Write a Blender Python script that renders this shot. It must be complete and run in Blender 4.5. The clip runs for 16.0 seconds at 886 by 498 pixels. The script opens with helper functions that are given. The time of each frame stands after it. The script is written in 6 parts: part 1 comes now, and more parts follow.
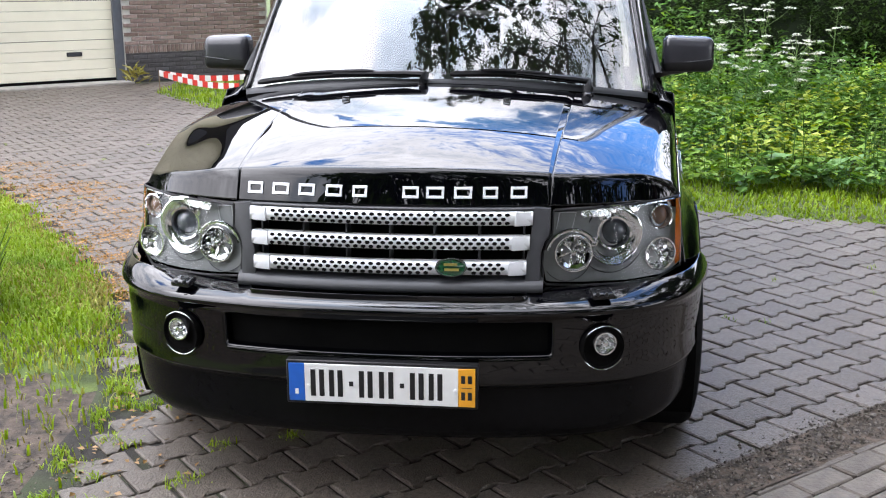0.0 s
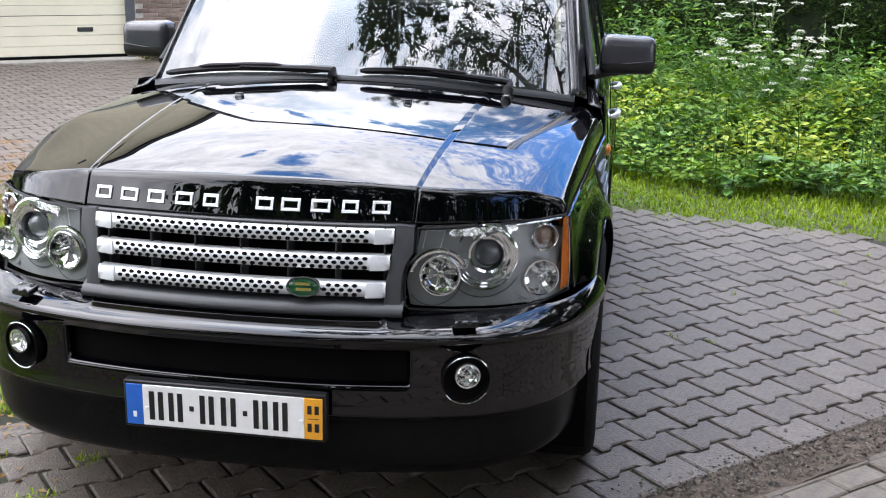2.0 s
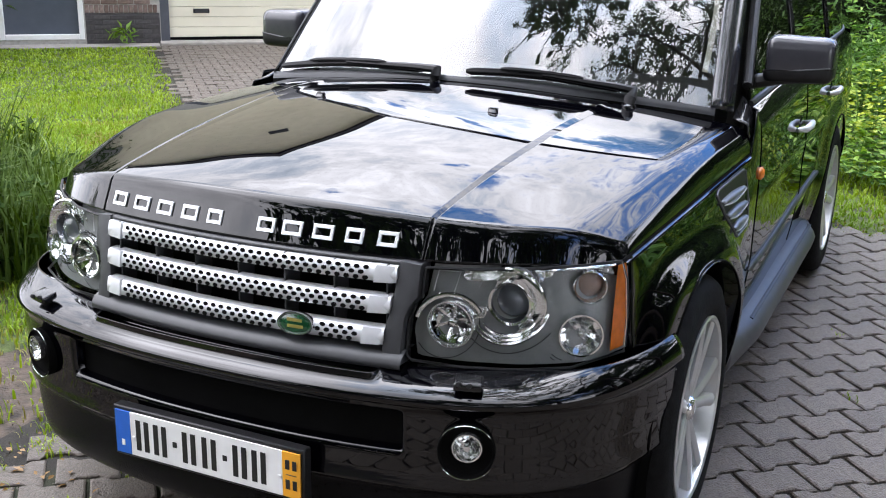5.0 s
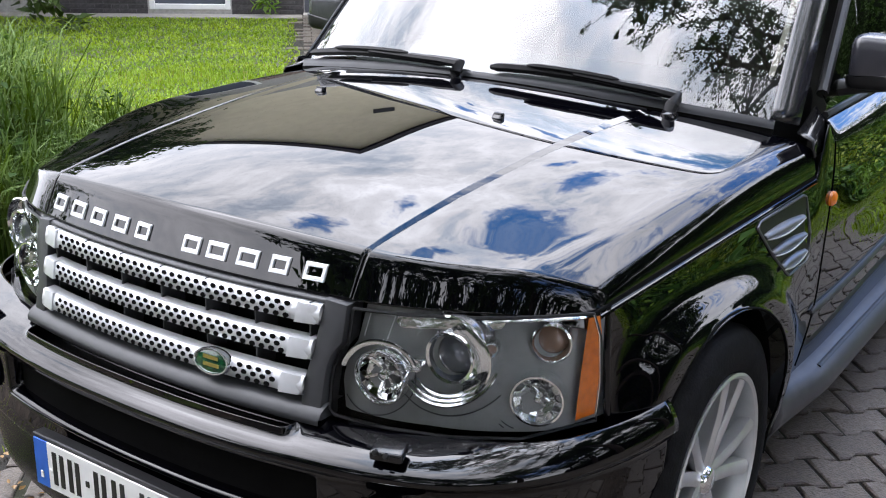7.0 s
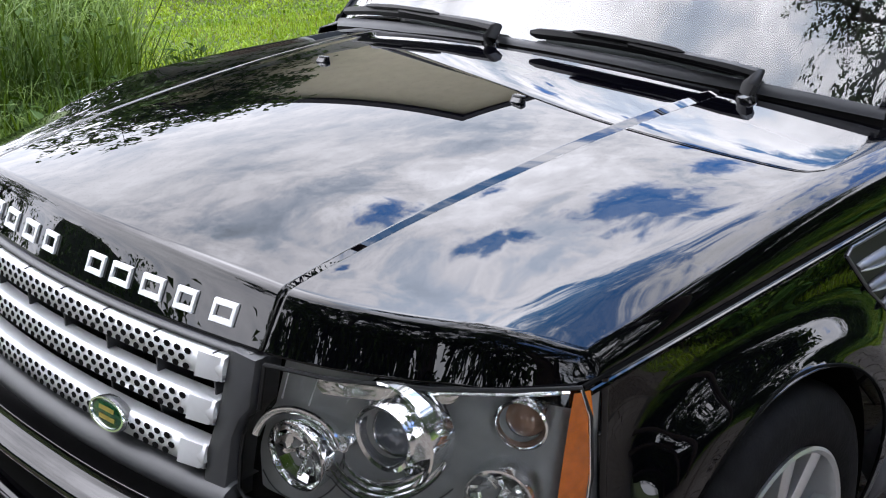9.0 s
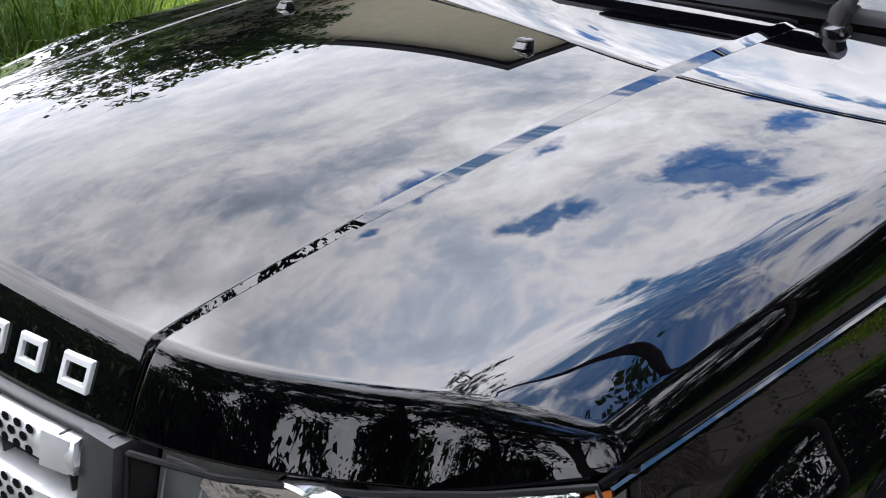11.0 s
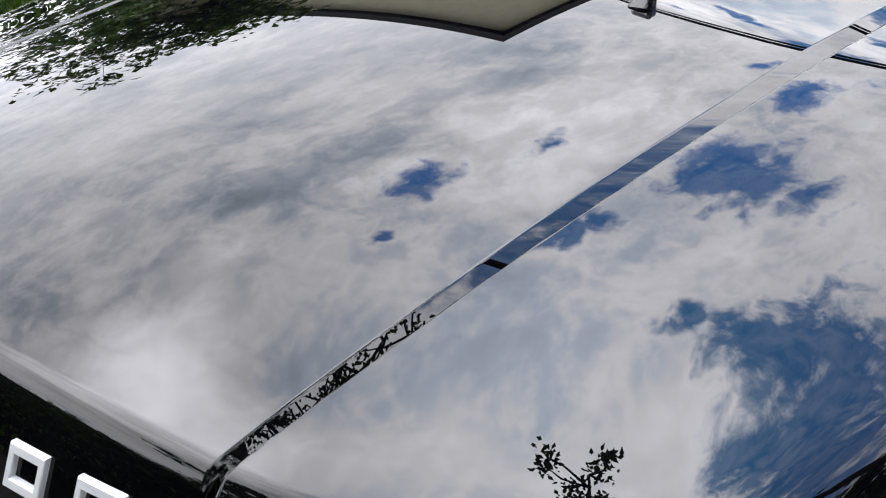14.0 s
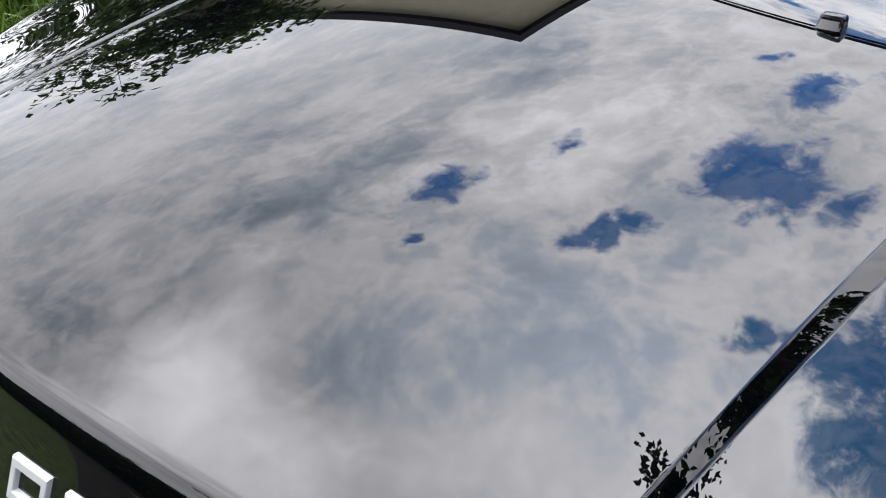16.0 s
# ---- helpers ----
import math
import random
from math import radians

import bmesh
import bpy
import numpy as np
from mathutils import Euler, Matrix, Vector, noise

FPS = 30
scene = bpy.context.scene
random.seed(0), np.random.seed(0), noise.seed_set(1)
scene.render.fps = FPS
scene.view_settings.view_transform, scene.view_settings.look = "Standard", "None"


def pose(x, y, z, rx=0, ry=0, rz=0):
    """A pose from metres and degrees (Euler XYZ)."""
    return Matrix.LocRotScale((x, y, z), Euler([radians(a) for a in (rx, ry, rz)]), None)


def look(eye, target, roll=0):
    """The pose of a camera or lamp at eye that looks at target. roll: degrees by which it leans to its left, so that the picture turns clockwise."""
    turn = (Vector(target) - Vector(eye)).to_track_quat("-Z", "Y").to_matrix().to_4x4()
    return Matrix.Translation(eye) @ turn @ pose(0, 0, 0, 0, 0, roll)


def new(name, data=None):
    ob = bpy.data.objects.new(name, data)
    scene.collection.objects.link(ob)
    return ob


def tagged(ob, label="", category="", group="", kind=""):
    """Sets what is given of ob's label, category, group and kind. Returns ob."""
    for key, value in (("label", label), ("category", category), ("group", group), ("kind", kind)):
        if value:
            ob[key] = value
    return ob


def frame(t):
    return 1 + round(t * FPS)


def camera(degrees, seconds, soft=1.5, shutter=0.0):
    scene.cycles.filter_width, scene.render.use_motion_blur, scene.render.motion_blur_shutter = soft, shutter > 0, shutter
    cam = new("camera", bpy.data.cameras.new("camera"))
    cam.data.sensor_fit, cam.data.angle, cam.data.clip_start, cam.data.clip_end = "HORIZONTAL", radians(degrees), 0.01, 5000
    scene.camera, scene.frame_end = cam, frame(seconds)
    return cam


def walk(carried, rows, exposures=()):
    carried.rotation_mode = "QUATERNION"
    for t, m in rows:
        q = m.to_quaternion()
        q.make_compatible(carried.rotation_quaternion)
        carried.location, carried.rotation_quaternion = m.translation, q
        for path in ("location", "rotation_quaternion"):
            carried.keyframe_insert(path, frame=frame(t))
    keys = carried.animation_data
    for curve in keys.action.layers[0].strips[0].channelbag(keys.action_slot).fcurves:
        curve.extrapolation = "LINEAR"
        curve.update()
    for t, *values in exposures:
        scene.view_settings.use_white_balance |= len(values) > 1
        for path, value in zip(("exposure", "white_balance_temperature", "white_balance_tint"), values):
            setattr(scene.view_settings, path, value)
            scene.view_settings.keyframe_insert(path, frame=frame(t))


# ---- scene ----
cam = camera(44.3, 16.0, soft=1.1)
PATH = [
    (0, (0.5, -2.783, 1.526), (0.273, -0.858, 1.035), -0.2),
    (0.5, (0.633, -2.735, 1.537), (0.359, -0.816, 1.044), -0.4),
    (1, (0.733, -2.644, 1.538), (0.449, -0.729, 1.037), 0.1),
    (1.5, (0.837, -2.534, 1.544), (0.551, -0.622, 1.034), 0.7),
    (2, (0.94, -2.451, 1.562), (0.641, -0.544, 1.038), 1.2),
    (2.5, (1.051, -2.369, 1.566), (0.717, -0.469, 1.037), 1.4),
    (3, (1.204, -2.29, 1.562), (0.8, -0.403, 1.036), 1.0),
    (3.5, (1.281, -2.177, 1.565), (0.816, -0.308, 1.029), 1.2),
    (4, (1.346, -2.072, 1.567), (0.809, -0.224, 1.024), 1.3),
    (4.5, (1.379, -1.929, 1.579), (0.726, -0.123, 1.021), 1.5),
    (5, (1.458, -1.811, 1.589), (0.632, -0.08, 1.022), 0.9),
    (5.2, (1.499, -1.759, 1.589), (0.607, -0.061, 1.022), 0.6),
    (7.5, (1.663, -1.075, 1.606), (0.538, 0.452, 0.971), 1.4),
    (8, (1.685, -0.907, 1.603), (0.483, 0.551, 0.948), 1.2),
    (8.5, (1.665, -0.752, 1.599), (0.403, 0.64, 0.914), 0.4),
    (9, (1.566, -0.626, 1.577), (0.294, 0.742, 0.862), 0.2),
    (9.2, (1.527, -0.579, 1.576), (0.256, 0.78, 0.841), 0.4),
    (11.3, (1.235, -0.135, 1.442), (-0.111, 1.107, 0.638), -3.7),
    (11.5, (1.172, -0.119, 1.445), (-0.143, 1.139, 0.615), -3.2),
    (12, (1.033, -0.093, 1.406), (-0.233, 1.222, 0.59), -3.4),
    (12.5, (0.983, -0.078, 1.406), (-0.26, 1.239, 0.556), -3.4),
    (13, (0.958, -0.069, 1.405), (-0.274, 1.24, 0.529), -3.5),
    (13.5, (0.955, -0.049, 1.390), (-0.313, 1.234, 0.526), -4.2),
    (14, (0.951, -0.036, 1.394), (-0.324, 1.233, 0.519), -4.0),
    (14.5, (0.892, -0.052, 1.384), (-0.373, 1.236, 0.524), -3.6),
    (15, (0.783, -0.057, 1.443), (-0.425, 1.206, 0.470), -2.0),
    (15.5, (0.716, -0.056, 1.473), (-0.450, 1.201, 0.443), -1.3),
    (16, (0.697, -0.051, 1.455), (-0.493, 1.216, 0.465), -3.0),
]
walk(cam, [(t, look(eye, target, roll)) for t, eye, target, roll in PATH],
     exposures=((0, 0.46, 6050, 16), (9, 0.36, 6000, 16), (11.5, 0.20, 6100, 15), (16, 0.08, 6150, 14)))

# ---- sun, sky and clouds ----
SUN = Vector((-0.12, 0.30, 0.94)).normalized()
sun_data = bpy.data.lights.new("sun", "SUN")
sun_data.energy, sun_data.angle, sun_data.color = 0.5, radians(178), (1.0, 0.96, 0.90)
sun_ob = new("sun", sun_data)
sun_ob.matrix_world = look((0, 0, 30), Vector((0, 0, 30)) - SUN)

world = bpy.data.worlds.new("sky")
scene.world = world
world.use_nodes = True
wt = world.node_tree
wt.nodes.clear()


def wmath(op, a, b=None, clamp=False):
    n = wt.nodes.new("ShaderNodeMath")
    n.operation, n.use_clamp = op, clamp
    for k, v in enumerate((a, b)):
        if v is None:
            continue
        if isinstance(v, (int, float)):
            n.inputs[k].default_value = v
        else:
            wt.links.new(v, n.inputs[k])
    return n.outputs[0]


def ramp01(value, low, high):
    n = wt.nodes.new("ShaderNodeMapRange")
    n.interpolation_type = "SMOOTHSTEP"
    n.inputs["From Min"].default_value, n.inputs["From Max"].default_value = low, high
    wt.links.new(value, n.inputs["Value"])
    return n.outputs[0]


nishita = wt.nodes.new("ShaderNodeTexSky")
nishita.sky_type, nishita.sun_disc = "NISHITA", False
nishita.sun_elevation = math.asin(SUN.z)
nishita.sun_rotation = math.atan2(SUN.x, SUN.y)
blue_sky = wt.nodes.new("ShaderNodeVectorMath")
blue_sky.operation = "MULTIPLY"
blue_sky.inputs[1].default_value = (0.034, 0.195, 0.365)
wt.links.new(nishita.outputs[0], blue_sky.inputs[0])
coord = wt.nodes.new("ShaderNodeTexCoord")
split = wt.nodes.new("ShaderNodeSeparateXYZ")
wt.links.new(coord.outputs["Generated"], split.inputs[0])
up = wmath("MAXIMUM", wmath("ADD", split.outputs["Z"], 0.12), 0.06)
flat = wt.nodes.new("ShaderNodeCombineXYZ")
wt.links.new(wmath("DIVIDE", split.outputs["X"], up), flat.inputs[0])
wt.links.new(wmath("DIVIDE", split.outputs["Y"], up), flat.inputs[1])
layer = flat.outputs[0]


def cloud_noise(scale, detail, seed, rough=0.55, distort=0.0):
    n = wt.nodes.new("ShaderNodeTexNoise")
    n.noise_dimensions = "4D"
    n.inputs["W"].default_value = seed
    n.inputs["Scale"].default_value, n.inputs["Detail"].default_value = scale, detail
    n.inputs["Roughness"].default_value, n.inputs["Distortion"].default_value = rough, distort
    wt.links.new(layer, n.inputs["Vector"])
    return n.outputs[0]


billow = cloud_noise(3.2, 7, 3.1, 0.50, 0.45)
wisp = cloud_noise(11.0, 8, 7.7, 0.6, 0.5)
broad = cloud_noise(1.5, 4, 1.3)
fray = cloud_noise(26.0, 8, 5.2, 0.62, 0.8)


def bent_layer(scale, detail, amount, source):
    """The cloud layer pushed about by noise, so that banks and gaps get billowed outlines."""
    n = wt.nodes.new("ShaderNodeTexNoise")
    n.inputs["Scale"].default_value, n.inputs["Detail"].default_value = scale, detail
    wt.links.new(layer, n.inputs["Vector"])
    shift = wt.nodes.new("ShaderNodeVectorMath")
    shift.operation = "MULTIPLY_ADD"
    wt.links.new(n.outputs["Color"], shift.inputs[0])
    shift.inputs[1].default_value = (amount, amount, 0)
    moved = wt.nodes.new("ShaderNodeVectorMath")
    moved.operation = "ADD"
    shift.inputs[2].default_value = (-amount / 2, -amount / 2, 0)
    wt.links.new(source, moved.inputs[0])
    wt.links.new(shift.outputs[0], moved.inputs[1])
    return moved.outputs[0]


bent = bent_layer(14.0, 6, 0.07, bent_layer(4.5, 3, 0.10, layer))
squeezed = wt.nodes.new("ShaderNodeVectorMath")
squeezed.operation = "MULTIPLY"
squeezed.inputs[1].default_value = (1.0, 0.74, 1.0)
wt.links.new(bent, squeezed.inputs[0])


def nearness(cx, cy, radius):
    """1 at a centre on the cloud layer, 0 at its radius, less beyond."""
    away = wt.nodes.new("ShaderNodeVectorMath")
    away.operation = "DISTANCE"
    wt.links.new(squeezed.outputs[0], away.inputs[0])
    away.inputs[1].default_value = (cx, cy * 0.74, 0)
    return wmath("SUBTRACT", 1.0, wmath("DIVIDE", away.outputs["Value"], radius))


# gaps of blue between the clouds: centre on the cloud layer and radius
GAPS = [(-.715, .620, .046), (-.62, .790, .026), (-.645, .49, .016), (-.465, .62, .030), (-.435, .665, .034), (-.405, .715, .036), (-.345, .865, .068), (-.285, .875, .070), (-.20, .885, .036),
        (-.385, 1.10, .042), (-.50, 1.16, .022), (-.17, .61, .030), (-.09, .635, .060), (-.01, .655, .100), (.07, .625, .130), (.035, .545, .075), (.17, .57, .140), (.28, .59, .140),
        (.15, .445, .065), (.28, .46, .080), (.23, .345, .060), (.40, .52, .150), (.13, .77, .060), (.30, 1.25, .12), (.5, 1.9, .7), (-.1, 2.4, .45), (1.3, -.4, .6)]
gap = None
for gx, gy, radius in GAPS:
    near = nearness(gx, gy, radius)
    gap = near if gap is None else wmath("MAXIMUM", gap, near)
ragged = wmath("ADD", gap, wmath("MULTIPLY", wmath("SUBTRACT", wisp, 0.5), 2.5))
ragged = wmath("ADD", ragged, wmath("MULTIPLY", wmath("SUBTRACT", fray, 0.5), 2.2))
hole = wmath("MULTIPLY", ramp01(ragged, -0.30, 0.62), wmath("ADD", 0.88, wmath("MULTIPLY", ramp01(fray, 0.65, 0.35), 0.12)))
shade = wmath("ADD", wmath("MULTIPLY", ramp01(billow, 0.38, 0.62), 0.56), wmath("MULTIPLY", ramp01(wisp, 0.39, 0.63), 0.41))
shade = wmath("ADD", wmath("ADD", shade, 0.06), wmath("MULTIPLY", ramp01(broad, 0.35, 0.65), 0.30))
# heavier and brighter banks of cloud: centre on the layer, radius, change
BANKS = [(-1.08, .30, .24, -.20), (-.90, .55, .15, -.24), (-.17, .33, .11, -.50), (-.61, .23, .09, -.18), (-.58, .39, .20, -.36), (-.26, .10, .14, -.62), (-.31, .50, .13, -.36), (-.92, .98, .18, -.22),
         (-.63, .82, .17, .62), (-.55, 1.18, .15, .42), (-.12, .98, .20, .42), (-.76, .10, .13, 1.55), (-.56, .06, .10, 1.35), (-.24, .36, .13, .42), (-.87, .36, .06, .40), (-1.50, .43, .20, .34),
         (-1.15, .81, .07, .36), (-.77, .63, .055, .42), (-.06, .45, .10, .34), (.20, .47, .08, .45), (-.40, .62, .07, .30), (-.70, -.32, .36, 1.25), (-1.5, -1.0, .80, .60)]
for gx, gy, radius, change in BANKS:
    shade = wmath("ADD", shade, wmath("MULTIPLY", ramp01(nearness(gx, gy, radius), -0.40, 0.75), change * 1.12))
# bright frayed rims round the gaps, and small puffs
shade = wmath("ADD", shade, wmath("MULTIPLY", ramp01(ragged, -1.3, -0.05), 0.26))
shade = wmath("ADD", shade, wmath("MULTIPLY", ramp01(fray, 0.42, 0.60), 0.15))
shade = wmath("MAXIMUM", shade, 0.0)
# the deck evens out towards the horizon
even = wmath("MULTIPLY", ramp01(split.outputs["Z"], 0.64, 0.40), 0.6)
shade = wmath("ADD", shade, wmath("MULTIPLY", even, wmath("SUBTRACT", 0.70, shade)))
toward = wt.nodes.new("ShaderNodeVectorMath")
toward.operation = "DOT_PRODUCT"
wt.links.new(coord.outputs["Generated"], toward.inputs[0])
toward.inputs[1].default_value = SUN
veil = wmath("POWER", wmath("MAXIMUM", toward.outputs["Value"], 0.0), 9.0)
haze = wmath("MULTIPLY", wmath("SUBTRACT", 1.0, split.outputs["Z"], True), 0.9)
level = wmath("ADD", wmath("ADD", wmath("ADD", wmath("MULTIPLY", shade, 2.15), 0.57), haze), wmath("MULTIPLY", veil, 6.5))
tone = wt.nodes.new("ShaderNodeMix")
tone.data_type = "RGBA"
tone.inputs["A"].default_value, tone.inputs["B"].default_value = (0.80, 0.90, 1.0, 1), (1.0, 0.99, 0.97, 1)
wt.links.new(ramp01(shade, 0.2, 0.9), tone.inputs["Factor"])
cloud = wt.nodes.new("ShaderNodeVectorMath")
cloud.operation = "SCALE"
wt.links.new(tone.outputs["Result"], cloud.inputs[0])
wt.links.new(level, cloud.inputs["Scale"])
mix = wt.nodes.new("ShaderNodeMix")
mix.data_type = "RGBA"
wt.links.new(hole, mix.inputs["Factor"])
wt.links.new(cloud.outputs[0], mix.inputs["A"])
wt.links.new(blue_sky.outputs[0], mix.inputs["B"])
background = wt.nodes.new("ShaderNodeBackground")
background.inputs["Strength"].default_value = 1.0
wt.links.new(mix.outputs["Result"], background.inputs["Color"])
wt.links.new(background.outputs[0], wt.nodes.new("ShaderNodeOutputWorld").inputs[0])


# ---- materials ----
def mat(name, base, rough=0.5, metal=0.0, vary=0.0, scale=6.0, tint=None, bump=0.0, bump_scale=60.0, coat=0.0, ior=1.5,
        rand=0.0, stain=0.0, stain_scale=1.2, stain_tint=(0.4, 0.35, 0.25), clear=0.0, sheen=0.0, rough_vary=0.0, island=False, spec=0.5):
    """A surface with grain and stains at real size: base colour, two scales of variation, fine relief."""
    m = bpy.data.materials.new(name)
    m.use_nodes = True
    t = m.node_tree
    p = t.nodes["Principled BSDF"]
    p.inputs["Roughness"].default_value, p.inputs["Metallic"].default_value = rough, metal
    p.inputs["Base Color"].default_value = (*base, 1)
    p.inputs["Coat Weight"].default_value, p.inputs["Coat Roughness"].default_value = coat, 0.01
    p.inputs["IOR"].default_value = ior
    p.inputs["Specular IOR Level"].default_value = spec
    p.inputs["Transmission Weight"].default_value = clear
    co = t.nodes.new("ShaderNodeTexCoord").outputs["Object"]

    def tex(sc, detail=4.0):
        n = t.nodes.new("ShaderNodeTexNoise")
        n.inputs["Scale"].default_value, n.inputs["Detail"].default_value = sc, detail
        t.links.new(co, n.inputs["Vector"])
        return n.outputs[0]

    def blend(factor, a, b):
        n = t.nodes.new("ShaderNodeMix")
        n.data_type = "RGBA"
        for key, v in (("Factor", factor), ("A", a), ("B", b)):
            if isinstance(v, tuple):
                n.inputs[key].default_value = (*v, 1) if len(v) == 3 else v
            elif isinstance(v, float):
                n.inputs[key].default_value = v
            else:
                t.links.new(v, n.inputs[key])
        return n.outputs["Result"]

    def ranged(v, lo, hi, out_lo=0.0, out_hi=1.0):
        n = t.nodes.new("ShaderNodeMapRange")
        n.inputs["From Min"].default_value, n.inputs["From Max"].default_value = lo, hi
        n.inputs["To Min"].default_value, n.inputs["To Max"].default_value = out_lo, out_hi
        t.links.new(v, n.inputs["Value"])
        return n.outputs[0]

    colour = (*base, 1)
    if vary:
        second = tuple(min(1.0, c * (1 + vary)) for c in (tint or base))
        first = tuple(c * (1 - vary) for c in base)
        colour = blend(ranged(tex(scale), 0.3, 0.7), first, second)
    if stain:
        colour = blend(ranged(tex(stain_scale, 6.0), 0.52, 0.72, 0.0, stain), colour, tuple(stain_tint))
    if rand:
        r = t.nodes.new("ShaderNodeNewGeometry").outputs["Random Per Island"] if island else t.nodes.new("ShaderNodeObjectInfo").outputs["Random"]
        n = t.nodes.new("ShaderNodeHueSaturation")
        t.links.new(ranged(r, 0, 1, 1 - rand, 1 + rand), n.inputs["Value"])
        t.links.new(ranged(r, 1, 0, 1 - rand * 0.4, 1 + rand * 0.4), n.inputs["Saturation"])
        if isinstance(colour, tuple):
            n.inputs["Color"].default_value = colour
        else:
            t.links.new(colour, n.inputs["Color"])
        colour = n.outputs[0]
    if not isinstance(colour, tuple):
        t.links.new(colour, p.inputs["Base Color"])
    if rough_vary:
        t.links.new(ranged(tex(scale * 1.7), 0.3, 0.7, max(0, rough - rough_vary), min(1, rough + rough_vary)), p.inputs["Roughness"])
    if bump:
        b = t.nodes.new("ShaderNodeBump")
        b.inputs["Strength"].default_value, b.inputs["Distance"].default_value = bump, 0.01
        t.links.new(tex(bump_scale, 6.0), b.inputs["Height"])
        t.links.new(b.outputs[0], p.inputs["Normal"])
    return m


def leaf_mat(name, base, tint, rough=0.5, glow=0.25, rand=0.3):
    """Foliage: a leaf colour that varies from leaf to leaf, and light that comes through the blade."""
    m = mat(name, base, rough, vary=0.15, scale=1.6, tint=tint, rand=rand, island=True, spec=0.22)
    t = m.node_tree
    p = t.nodes["Principled BSDF"]
    out = t.nodes["Material Output"]
    through_leaf = t.nodes.new("ShaderNodeBsdfTranslucent")
    source = p.inputs["Base Color"].links[0].from_socket
    t.links.new(source, through_leaf.inputs["Color"])
    m2 = t.nodes.new("ShaderNodeMixShader")
    m2.inputs[0].default_value = glow
    t.links.new(p.outputs[0], m2.inputs[1])
    t.links.new(through_leaf.outputs[0], m2.inputs[2])
    t.links.new(m2.outputs[0], out.inputs[0])
    return m


def pane_mat(name, tint, ior=1.5, power=1.0):
    """A thin pane: clear with a little tint, and mirror gloss that grows at a slant."""
    m = bpy.data.materials.new(name)
    m.use_nodes = True
    t = m.node_tree
    t.nodes.clear()
    clear = t.nodes.new("ShaderNodeBsdfTransparent")
    clear.inputs[0].default_value = (*tint, 1)
    gloss = t.nodes.new("ShaderNodeBsdfGlossy")
    gloss.inputs["Roughness"].default_value = 0.0
    fres = t.nodes.new("ShaderNodeFresnel")
    fres.inputs["IOR"].default_value = ior
    m2 = t.nodes.new("ShaderNodeMixShader")
    gain = t.nodes.new("ShaderNodeMath")
    gain.operation, gain.use_clamp = "MULTIPLY", True
    gain.inputs[1].default_value = power
    t.links.new(fres.outputs[0], gain.inputs[0])
    t.links.new(gain.outputs[0], m2.inputs[0])
    t.links.new(clear.outputs[0], m2.inputs[1])
    t.links.new(gloss.outputs[0], m2.inputs[2])
    t.links.new(m2.outputs[0], t.nodes.new("ShaderNodeOutputMaterial").inputs[0])
    return m


PAINT = mat("black_paint", (0.0007, 0.0007, 0.0014), 0.0, ior=1.53)
VALANCE = mat("satin_black_valance", (0.004, 0.004, 0.0046), 0.26, vary=0.2, scale=40, bump=0.03, bump_scale=700, spec=0.10)
PLASTIC = mat("black_plastic", (0.011, 0.011, 0.012), 0.42, vary=0.2, scale=40, bump=0.05, bump_scale=900, spec=0.35)
SATIN = mat("satin_black_paint", (0.012, 0.012, 0.016), 0.16, vary=0.2, scale=30, bump=0.01, bump_scale=700, spec=0.9)
MIRROR_CAP = mat("satin_mirror_shell", (0.034, 0.034, 0.042), 0.24, vary=0.1, scale=30, bump=0.02, bump_scale=700, spec=0.8)
RUBBER_SATIN = mat("wiper_black", (0.007, 0.007, 0.008), 0.45, vary=0.2, scale=40, bump=0.04, bump_scale=600, spec=0.22)
LETTER = mat("badge_silver", (0.72, 0.73, 0.75), 0.32, metal=0.35, vary=0.04, scale=40)
SHELF = mat("black_shelf_plastic", (0.005, 0.005, 0.0055), 0.3, vary=0.2, scale=30, spec=0.12)
GLOSS = mat("gloss_black_plastic", (0.008, 0.008, 0.009), 0.12)
GREY = mat("grey_satin_plastic", (0.036, 0.037, 0.040), 0.42, vary=0.12, scale=30, bump=0.04, bump_scale=800)
TRIM = mat("graphite_trim", (0.036, 0.038, 0.043), 0.40, metal=0.1, vary=0.1, scale=25)
SILVER = mat("silver_paint", (0.62, 0.63, 0.645), 0.38, metal=0.35, vary=0.06, scale=30, coat=0.3)
CHROME = mat("chrome", (0.90, 0.91, 0.92), 0.08, metal=0.96, vary=0.03, scale=18)
FACETS = mat("lamp_reflector", (0.95, 0.95, 0.95), 0.10, metal=0.95, bump=0.75, bump_scale=26)
SPARKLE = mat("mirror_facet", (0.94, 0.95, 0.95), 0.03, metal=1.0)
SHINE = mat("lamp_mirror", (0.92, 0.93, 0.93), 0.11, metal=0.85, vary=0.05, scale=90)
BEZEL = mat("lamp_bezel_grey", (0.24, 0.245, 0.245), 0.35, vary=0.1, scale=30)
VENT = mat("vent_grey", (0.16, 0.165, 0.18), 0.36, metal=0.5, vary=0.08, scale=30)
BOARD = mat("grey_side_step", (0.045, 0.045, 0.052), 0.42, metal=0.1, vary=0.1, scale=25)
RIM = mat("alloy_silver", (0.66, 0.67, 0.68), 0.28, metal=0.7, vary=0.06, scale=20, coat=0.5)
RUBBER = mat("tyre_rubber", (0.010, 0.010, 0.0105), 0.75, vary=0.3, scale=30, bump=0.2, bump_scale=160, spec=0.07)
# near-black: for real dark parts, and for shade put into gaps and openings
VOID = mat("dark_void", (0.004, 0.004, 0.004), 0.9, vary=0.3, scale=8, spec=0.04)
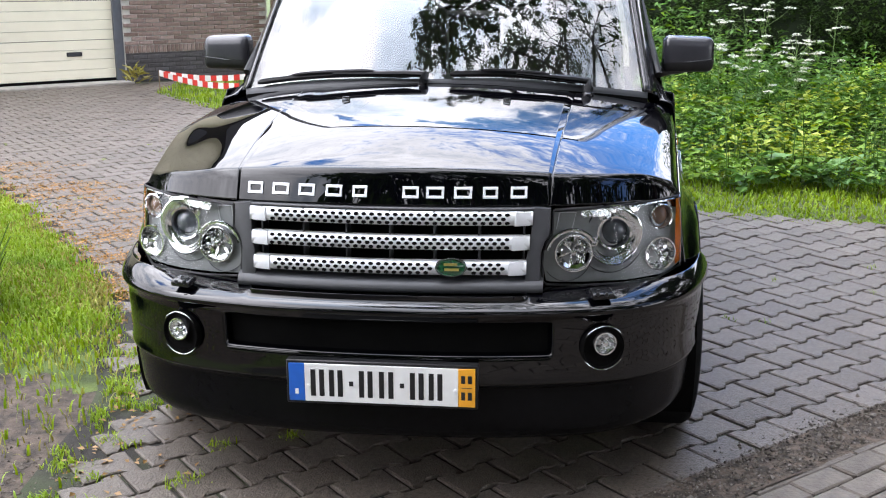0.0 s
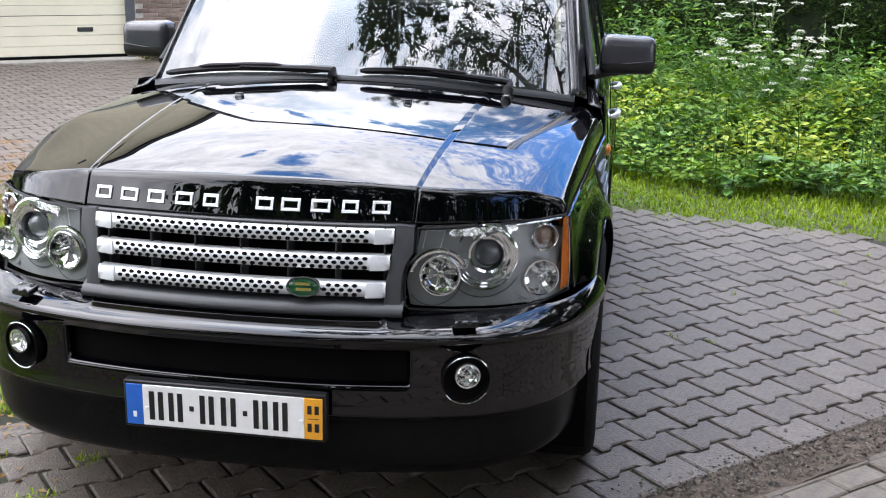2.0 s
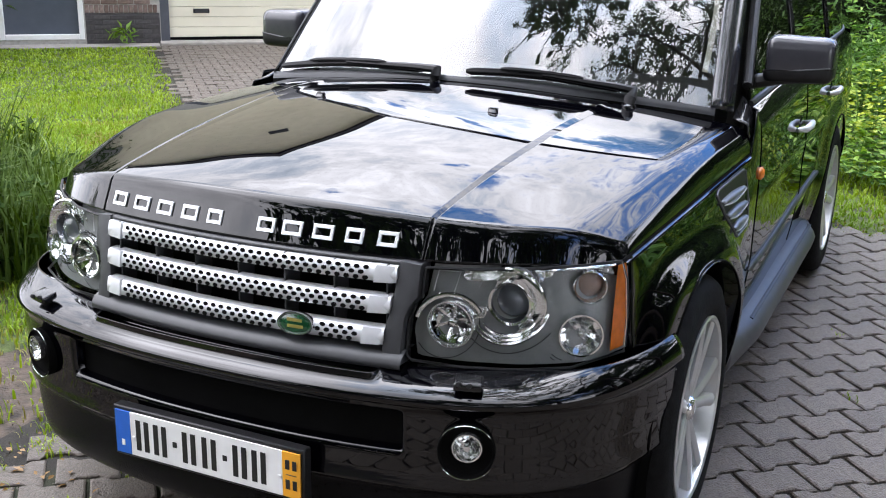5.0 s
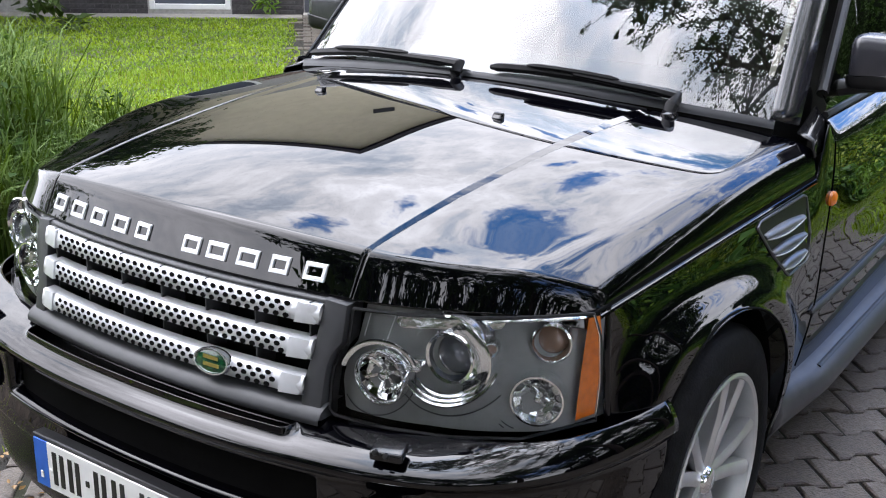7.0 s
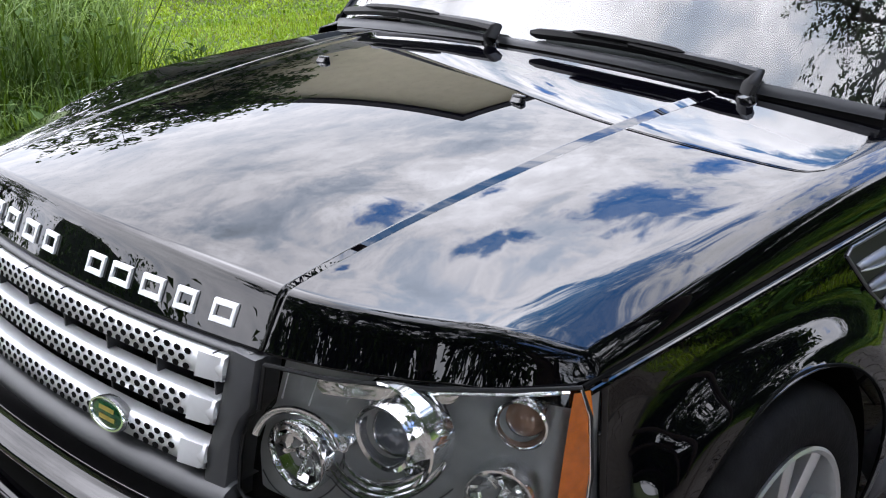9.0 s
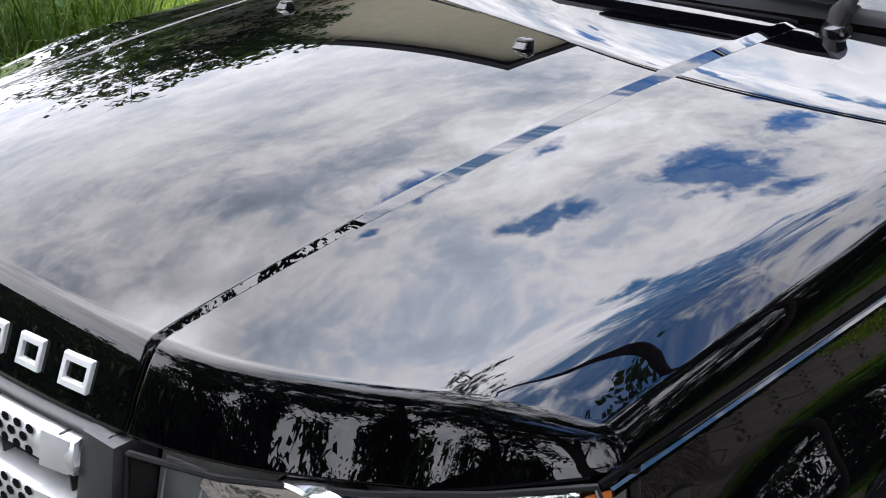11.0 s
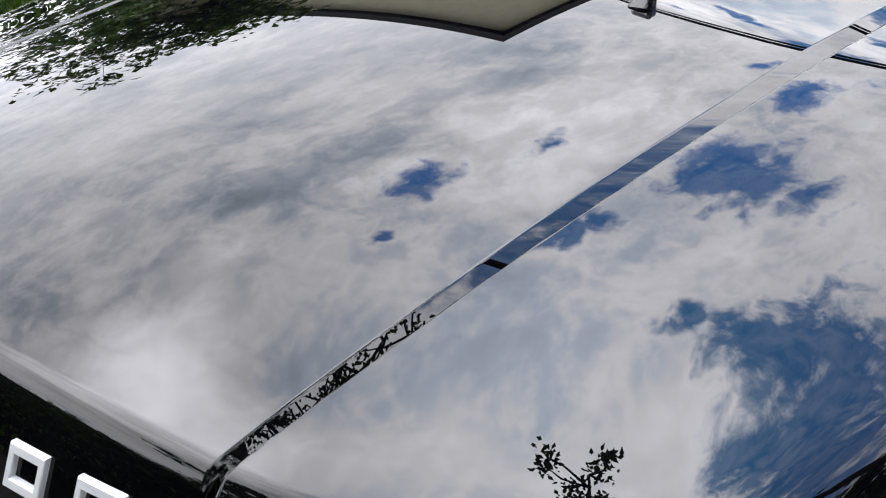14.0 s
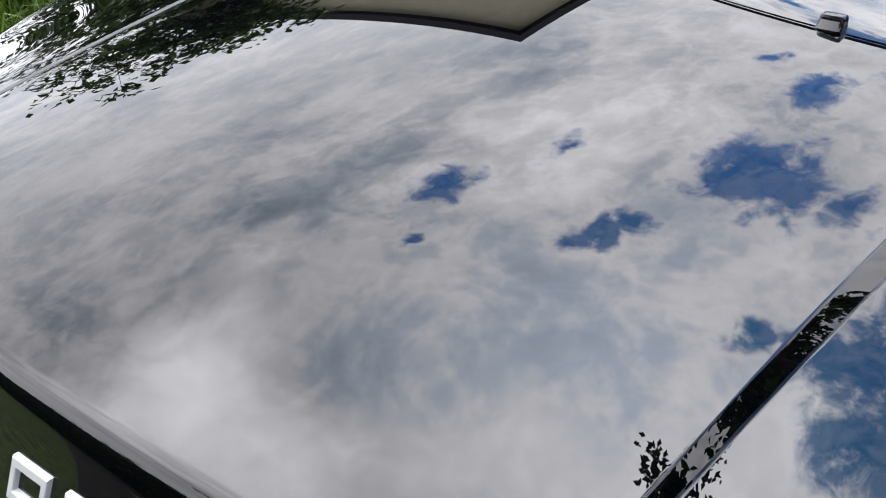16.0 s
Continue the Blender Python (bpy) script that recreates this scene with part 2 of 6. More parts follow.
AMBER = mat("amber_lens", (0.75, 0.20, 0.015), 0.10, vary=0.12, scale=60, coat=0.6, bump=0.1, bump_scale=300)
BULB = mat("smoked_bulb", (0.24, 0.145, 0.10), 0.12, coat=0.8)
LENS = mat("projector_glass", (0.10, 0.11, 0.13), 0.03, coat=1.0, ior=1.6)
COVER = pane_mat("lamp_cover_glass", (0.97, 0.98, 0.98), 1.22)
GLASS = pane_mat("windscreen_glass", (0.72, 0.78, 0.76), 1.6, 2.6)
SIDE_GLASS = pane_mat("privacy_glass", (0.10, 0.11, 0.10), 1.52, 1.3)
PLATE = mat("plate_white", (0.78, 0.78, 0.77), 0.35, vary=0.04, scale=30, coat=0.3)
PLATE_BLUE = mat("plate_blue", (0.02, 0.12, 0.52), 0.35, vary=0.06, scale=40, coat=0.3)
PLATE_ORANGE = mat("plate_orange", (0.78, 0.36, 0.02), 0.35, vary=0.05, scale=40, coat=0.3)
INK = mat("plate_black", (0.012, 0.012, 0.013), 0.4, vary=0.2, scale=40)
BADGE = mat("badge_green", (0.006, 0.05, 0.018), 0.15, vary=0.15, scale=60, coat=0.8)
GOLD = mat("badge_gold", (0.55, 0.42, 0.12), 0.3, metal=0.8, vary=0.1, scale=50)
CREAM = mat("cream_cabin_trim", (0.62, 0.58, 0.46), 0.8, vary=0.05, scale=30)
CABIN = mat("dark_cabin_trim", (0.02, 0.02, 0.021), 0.6, vary=0.2, scale=20, bump=0.05, bump_scale=500)
SEAT = mat("seat_leather", (0.05, 0.047, 0.042), 0.55, vary=0.15, scale=15, bump=0.1, bump_scale=200)

PAVER = mat("concrete_paver", (0.106, 0.087, 0.070), 0.50, vary=0.34, scale=55, bump=0.7, bump_scale=130, rand=0.19,
            stain=0.55, stain_scale=1.3, stain_tint=(0.060, 0.050, 0.041))
PAVER_FAR = mat("concrete_paver_joined", (0.106, 0.087, 0.070), 0.50, vary=0.34, scale=55, bump=0.7, bump_scale=130, rand=0.19,
                stain=0.55, stain_scale=1.3, stain_tint=(0.060, 0.050, 0.041), island=True)
JOINT = mat("joint_sand", (0.020, 0.017, 0.013), 0.95, vary=0.35, scale=18, bump=0.6, bump_scale=220, stain=0.7, stain_scale=2.0, stain_tint=(0.055, 0.075, 0.025))
SOIL = mat("soil", (0.038, 0.028, 0.021), 0.95, vary=0.45, scale=20, tint=(0.080, 0.060, 0.044), bump=1.0, bump_scale=90, stain=0.5, stain_scale=3.0, stain_tint=(0.07, 0.055, 0.04))
STREET = mat("street_brick", (0.112, 0.094, 0.076), 0.75, vary=0.2, scale=24, bump=0.6, bump_scale=110, rand=0.18, stain=0.5, stain_scale=2.5, stain_tint=(0.12, 0.10, 0.08))
STREET_FAR = mat("street_brick_joined", (0.112, 0.094, 0.076), 0.75, vary=0.2, scale=24, bump=0.6, bump_scale=110, rand=0.18, island=True, stain=0.5, stain_scale=2.5, stain_tint=(0.12, 0.10, 0.08))
TURF = mat("turf", (0.046, 0.068, 0.014), 0.95, vary=0.4, scale=9, tint=(0.075, 0.105, 0.018), bump=0.9, bump_scale=120, stain=0.75, stain_scale=1.1, stain_tint=(0.060, 0.050, 0.034))
BRICK = mat("house_brick", (0.185, 0.130, 0.108), 0.88, vary=0.25, scale=30, bump=0.35, bump_scale=150, rand=0.30)
BRICK_DARK = mat("plinth_brick", (0.055, 0.050, 0.050), 0.85, vary=0.25, scale=30, bump=0.35, bump_scale=150, rand=0.25)
MORTAR = mat("mortar", (0.40, 0.385, 0.35), 0.95, vary=0.15, scale=20, bump=0.4, bump_scale=200)
RENDER_WALL = mat("beige_render", (0.74, 0.66, 0.48), 0.92, vary=0.06, scale=5, bump=0.25, bump_scale=120, stain=0.2, stain_scale=0.7, stain_tint=(0.45, 0.40, 0.30))
DOOR_CREAM = mat("cream_door_panel", (0.72, 0.68, 0.53), 0.5, vary=0.04, scale=4, bump=0.06, bump_scale=250, stain=0.15, stain_scale=1.0, stain_tint=(0.5, 0.46, 0.36))
FRAME_GREY = mat("grey_door_frame", (0.075, 0.08, 0.095), 0.5, vary=0.12, scale=12)
FRAME_WHITE = mat("white_window_frame", (0.78, 0.78, 0.76), 0.45, vary=0.04, scale=10)
BLIND = mat("grey_window_panel", (0.075, 0.085, 0.11), 0.4, vary=0.08, scale=6)
FASCIA = mat("dark_verge_board", (0.02, 0.018, 0.017), 0.6, vary=0.25, scale=8)
TILE = mat("roof_tile", (0.09, 0.06, 0.05), 0.85, vary=0.25, scale=6, bump=0.3, bump_scale=60)
CONCRETE = mat("concrete_kerb", (0.30, 0.28, 0.25), 0.9, vary=0.2, scale=10, bump=0.4, bump_scale=120)
WOOD = mat("fence_wood", (0.16, 0.115, 0.075), 0.85, vary=0.3, scale=16, bump=0.4, bump_scale=80)
TAPE_RED = mat("tape_red", (0.62, 0.03, 0.02), 0.4, vary=0.08, scale=20)
TAPE_WHITE = mat("tape_white", (0.8, 0.79, 0.78), 0.4, vary=0.05, scale=20)
BARK = mat("bark", (0.06, 0.047, 0.036), 0.95, vary=0.35, scale=12, bump=1.0, bump_scale=40)
GRASS = leaf_mat("grass_blade", (0.175, 0.310, 0.008), (0.27, 0.37, 0.012), 0.55, 0.35, 0.35)
GRASS_DRY = leaf_mat("dry_grass_blade", (0.30, 0.24, 0.06), (0.26, 0.27, 0.05), 0.65, 0.25, 0.35)
REED = leaf_mat("tall_grass_blade", (0.056, 0.125, 0.020), (0.10, 0.19, 0.035), 0.5, 0.3, 0.4)
# leaf colour darkened for the shade within the tall grass
NETTLE = leaf_mat("shaded_nettle_leaf", (0.028, 0.066, 0.008), (0.050, 0.098, 0.012), 0.75, 0.25, 0.45)
RANK = leaf_mat("rank_grass_blade", (0.046, 0.094, 0.010), (0.115, 0.180, 0.022), 0.7, 0.25, 0.6)
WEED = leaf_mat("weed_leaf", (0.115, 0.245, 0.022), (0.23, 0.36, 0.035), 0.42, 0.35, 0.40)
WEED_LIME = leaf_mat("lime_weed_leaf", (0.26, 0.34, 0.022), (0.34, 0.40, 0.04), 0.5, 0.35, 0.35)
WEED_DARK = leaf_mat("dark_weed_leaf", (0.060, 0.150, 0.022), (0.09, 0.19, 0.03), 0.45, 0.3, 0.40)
STONE = mat("grit", (0.100, 0.084, 0.068), 0.85, vary=0.3, scale=60, rand=0.6, island=True)
CATKIN = leaf_mat("fallen_catkin", (0.34, 0.17, 0.045), (0.42, 0.24, 0.08), 0.8, 0.1, 0.4)
LITTER = leaf_mat("dry_leaf_litter", (0.20, 0.12, 0.045), (0.28, 0.17, 0.07), 0.8, 0.1, 0.4)
DOCK = leaf_mat("dock_leaf", (0.085, 0.20, 0.035), (0.13, 0.26, 0.05), 0.35, 0.25, 0.35)
HEDGE = leaf_mat("hedge_leaf", (0.038, 0.085, 0.012), (0.07, 0.13, 0.022), 0.45, 0.2, 0.45)
TREE = leaf_mat("tree_leaf", (0.040, 0.075, 0.016), (0.07, 0.11, 0.022), 0.45, 0.25, 0.35)
UMBEL = leaf_mat("white_umbel", (0.62, 0.63, 0.52), (0.72, 0.72, 0.66), 0.7, 0.3, 0.15)
STALK = mat("green_stalk", (0.10, 0.17, 0.04), 0.6, vary=0.2, scale=20)
HEDGE_SHADE = mat("core_shade", (0.012, 0.022, 0.007), 0.95, vary=0.4, scale=5)


# ---- mesh helpers ----
def thing(name, label, category, group="", at=(0, 0, 0)):
    ob = new(name)
    ob.location = at
    return tagged(ob, label, category, group)


def mesh_of(name, verts, faces, material, smooth=True):
    me = bpy.data.meshes.new(name)
    me.from_pydata([tuple(map(float, v)) for v in verts], [], [tuple(map(int, f)) for f in faces])
    me.materials.append(material)
    me.polygons.foreach_set("use_smooth", [smooth] * len(me.polygons))
    me.update()
    return me


def put(name, me, parent=None, label="", at=None):
    ob = new(name, me)
    if parent is not None:
        ob.parent = parent
    if at is not None:
        ob.location = at
    if label:
        ob["label"] = label
    return ob


def part(name, bm, material, parent, label="", smooth=True, sharp=40):
    """One bmesh as one mesh object under a thing or a part."""
    me = bpy.data.meshes.new(name)
    bmesh.ops.recalc_face_normals(bm, faces=bm.faces)
    bm.to_mesh(me)
    bm.free()
    me.materials.append(material)
    me.polygons.foreach_set("use_smooth", [smooth] * len(me.polygons))
    if smooth and sharp:
        me.set_sharp_from_angle(angle=radians(sharp))
    return put(name, me, parent, label)


def sheet(name, P, material, parent, label="", keep=None, thick=0.0, smooth=True):
    """A surface from an m x n grid of points, with thickness where asked."""
    m, n = P.shape[:2]
    idx = np.arange(m * n).reshape(m, n)
    quads = np.stack([idx[:-1, :-1], idx[1:, :-1], idx[1:, 1:], idx[:-1, 1:]], -1).reshape(-1, 4)
    if keep is not None:
        quads = quads[keep.reshape(-1)]
    me = mesh_of(name, P.reshape(-1, 3), quads, material, smooth)
    ob = put(name, me, parent, label)
    if thick:
        mod = ob.modifiers.new("thickness", "SOLIDIFY")
        mod.thickness, mod.offset = thick, -1
    return ob


def box_bm(x0, x1, y0, y1, z0, z1, bevel=0.0, seg=2):
    bm = bmesh.new()
    bmesh.ops.create_cube(bm, size=1)
    for v in bm.verts:
        v.co = Vector(((x0 + x1) / 2 + v.co.x * (x1 - x0), (y0 + y1) / 2 + v.co.y * (y1 - y0), (z0 + z1) / 2 + v.co.z * (z1 - z0)))
    if bevel:
        bmesh.ops.bevel(bm, geom=bm.edges[:], offset=bevel, segments=seg, affect="EDGES", profile=0.6)
    return bm


def lathe_bm(profile, centre, axis, seg=40, squash=1.0):
    """A turned body: (radius, along) pairs round an axis through centre."""
    bm = bmesh.new()
    axis = Vector(axis).normalized()
    side = axis.orthogonal().normalized()
    if abs(axis.z) < 0.9:
        side = Vector((0, 0, 1)).cross(axis).normalized()
    other = axis.cross(side)
    rings = []
    for r, a in profile:
        ring = []
        for k in range(seg):
            w = 2 * math.pi * k / seg
            ring.append(bm.verts.new(Vector(centre) + axis * a + side * (r * squash * math.cos(w)) + other * (r * math.sin(w))))
        rings.append(ring)
    for a, b in zip(rings, rings[1:]):
        for k in range(seg):
            bm.faces.new((a[k], a[(k + 1) % seg], b[(k + 1) % seg], b[k]))
    for ring, r in ((rings[0], profile[0][0]), (rings[-1], profile[-1][0])):
        if r < 1e-4:
            bmesh.ops.remove_doubles(bm, verts=ring, dist=1e-3)
    return bm


def tube_bm(points, radius, seg=8, flat=1.0):
    """A rod along points; radius one number or one a point."""
    bm = bmesh.new()
    pts = [Vector(p) for p in points]
    rings = []
    for i, p in enumerate(pts):
        d = (pts[min(i + 1, len(pts) - 1)] - pts[max(i - 1, 0)]).normalized()
        ref = Vector((0, 0, 1)) if abs(d.z) < 0.95 else Vector((1, 0, 0))
        a = d.cross(ref).normalized()
        b = a.cross(d).normalized()
        r = radius[i] if isinstance(radius, (list, tuple)) else radius
        rings.append([bm.verts.new(p + a * (r * math.cos(2 * math.pi * k / seg)) + b * (r * flat * math.sin(2 * math.pi * k / seg))) for k in range(seg)])
    for a, b in zip(rings, rings[1:]):
        for k in range(seg):
            bm.faces.new((a[k], a[(k + 1) % seg], b[(k + 1) % seg], b[k]))
    bm.faces.new(rings[0][::-1])
    bm.faces.new(rings[-1])
    return bm


def prism_bm(outline, place, back, bevel=0.0):
    """A plate: 2D outline points put in space by place(a, b), pushed back along the vector back."""
    bm = bmesh.new()
    front = [bm.verts.new(place(a, b)) for a, b in outline]
    rear = [bm.verts.new(Vector(place(a, b)) + Vector(back)) for a, b in outline]
    bm.faces.new(front)
    bm.faces.new(rear[::-1])
    n = len(outline)
    for k in range(n):
        bm.faces.new((front[k], rear[k], rear[(k + 1) % n], front[(k + 1) % n]))
    if bevel:
        bmesh.ops.recalc_face_normals(bm, faces=bm.faces)
        edges = [e for e in bm.edges if all(v in front for v in e.verts)]
        bmesh.ops.bevel(bm, geom=edges, offset=bevel, segments=2, affect="EDGES", profile=0.6)
    return bm


def facet_bm(radius, depth, centre, axis, seg, rings, seed):
    """A lamp's bowl of flat mirror facets, each a little out of line with its neighbours."""
    r = random.Random(seed)
    bm = bmesh.new()
    axis = Vector(axis).normalized()
    side = Vector((0, 0, 1)).cross(axis).normalized()
    other = axis.cross(side)
    for i in range(rings):
        f0, f1 = i / rings, (i + 1) / rings
        for k in range(seg):
            w0, w1 = 2 * math.pi * k / seg, 2 * math.pi * (k + 1) / seg
            twist, dip = r.uniform(-.0035, .0035), r.uniform(-.003, .003)
            quad = []
            for f, w, e, g in ((f0, w0, -1, -1), (f1, w0, -1, 1), (f1, w1, 1, 1), (f0, w1, 1, -1)):
                along = -depth * (1 - f ** 1.7) + twist * e * f + dip * g
                quad.append(bm.verts.new(Vector(centre) + side * (radius * f * math.cos(w)) + other * (radius * f * math.sin(w)) + axis * along))
            if i == 0:
                bm.verts.remove(quad.pop())
            bm.faces.new(quad)
    return bm


def smoothstep(a, b, x):
    t = np.clip((x - a) / (b - a), 0, 1)
    return t * t * (3 - 2 * t)


def spline(xs, ys):
    """A natural cubic through the knots, as a function of an array."""
    xs, ys = np.array(xs, float), np.array(ys, float)
    n, h = len(xs), np.diff(xs)
    A, b = np.zeros((n, n)), np.zeros(n)
    A[0, 0] = A[-1, -1] = 1
    for i in range(1, n - 1):
        A[i, i - 1], A[i, i], A[i, i + 1] = h[i - 1], 2 * (h[i - 1] + h[i]), h[i]
        b[i] = 6 * ((ys[i + 1] - ys[i]) / h[i] - (ys[i] - ys[i - 1]) / h[i - 1])
    m = np.linalg.solve(A, b)

    def f(x):
        x = np.asarray(x, float)
        k = np.clip(np.searchsorted(xs, x) - 1, 0, n - 2)
        a, c = xs[k + 1] - x, x - xs[k]
        return (m[k] * a ** 3 + m[k + 1] * c ** 3) / (6 * h[k]) + (ys[k] / h[k] - m[k] * h[k] / 6) * a + (ys[k + 1] / h[k] - m[k + 1] * h[k] / 6) * c
    return f


# ---- the car ----
car = thing("car", "glossy black sport utility car with silver grille, parked on concrete pavers", "car")
CAR_WHEELS = (0.897, 3.62)
ARCH_R = 0.404
WHEEL_Z = 0.362
ARCH_Z = 0.362


def bonnet_front(x):
    """Plan line of the bonnet's front edge."""
    x = np.abs(x)
    far = np.maximum(x - 0.45, 0)
    return 0.165 + 0.20 * np.minimum(x, 0.45) ** 2 + 0.18 * far + 1.28 * far ** 2


def bonnet_rear(x):
    return 1.262 + 0.30 * np.asarray(x) ** 2


def shut_x(y):
    return 0.821 + 0.079 * (y - 0.438) / 1.082


def shut_z(y):
    return 0.886 + 0.060 * (y - 0.438)


top_z = spline([0, .05, .09, .16, .30, .50, .75, .95, 1.09], [.982, .996, 1.007, 1.0235, 1.0520, 1.0805, 1.106, 1.119, 1.126])
crest_z = spline([.30, .44, .50, .56, .66, .80, 1.0, 1.2, 1.5, 1.8], [.905, .948, .966, .984, 1.010, 1.034, 1.043, 1.049, 1.054, 1.056])
BONNET_D = 1.09


def groove_x(y):
    return 0.447 + 0.050 * np.clip((y - 0.2) / 1.0, 0, 1.2)


def bonnet_point(a, s):
    """A point of the bonnet: a across from -1 to 1, s along the run of its profile."""
    d = s
    x = a * 0.84
    for _ in range(6):
        scale = (bonnet_rear(x) - bonnet_front(x)) / 1.09
        y = bonnet_front(x) + d * (1 + (scale - 1) * smoothstep(0.1, 0.6, d))
        x = a * shut_x(np.maximum(y, 0.36))
    ax = np.abs(x)
    # gentle crown across; towards the far wing the panel runs out to a raised shoulder
    out = np.maximum(ax - 0.44, 0)
    fall = np.maximum(top_z(d) - crest_z(y) + .012, 0.012)
    camber = .125 - .066 * np.clip(1 - d / .46, 0, 1) ** 2
    base = camber * .1936
    far_wing = base + 0.050 * out + (fall - base - 0.019) / 0.1444 * out ** 2
    crown = np.where((x < 0) & (ax > 0.44), far_wing, camber * ax ** 2)
    # nose: a leaning front face that turns over a tight roll into the top
    low = .896 - .010 * smoothstep(.5, .82, ax)
    face = low + d * np.interp(ax, [0, .45, .80], [2.3, 2.0, 1.6])
    flat_top = top_z(d) - crown
    roll = np.interp(ax, [0, .45, .80], [.028, .028, .030])
    mixed = np.maximum(roll - np.abs(face - flat_top), 0) / roll
    zc = np.minimum(face, flat_top) - mixed ** 3 * roll / 6
    edge = shut_x(y)
    z = zc
    # a soft crease, a sloping shoulder facet, then the upright side down to the shut line
    inward = edge - ax
    band = np.interp(y, [.42, .50, .58, .75, 1.0, 1.2], [.094, .088, .079, .064, .054, .050])
    soft = 0.0085 + 0.006 * (1 - smoothstep(.46, .62, y))
    over = np.clip((band - inward) / soft, -20, 20)
    z = z - 0.40 * soft * np.log1p(np.exp(over)) 
    r = np.clip(1 - inward / 0.022, 0, 1)
    z = z + (np.minimum(z, shut_z(y)) - z) * (1 - np.sqrt(np.maximum(0, 1 - r ** 1.8)))
    ridge = np.abs(ax - groove_x(y))
    # the groove: one facet that falls outwards, then a short step up
    half = 0.0066 + 0.0070 * np.clip((y - 0.2) / 1.0, 0, 1)
    fall = np.clip((ax - groove_x(y)) / half, -1, 1)
    cut = (0.54 - 0.36 * smoothstep(0.42, 1.05, y)) * half * (fall + 1) * (1 - smoothstep(0.76, 1.0, fall)) * smoothstep(0.012, 0.05, d) * np.where(x < 0, .22, 1.0)
    gap = 0.010 * (1 - smoothstep(0.001, 0.0035, ridge)) * (1 - smoothstep(0.02, 0.06, d))
    return np.stack([x, y + gap, z - cut], -1)


def across(n_mid, n_edge):
    """Samples over the half width, close together at the groove."""
    g = 0.545
    h = np.concatenate([np.linspace(0, g - 0.035, n_mid), np.linspace(g - 0.033, g + 0.075, 80), np.linspace(g + 0.08, 0.838, n_edge // 2), np.linspace(0.842, 0.978, n_edge),
                        1 - 0.021 * (1 - np.sin(np.linspace(0.02, math.pi / 2, 22)))])
    return np.concatenate([-h[:0:-1], h])


A, S = np.meshgrid(across(26, 46), np.concatenate([np.linspace(0, 0.09, 56), np.linspace(0.094, BONNET_D, 68)]), indexing="ij")
bonnet = sheet("bonnet", bonnet_point(A, S), PAINT, car, "black clamshell bonnet with two long grooves", thick=0.004)
# folded lip of the bonnet's front edge
aa = np.linspace(-1, 1, 81)
lip0 = bonnet_point(aa, np.zeros(81))
sheet("bonnet_lip", np.stack([lip0 + (0, 0.004, -0.001), lip0 + (0, 0.03, -0.004)], 1), PLASTIC, car)

# raised silver blocks along the front of the bonnet in place of the maker's name: plain open frames
def nose_y(x, z):
    """Depth of the bonnet's front face at a height."""
    return float(bonnet_front(x)) + (z - .896) / float(np.interp(abs(x), [0, .45], [2.3, 2.0]))


for cx, wide in ((-.395, .046), (-.318, .050), (-.240, .048), (-.160, .048), (-.085, .042), (.060, .046), (.129, .050), (.207, .050), (.283, .042), (.362, .046)):
    block = bmesh.new()
    rings = []
    for inset, out in ((0, .004), (0, -.004), (.0008, -.005), (.0062, -.005), (.0070, -.004), (.0070, .004)):
        h, z0, z1 = wide / 2 - inset, .9165 + inset, .9470 - inset
        rings.append([block.verts.new((cx + a, nose_y(cx + a, z) + out, z)) for a, z in ((-h, z0), (h, z0), (h, z1), (-h, z1))])
    for ra, rb in zip(rings, rings[1:] + rings[:1]):
        for k in range(4):
            block.faces.new((ra[k], ra[(k + 1) % 4], rb[(k + 1) % 4], rb[k]))
    part("badge_block", block, LETTER, car, "raised silver block of the front badge", sharp=30)

# washer jets on the bonnet
for sx in (-1, 1):
    p = Vector((0.281 * sx, 0.963, 1.098))
    bm = box_bm(-0.013, 0.013, -0.011, 0.012, -0.004, 0.013, 0.005, 3)
    for v in bm.verts:
        if v.co.z > 0.006:
            v.co.y = v.co.y * 0.6 + 0.004
        v.co += p
    part("washer_jet", bm, GLOSS, car, "small black washer jet")

# ---- front bumper ----
bump_px = np.array([0, .2, .4, .55, .68, .78, .855, .90, .928, .94])
bump_py = np.array([.022, .028, .052, .085, .135, .21, .31, .42, .53, .605])
bump_run = np.concatenate([[0], np.cumsum(np.hypot(np.diff(bump_px), np.diff(bump_py)))])
bump_fx, bump_fy = spline(bump_run, bump_px), spline(bump_run, bump_py)


def bumper_plan(u):
    """Plan point and inward direction of the bumper at run u; negative u is the other side."""
    q = np.abs(u)
    x, y = bump_fx(q), bump_fy(q)
    dx, dy = bump_fx(q + 1e-3) - x, bump_fy(q + 1e-3) - y
    ln = np.hypot(dx, dy)
    sign = np.where(u < 0, -1, 1)
    return x * sign, y, -dy / ln * sign, dx / ln


rows_z = np.array([.668, .667, .664, .660, .655, .649, .643, .637, .632, .628, .624, .620, .615, .609, .603, .598, .595, .592, .588, .58, .55, .52, .508, .503, .500, .497, .494, .48, .45,
                   .428, .420, .414, .410, .405, .398, .38, .35, .31, .28, .258, .245, .238])
rows_o = np.array([.112, .104, .088, .070, .052, .035, .021, .010, .004, .001, 0, .001, .005, .009, .012, .014, .015, .0155, .016, .016, .017, .018, .019, .019, .019, .020, .020, .021, .021,
                   .020, .018, .018, .022, .027, .029, .031, .032, .033, .035, .041, .052, .08])
us = np.concatenate([np.linspace(0, .36, 14), np.linspace(.37, .45, 17), np.linspace(.455, .50, 16), np.linspace(.51, bump_run[-1], 46)])
us = np.concatenate([-us[:0:-1], us])
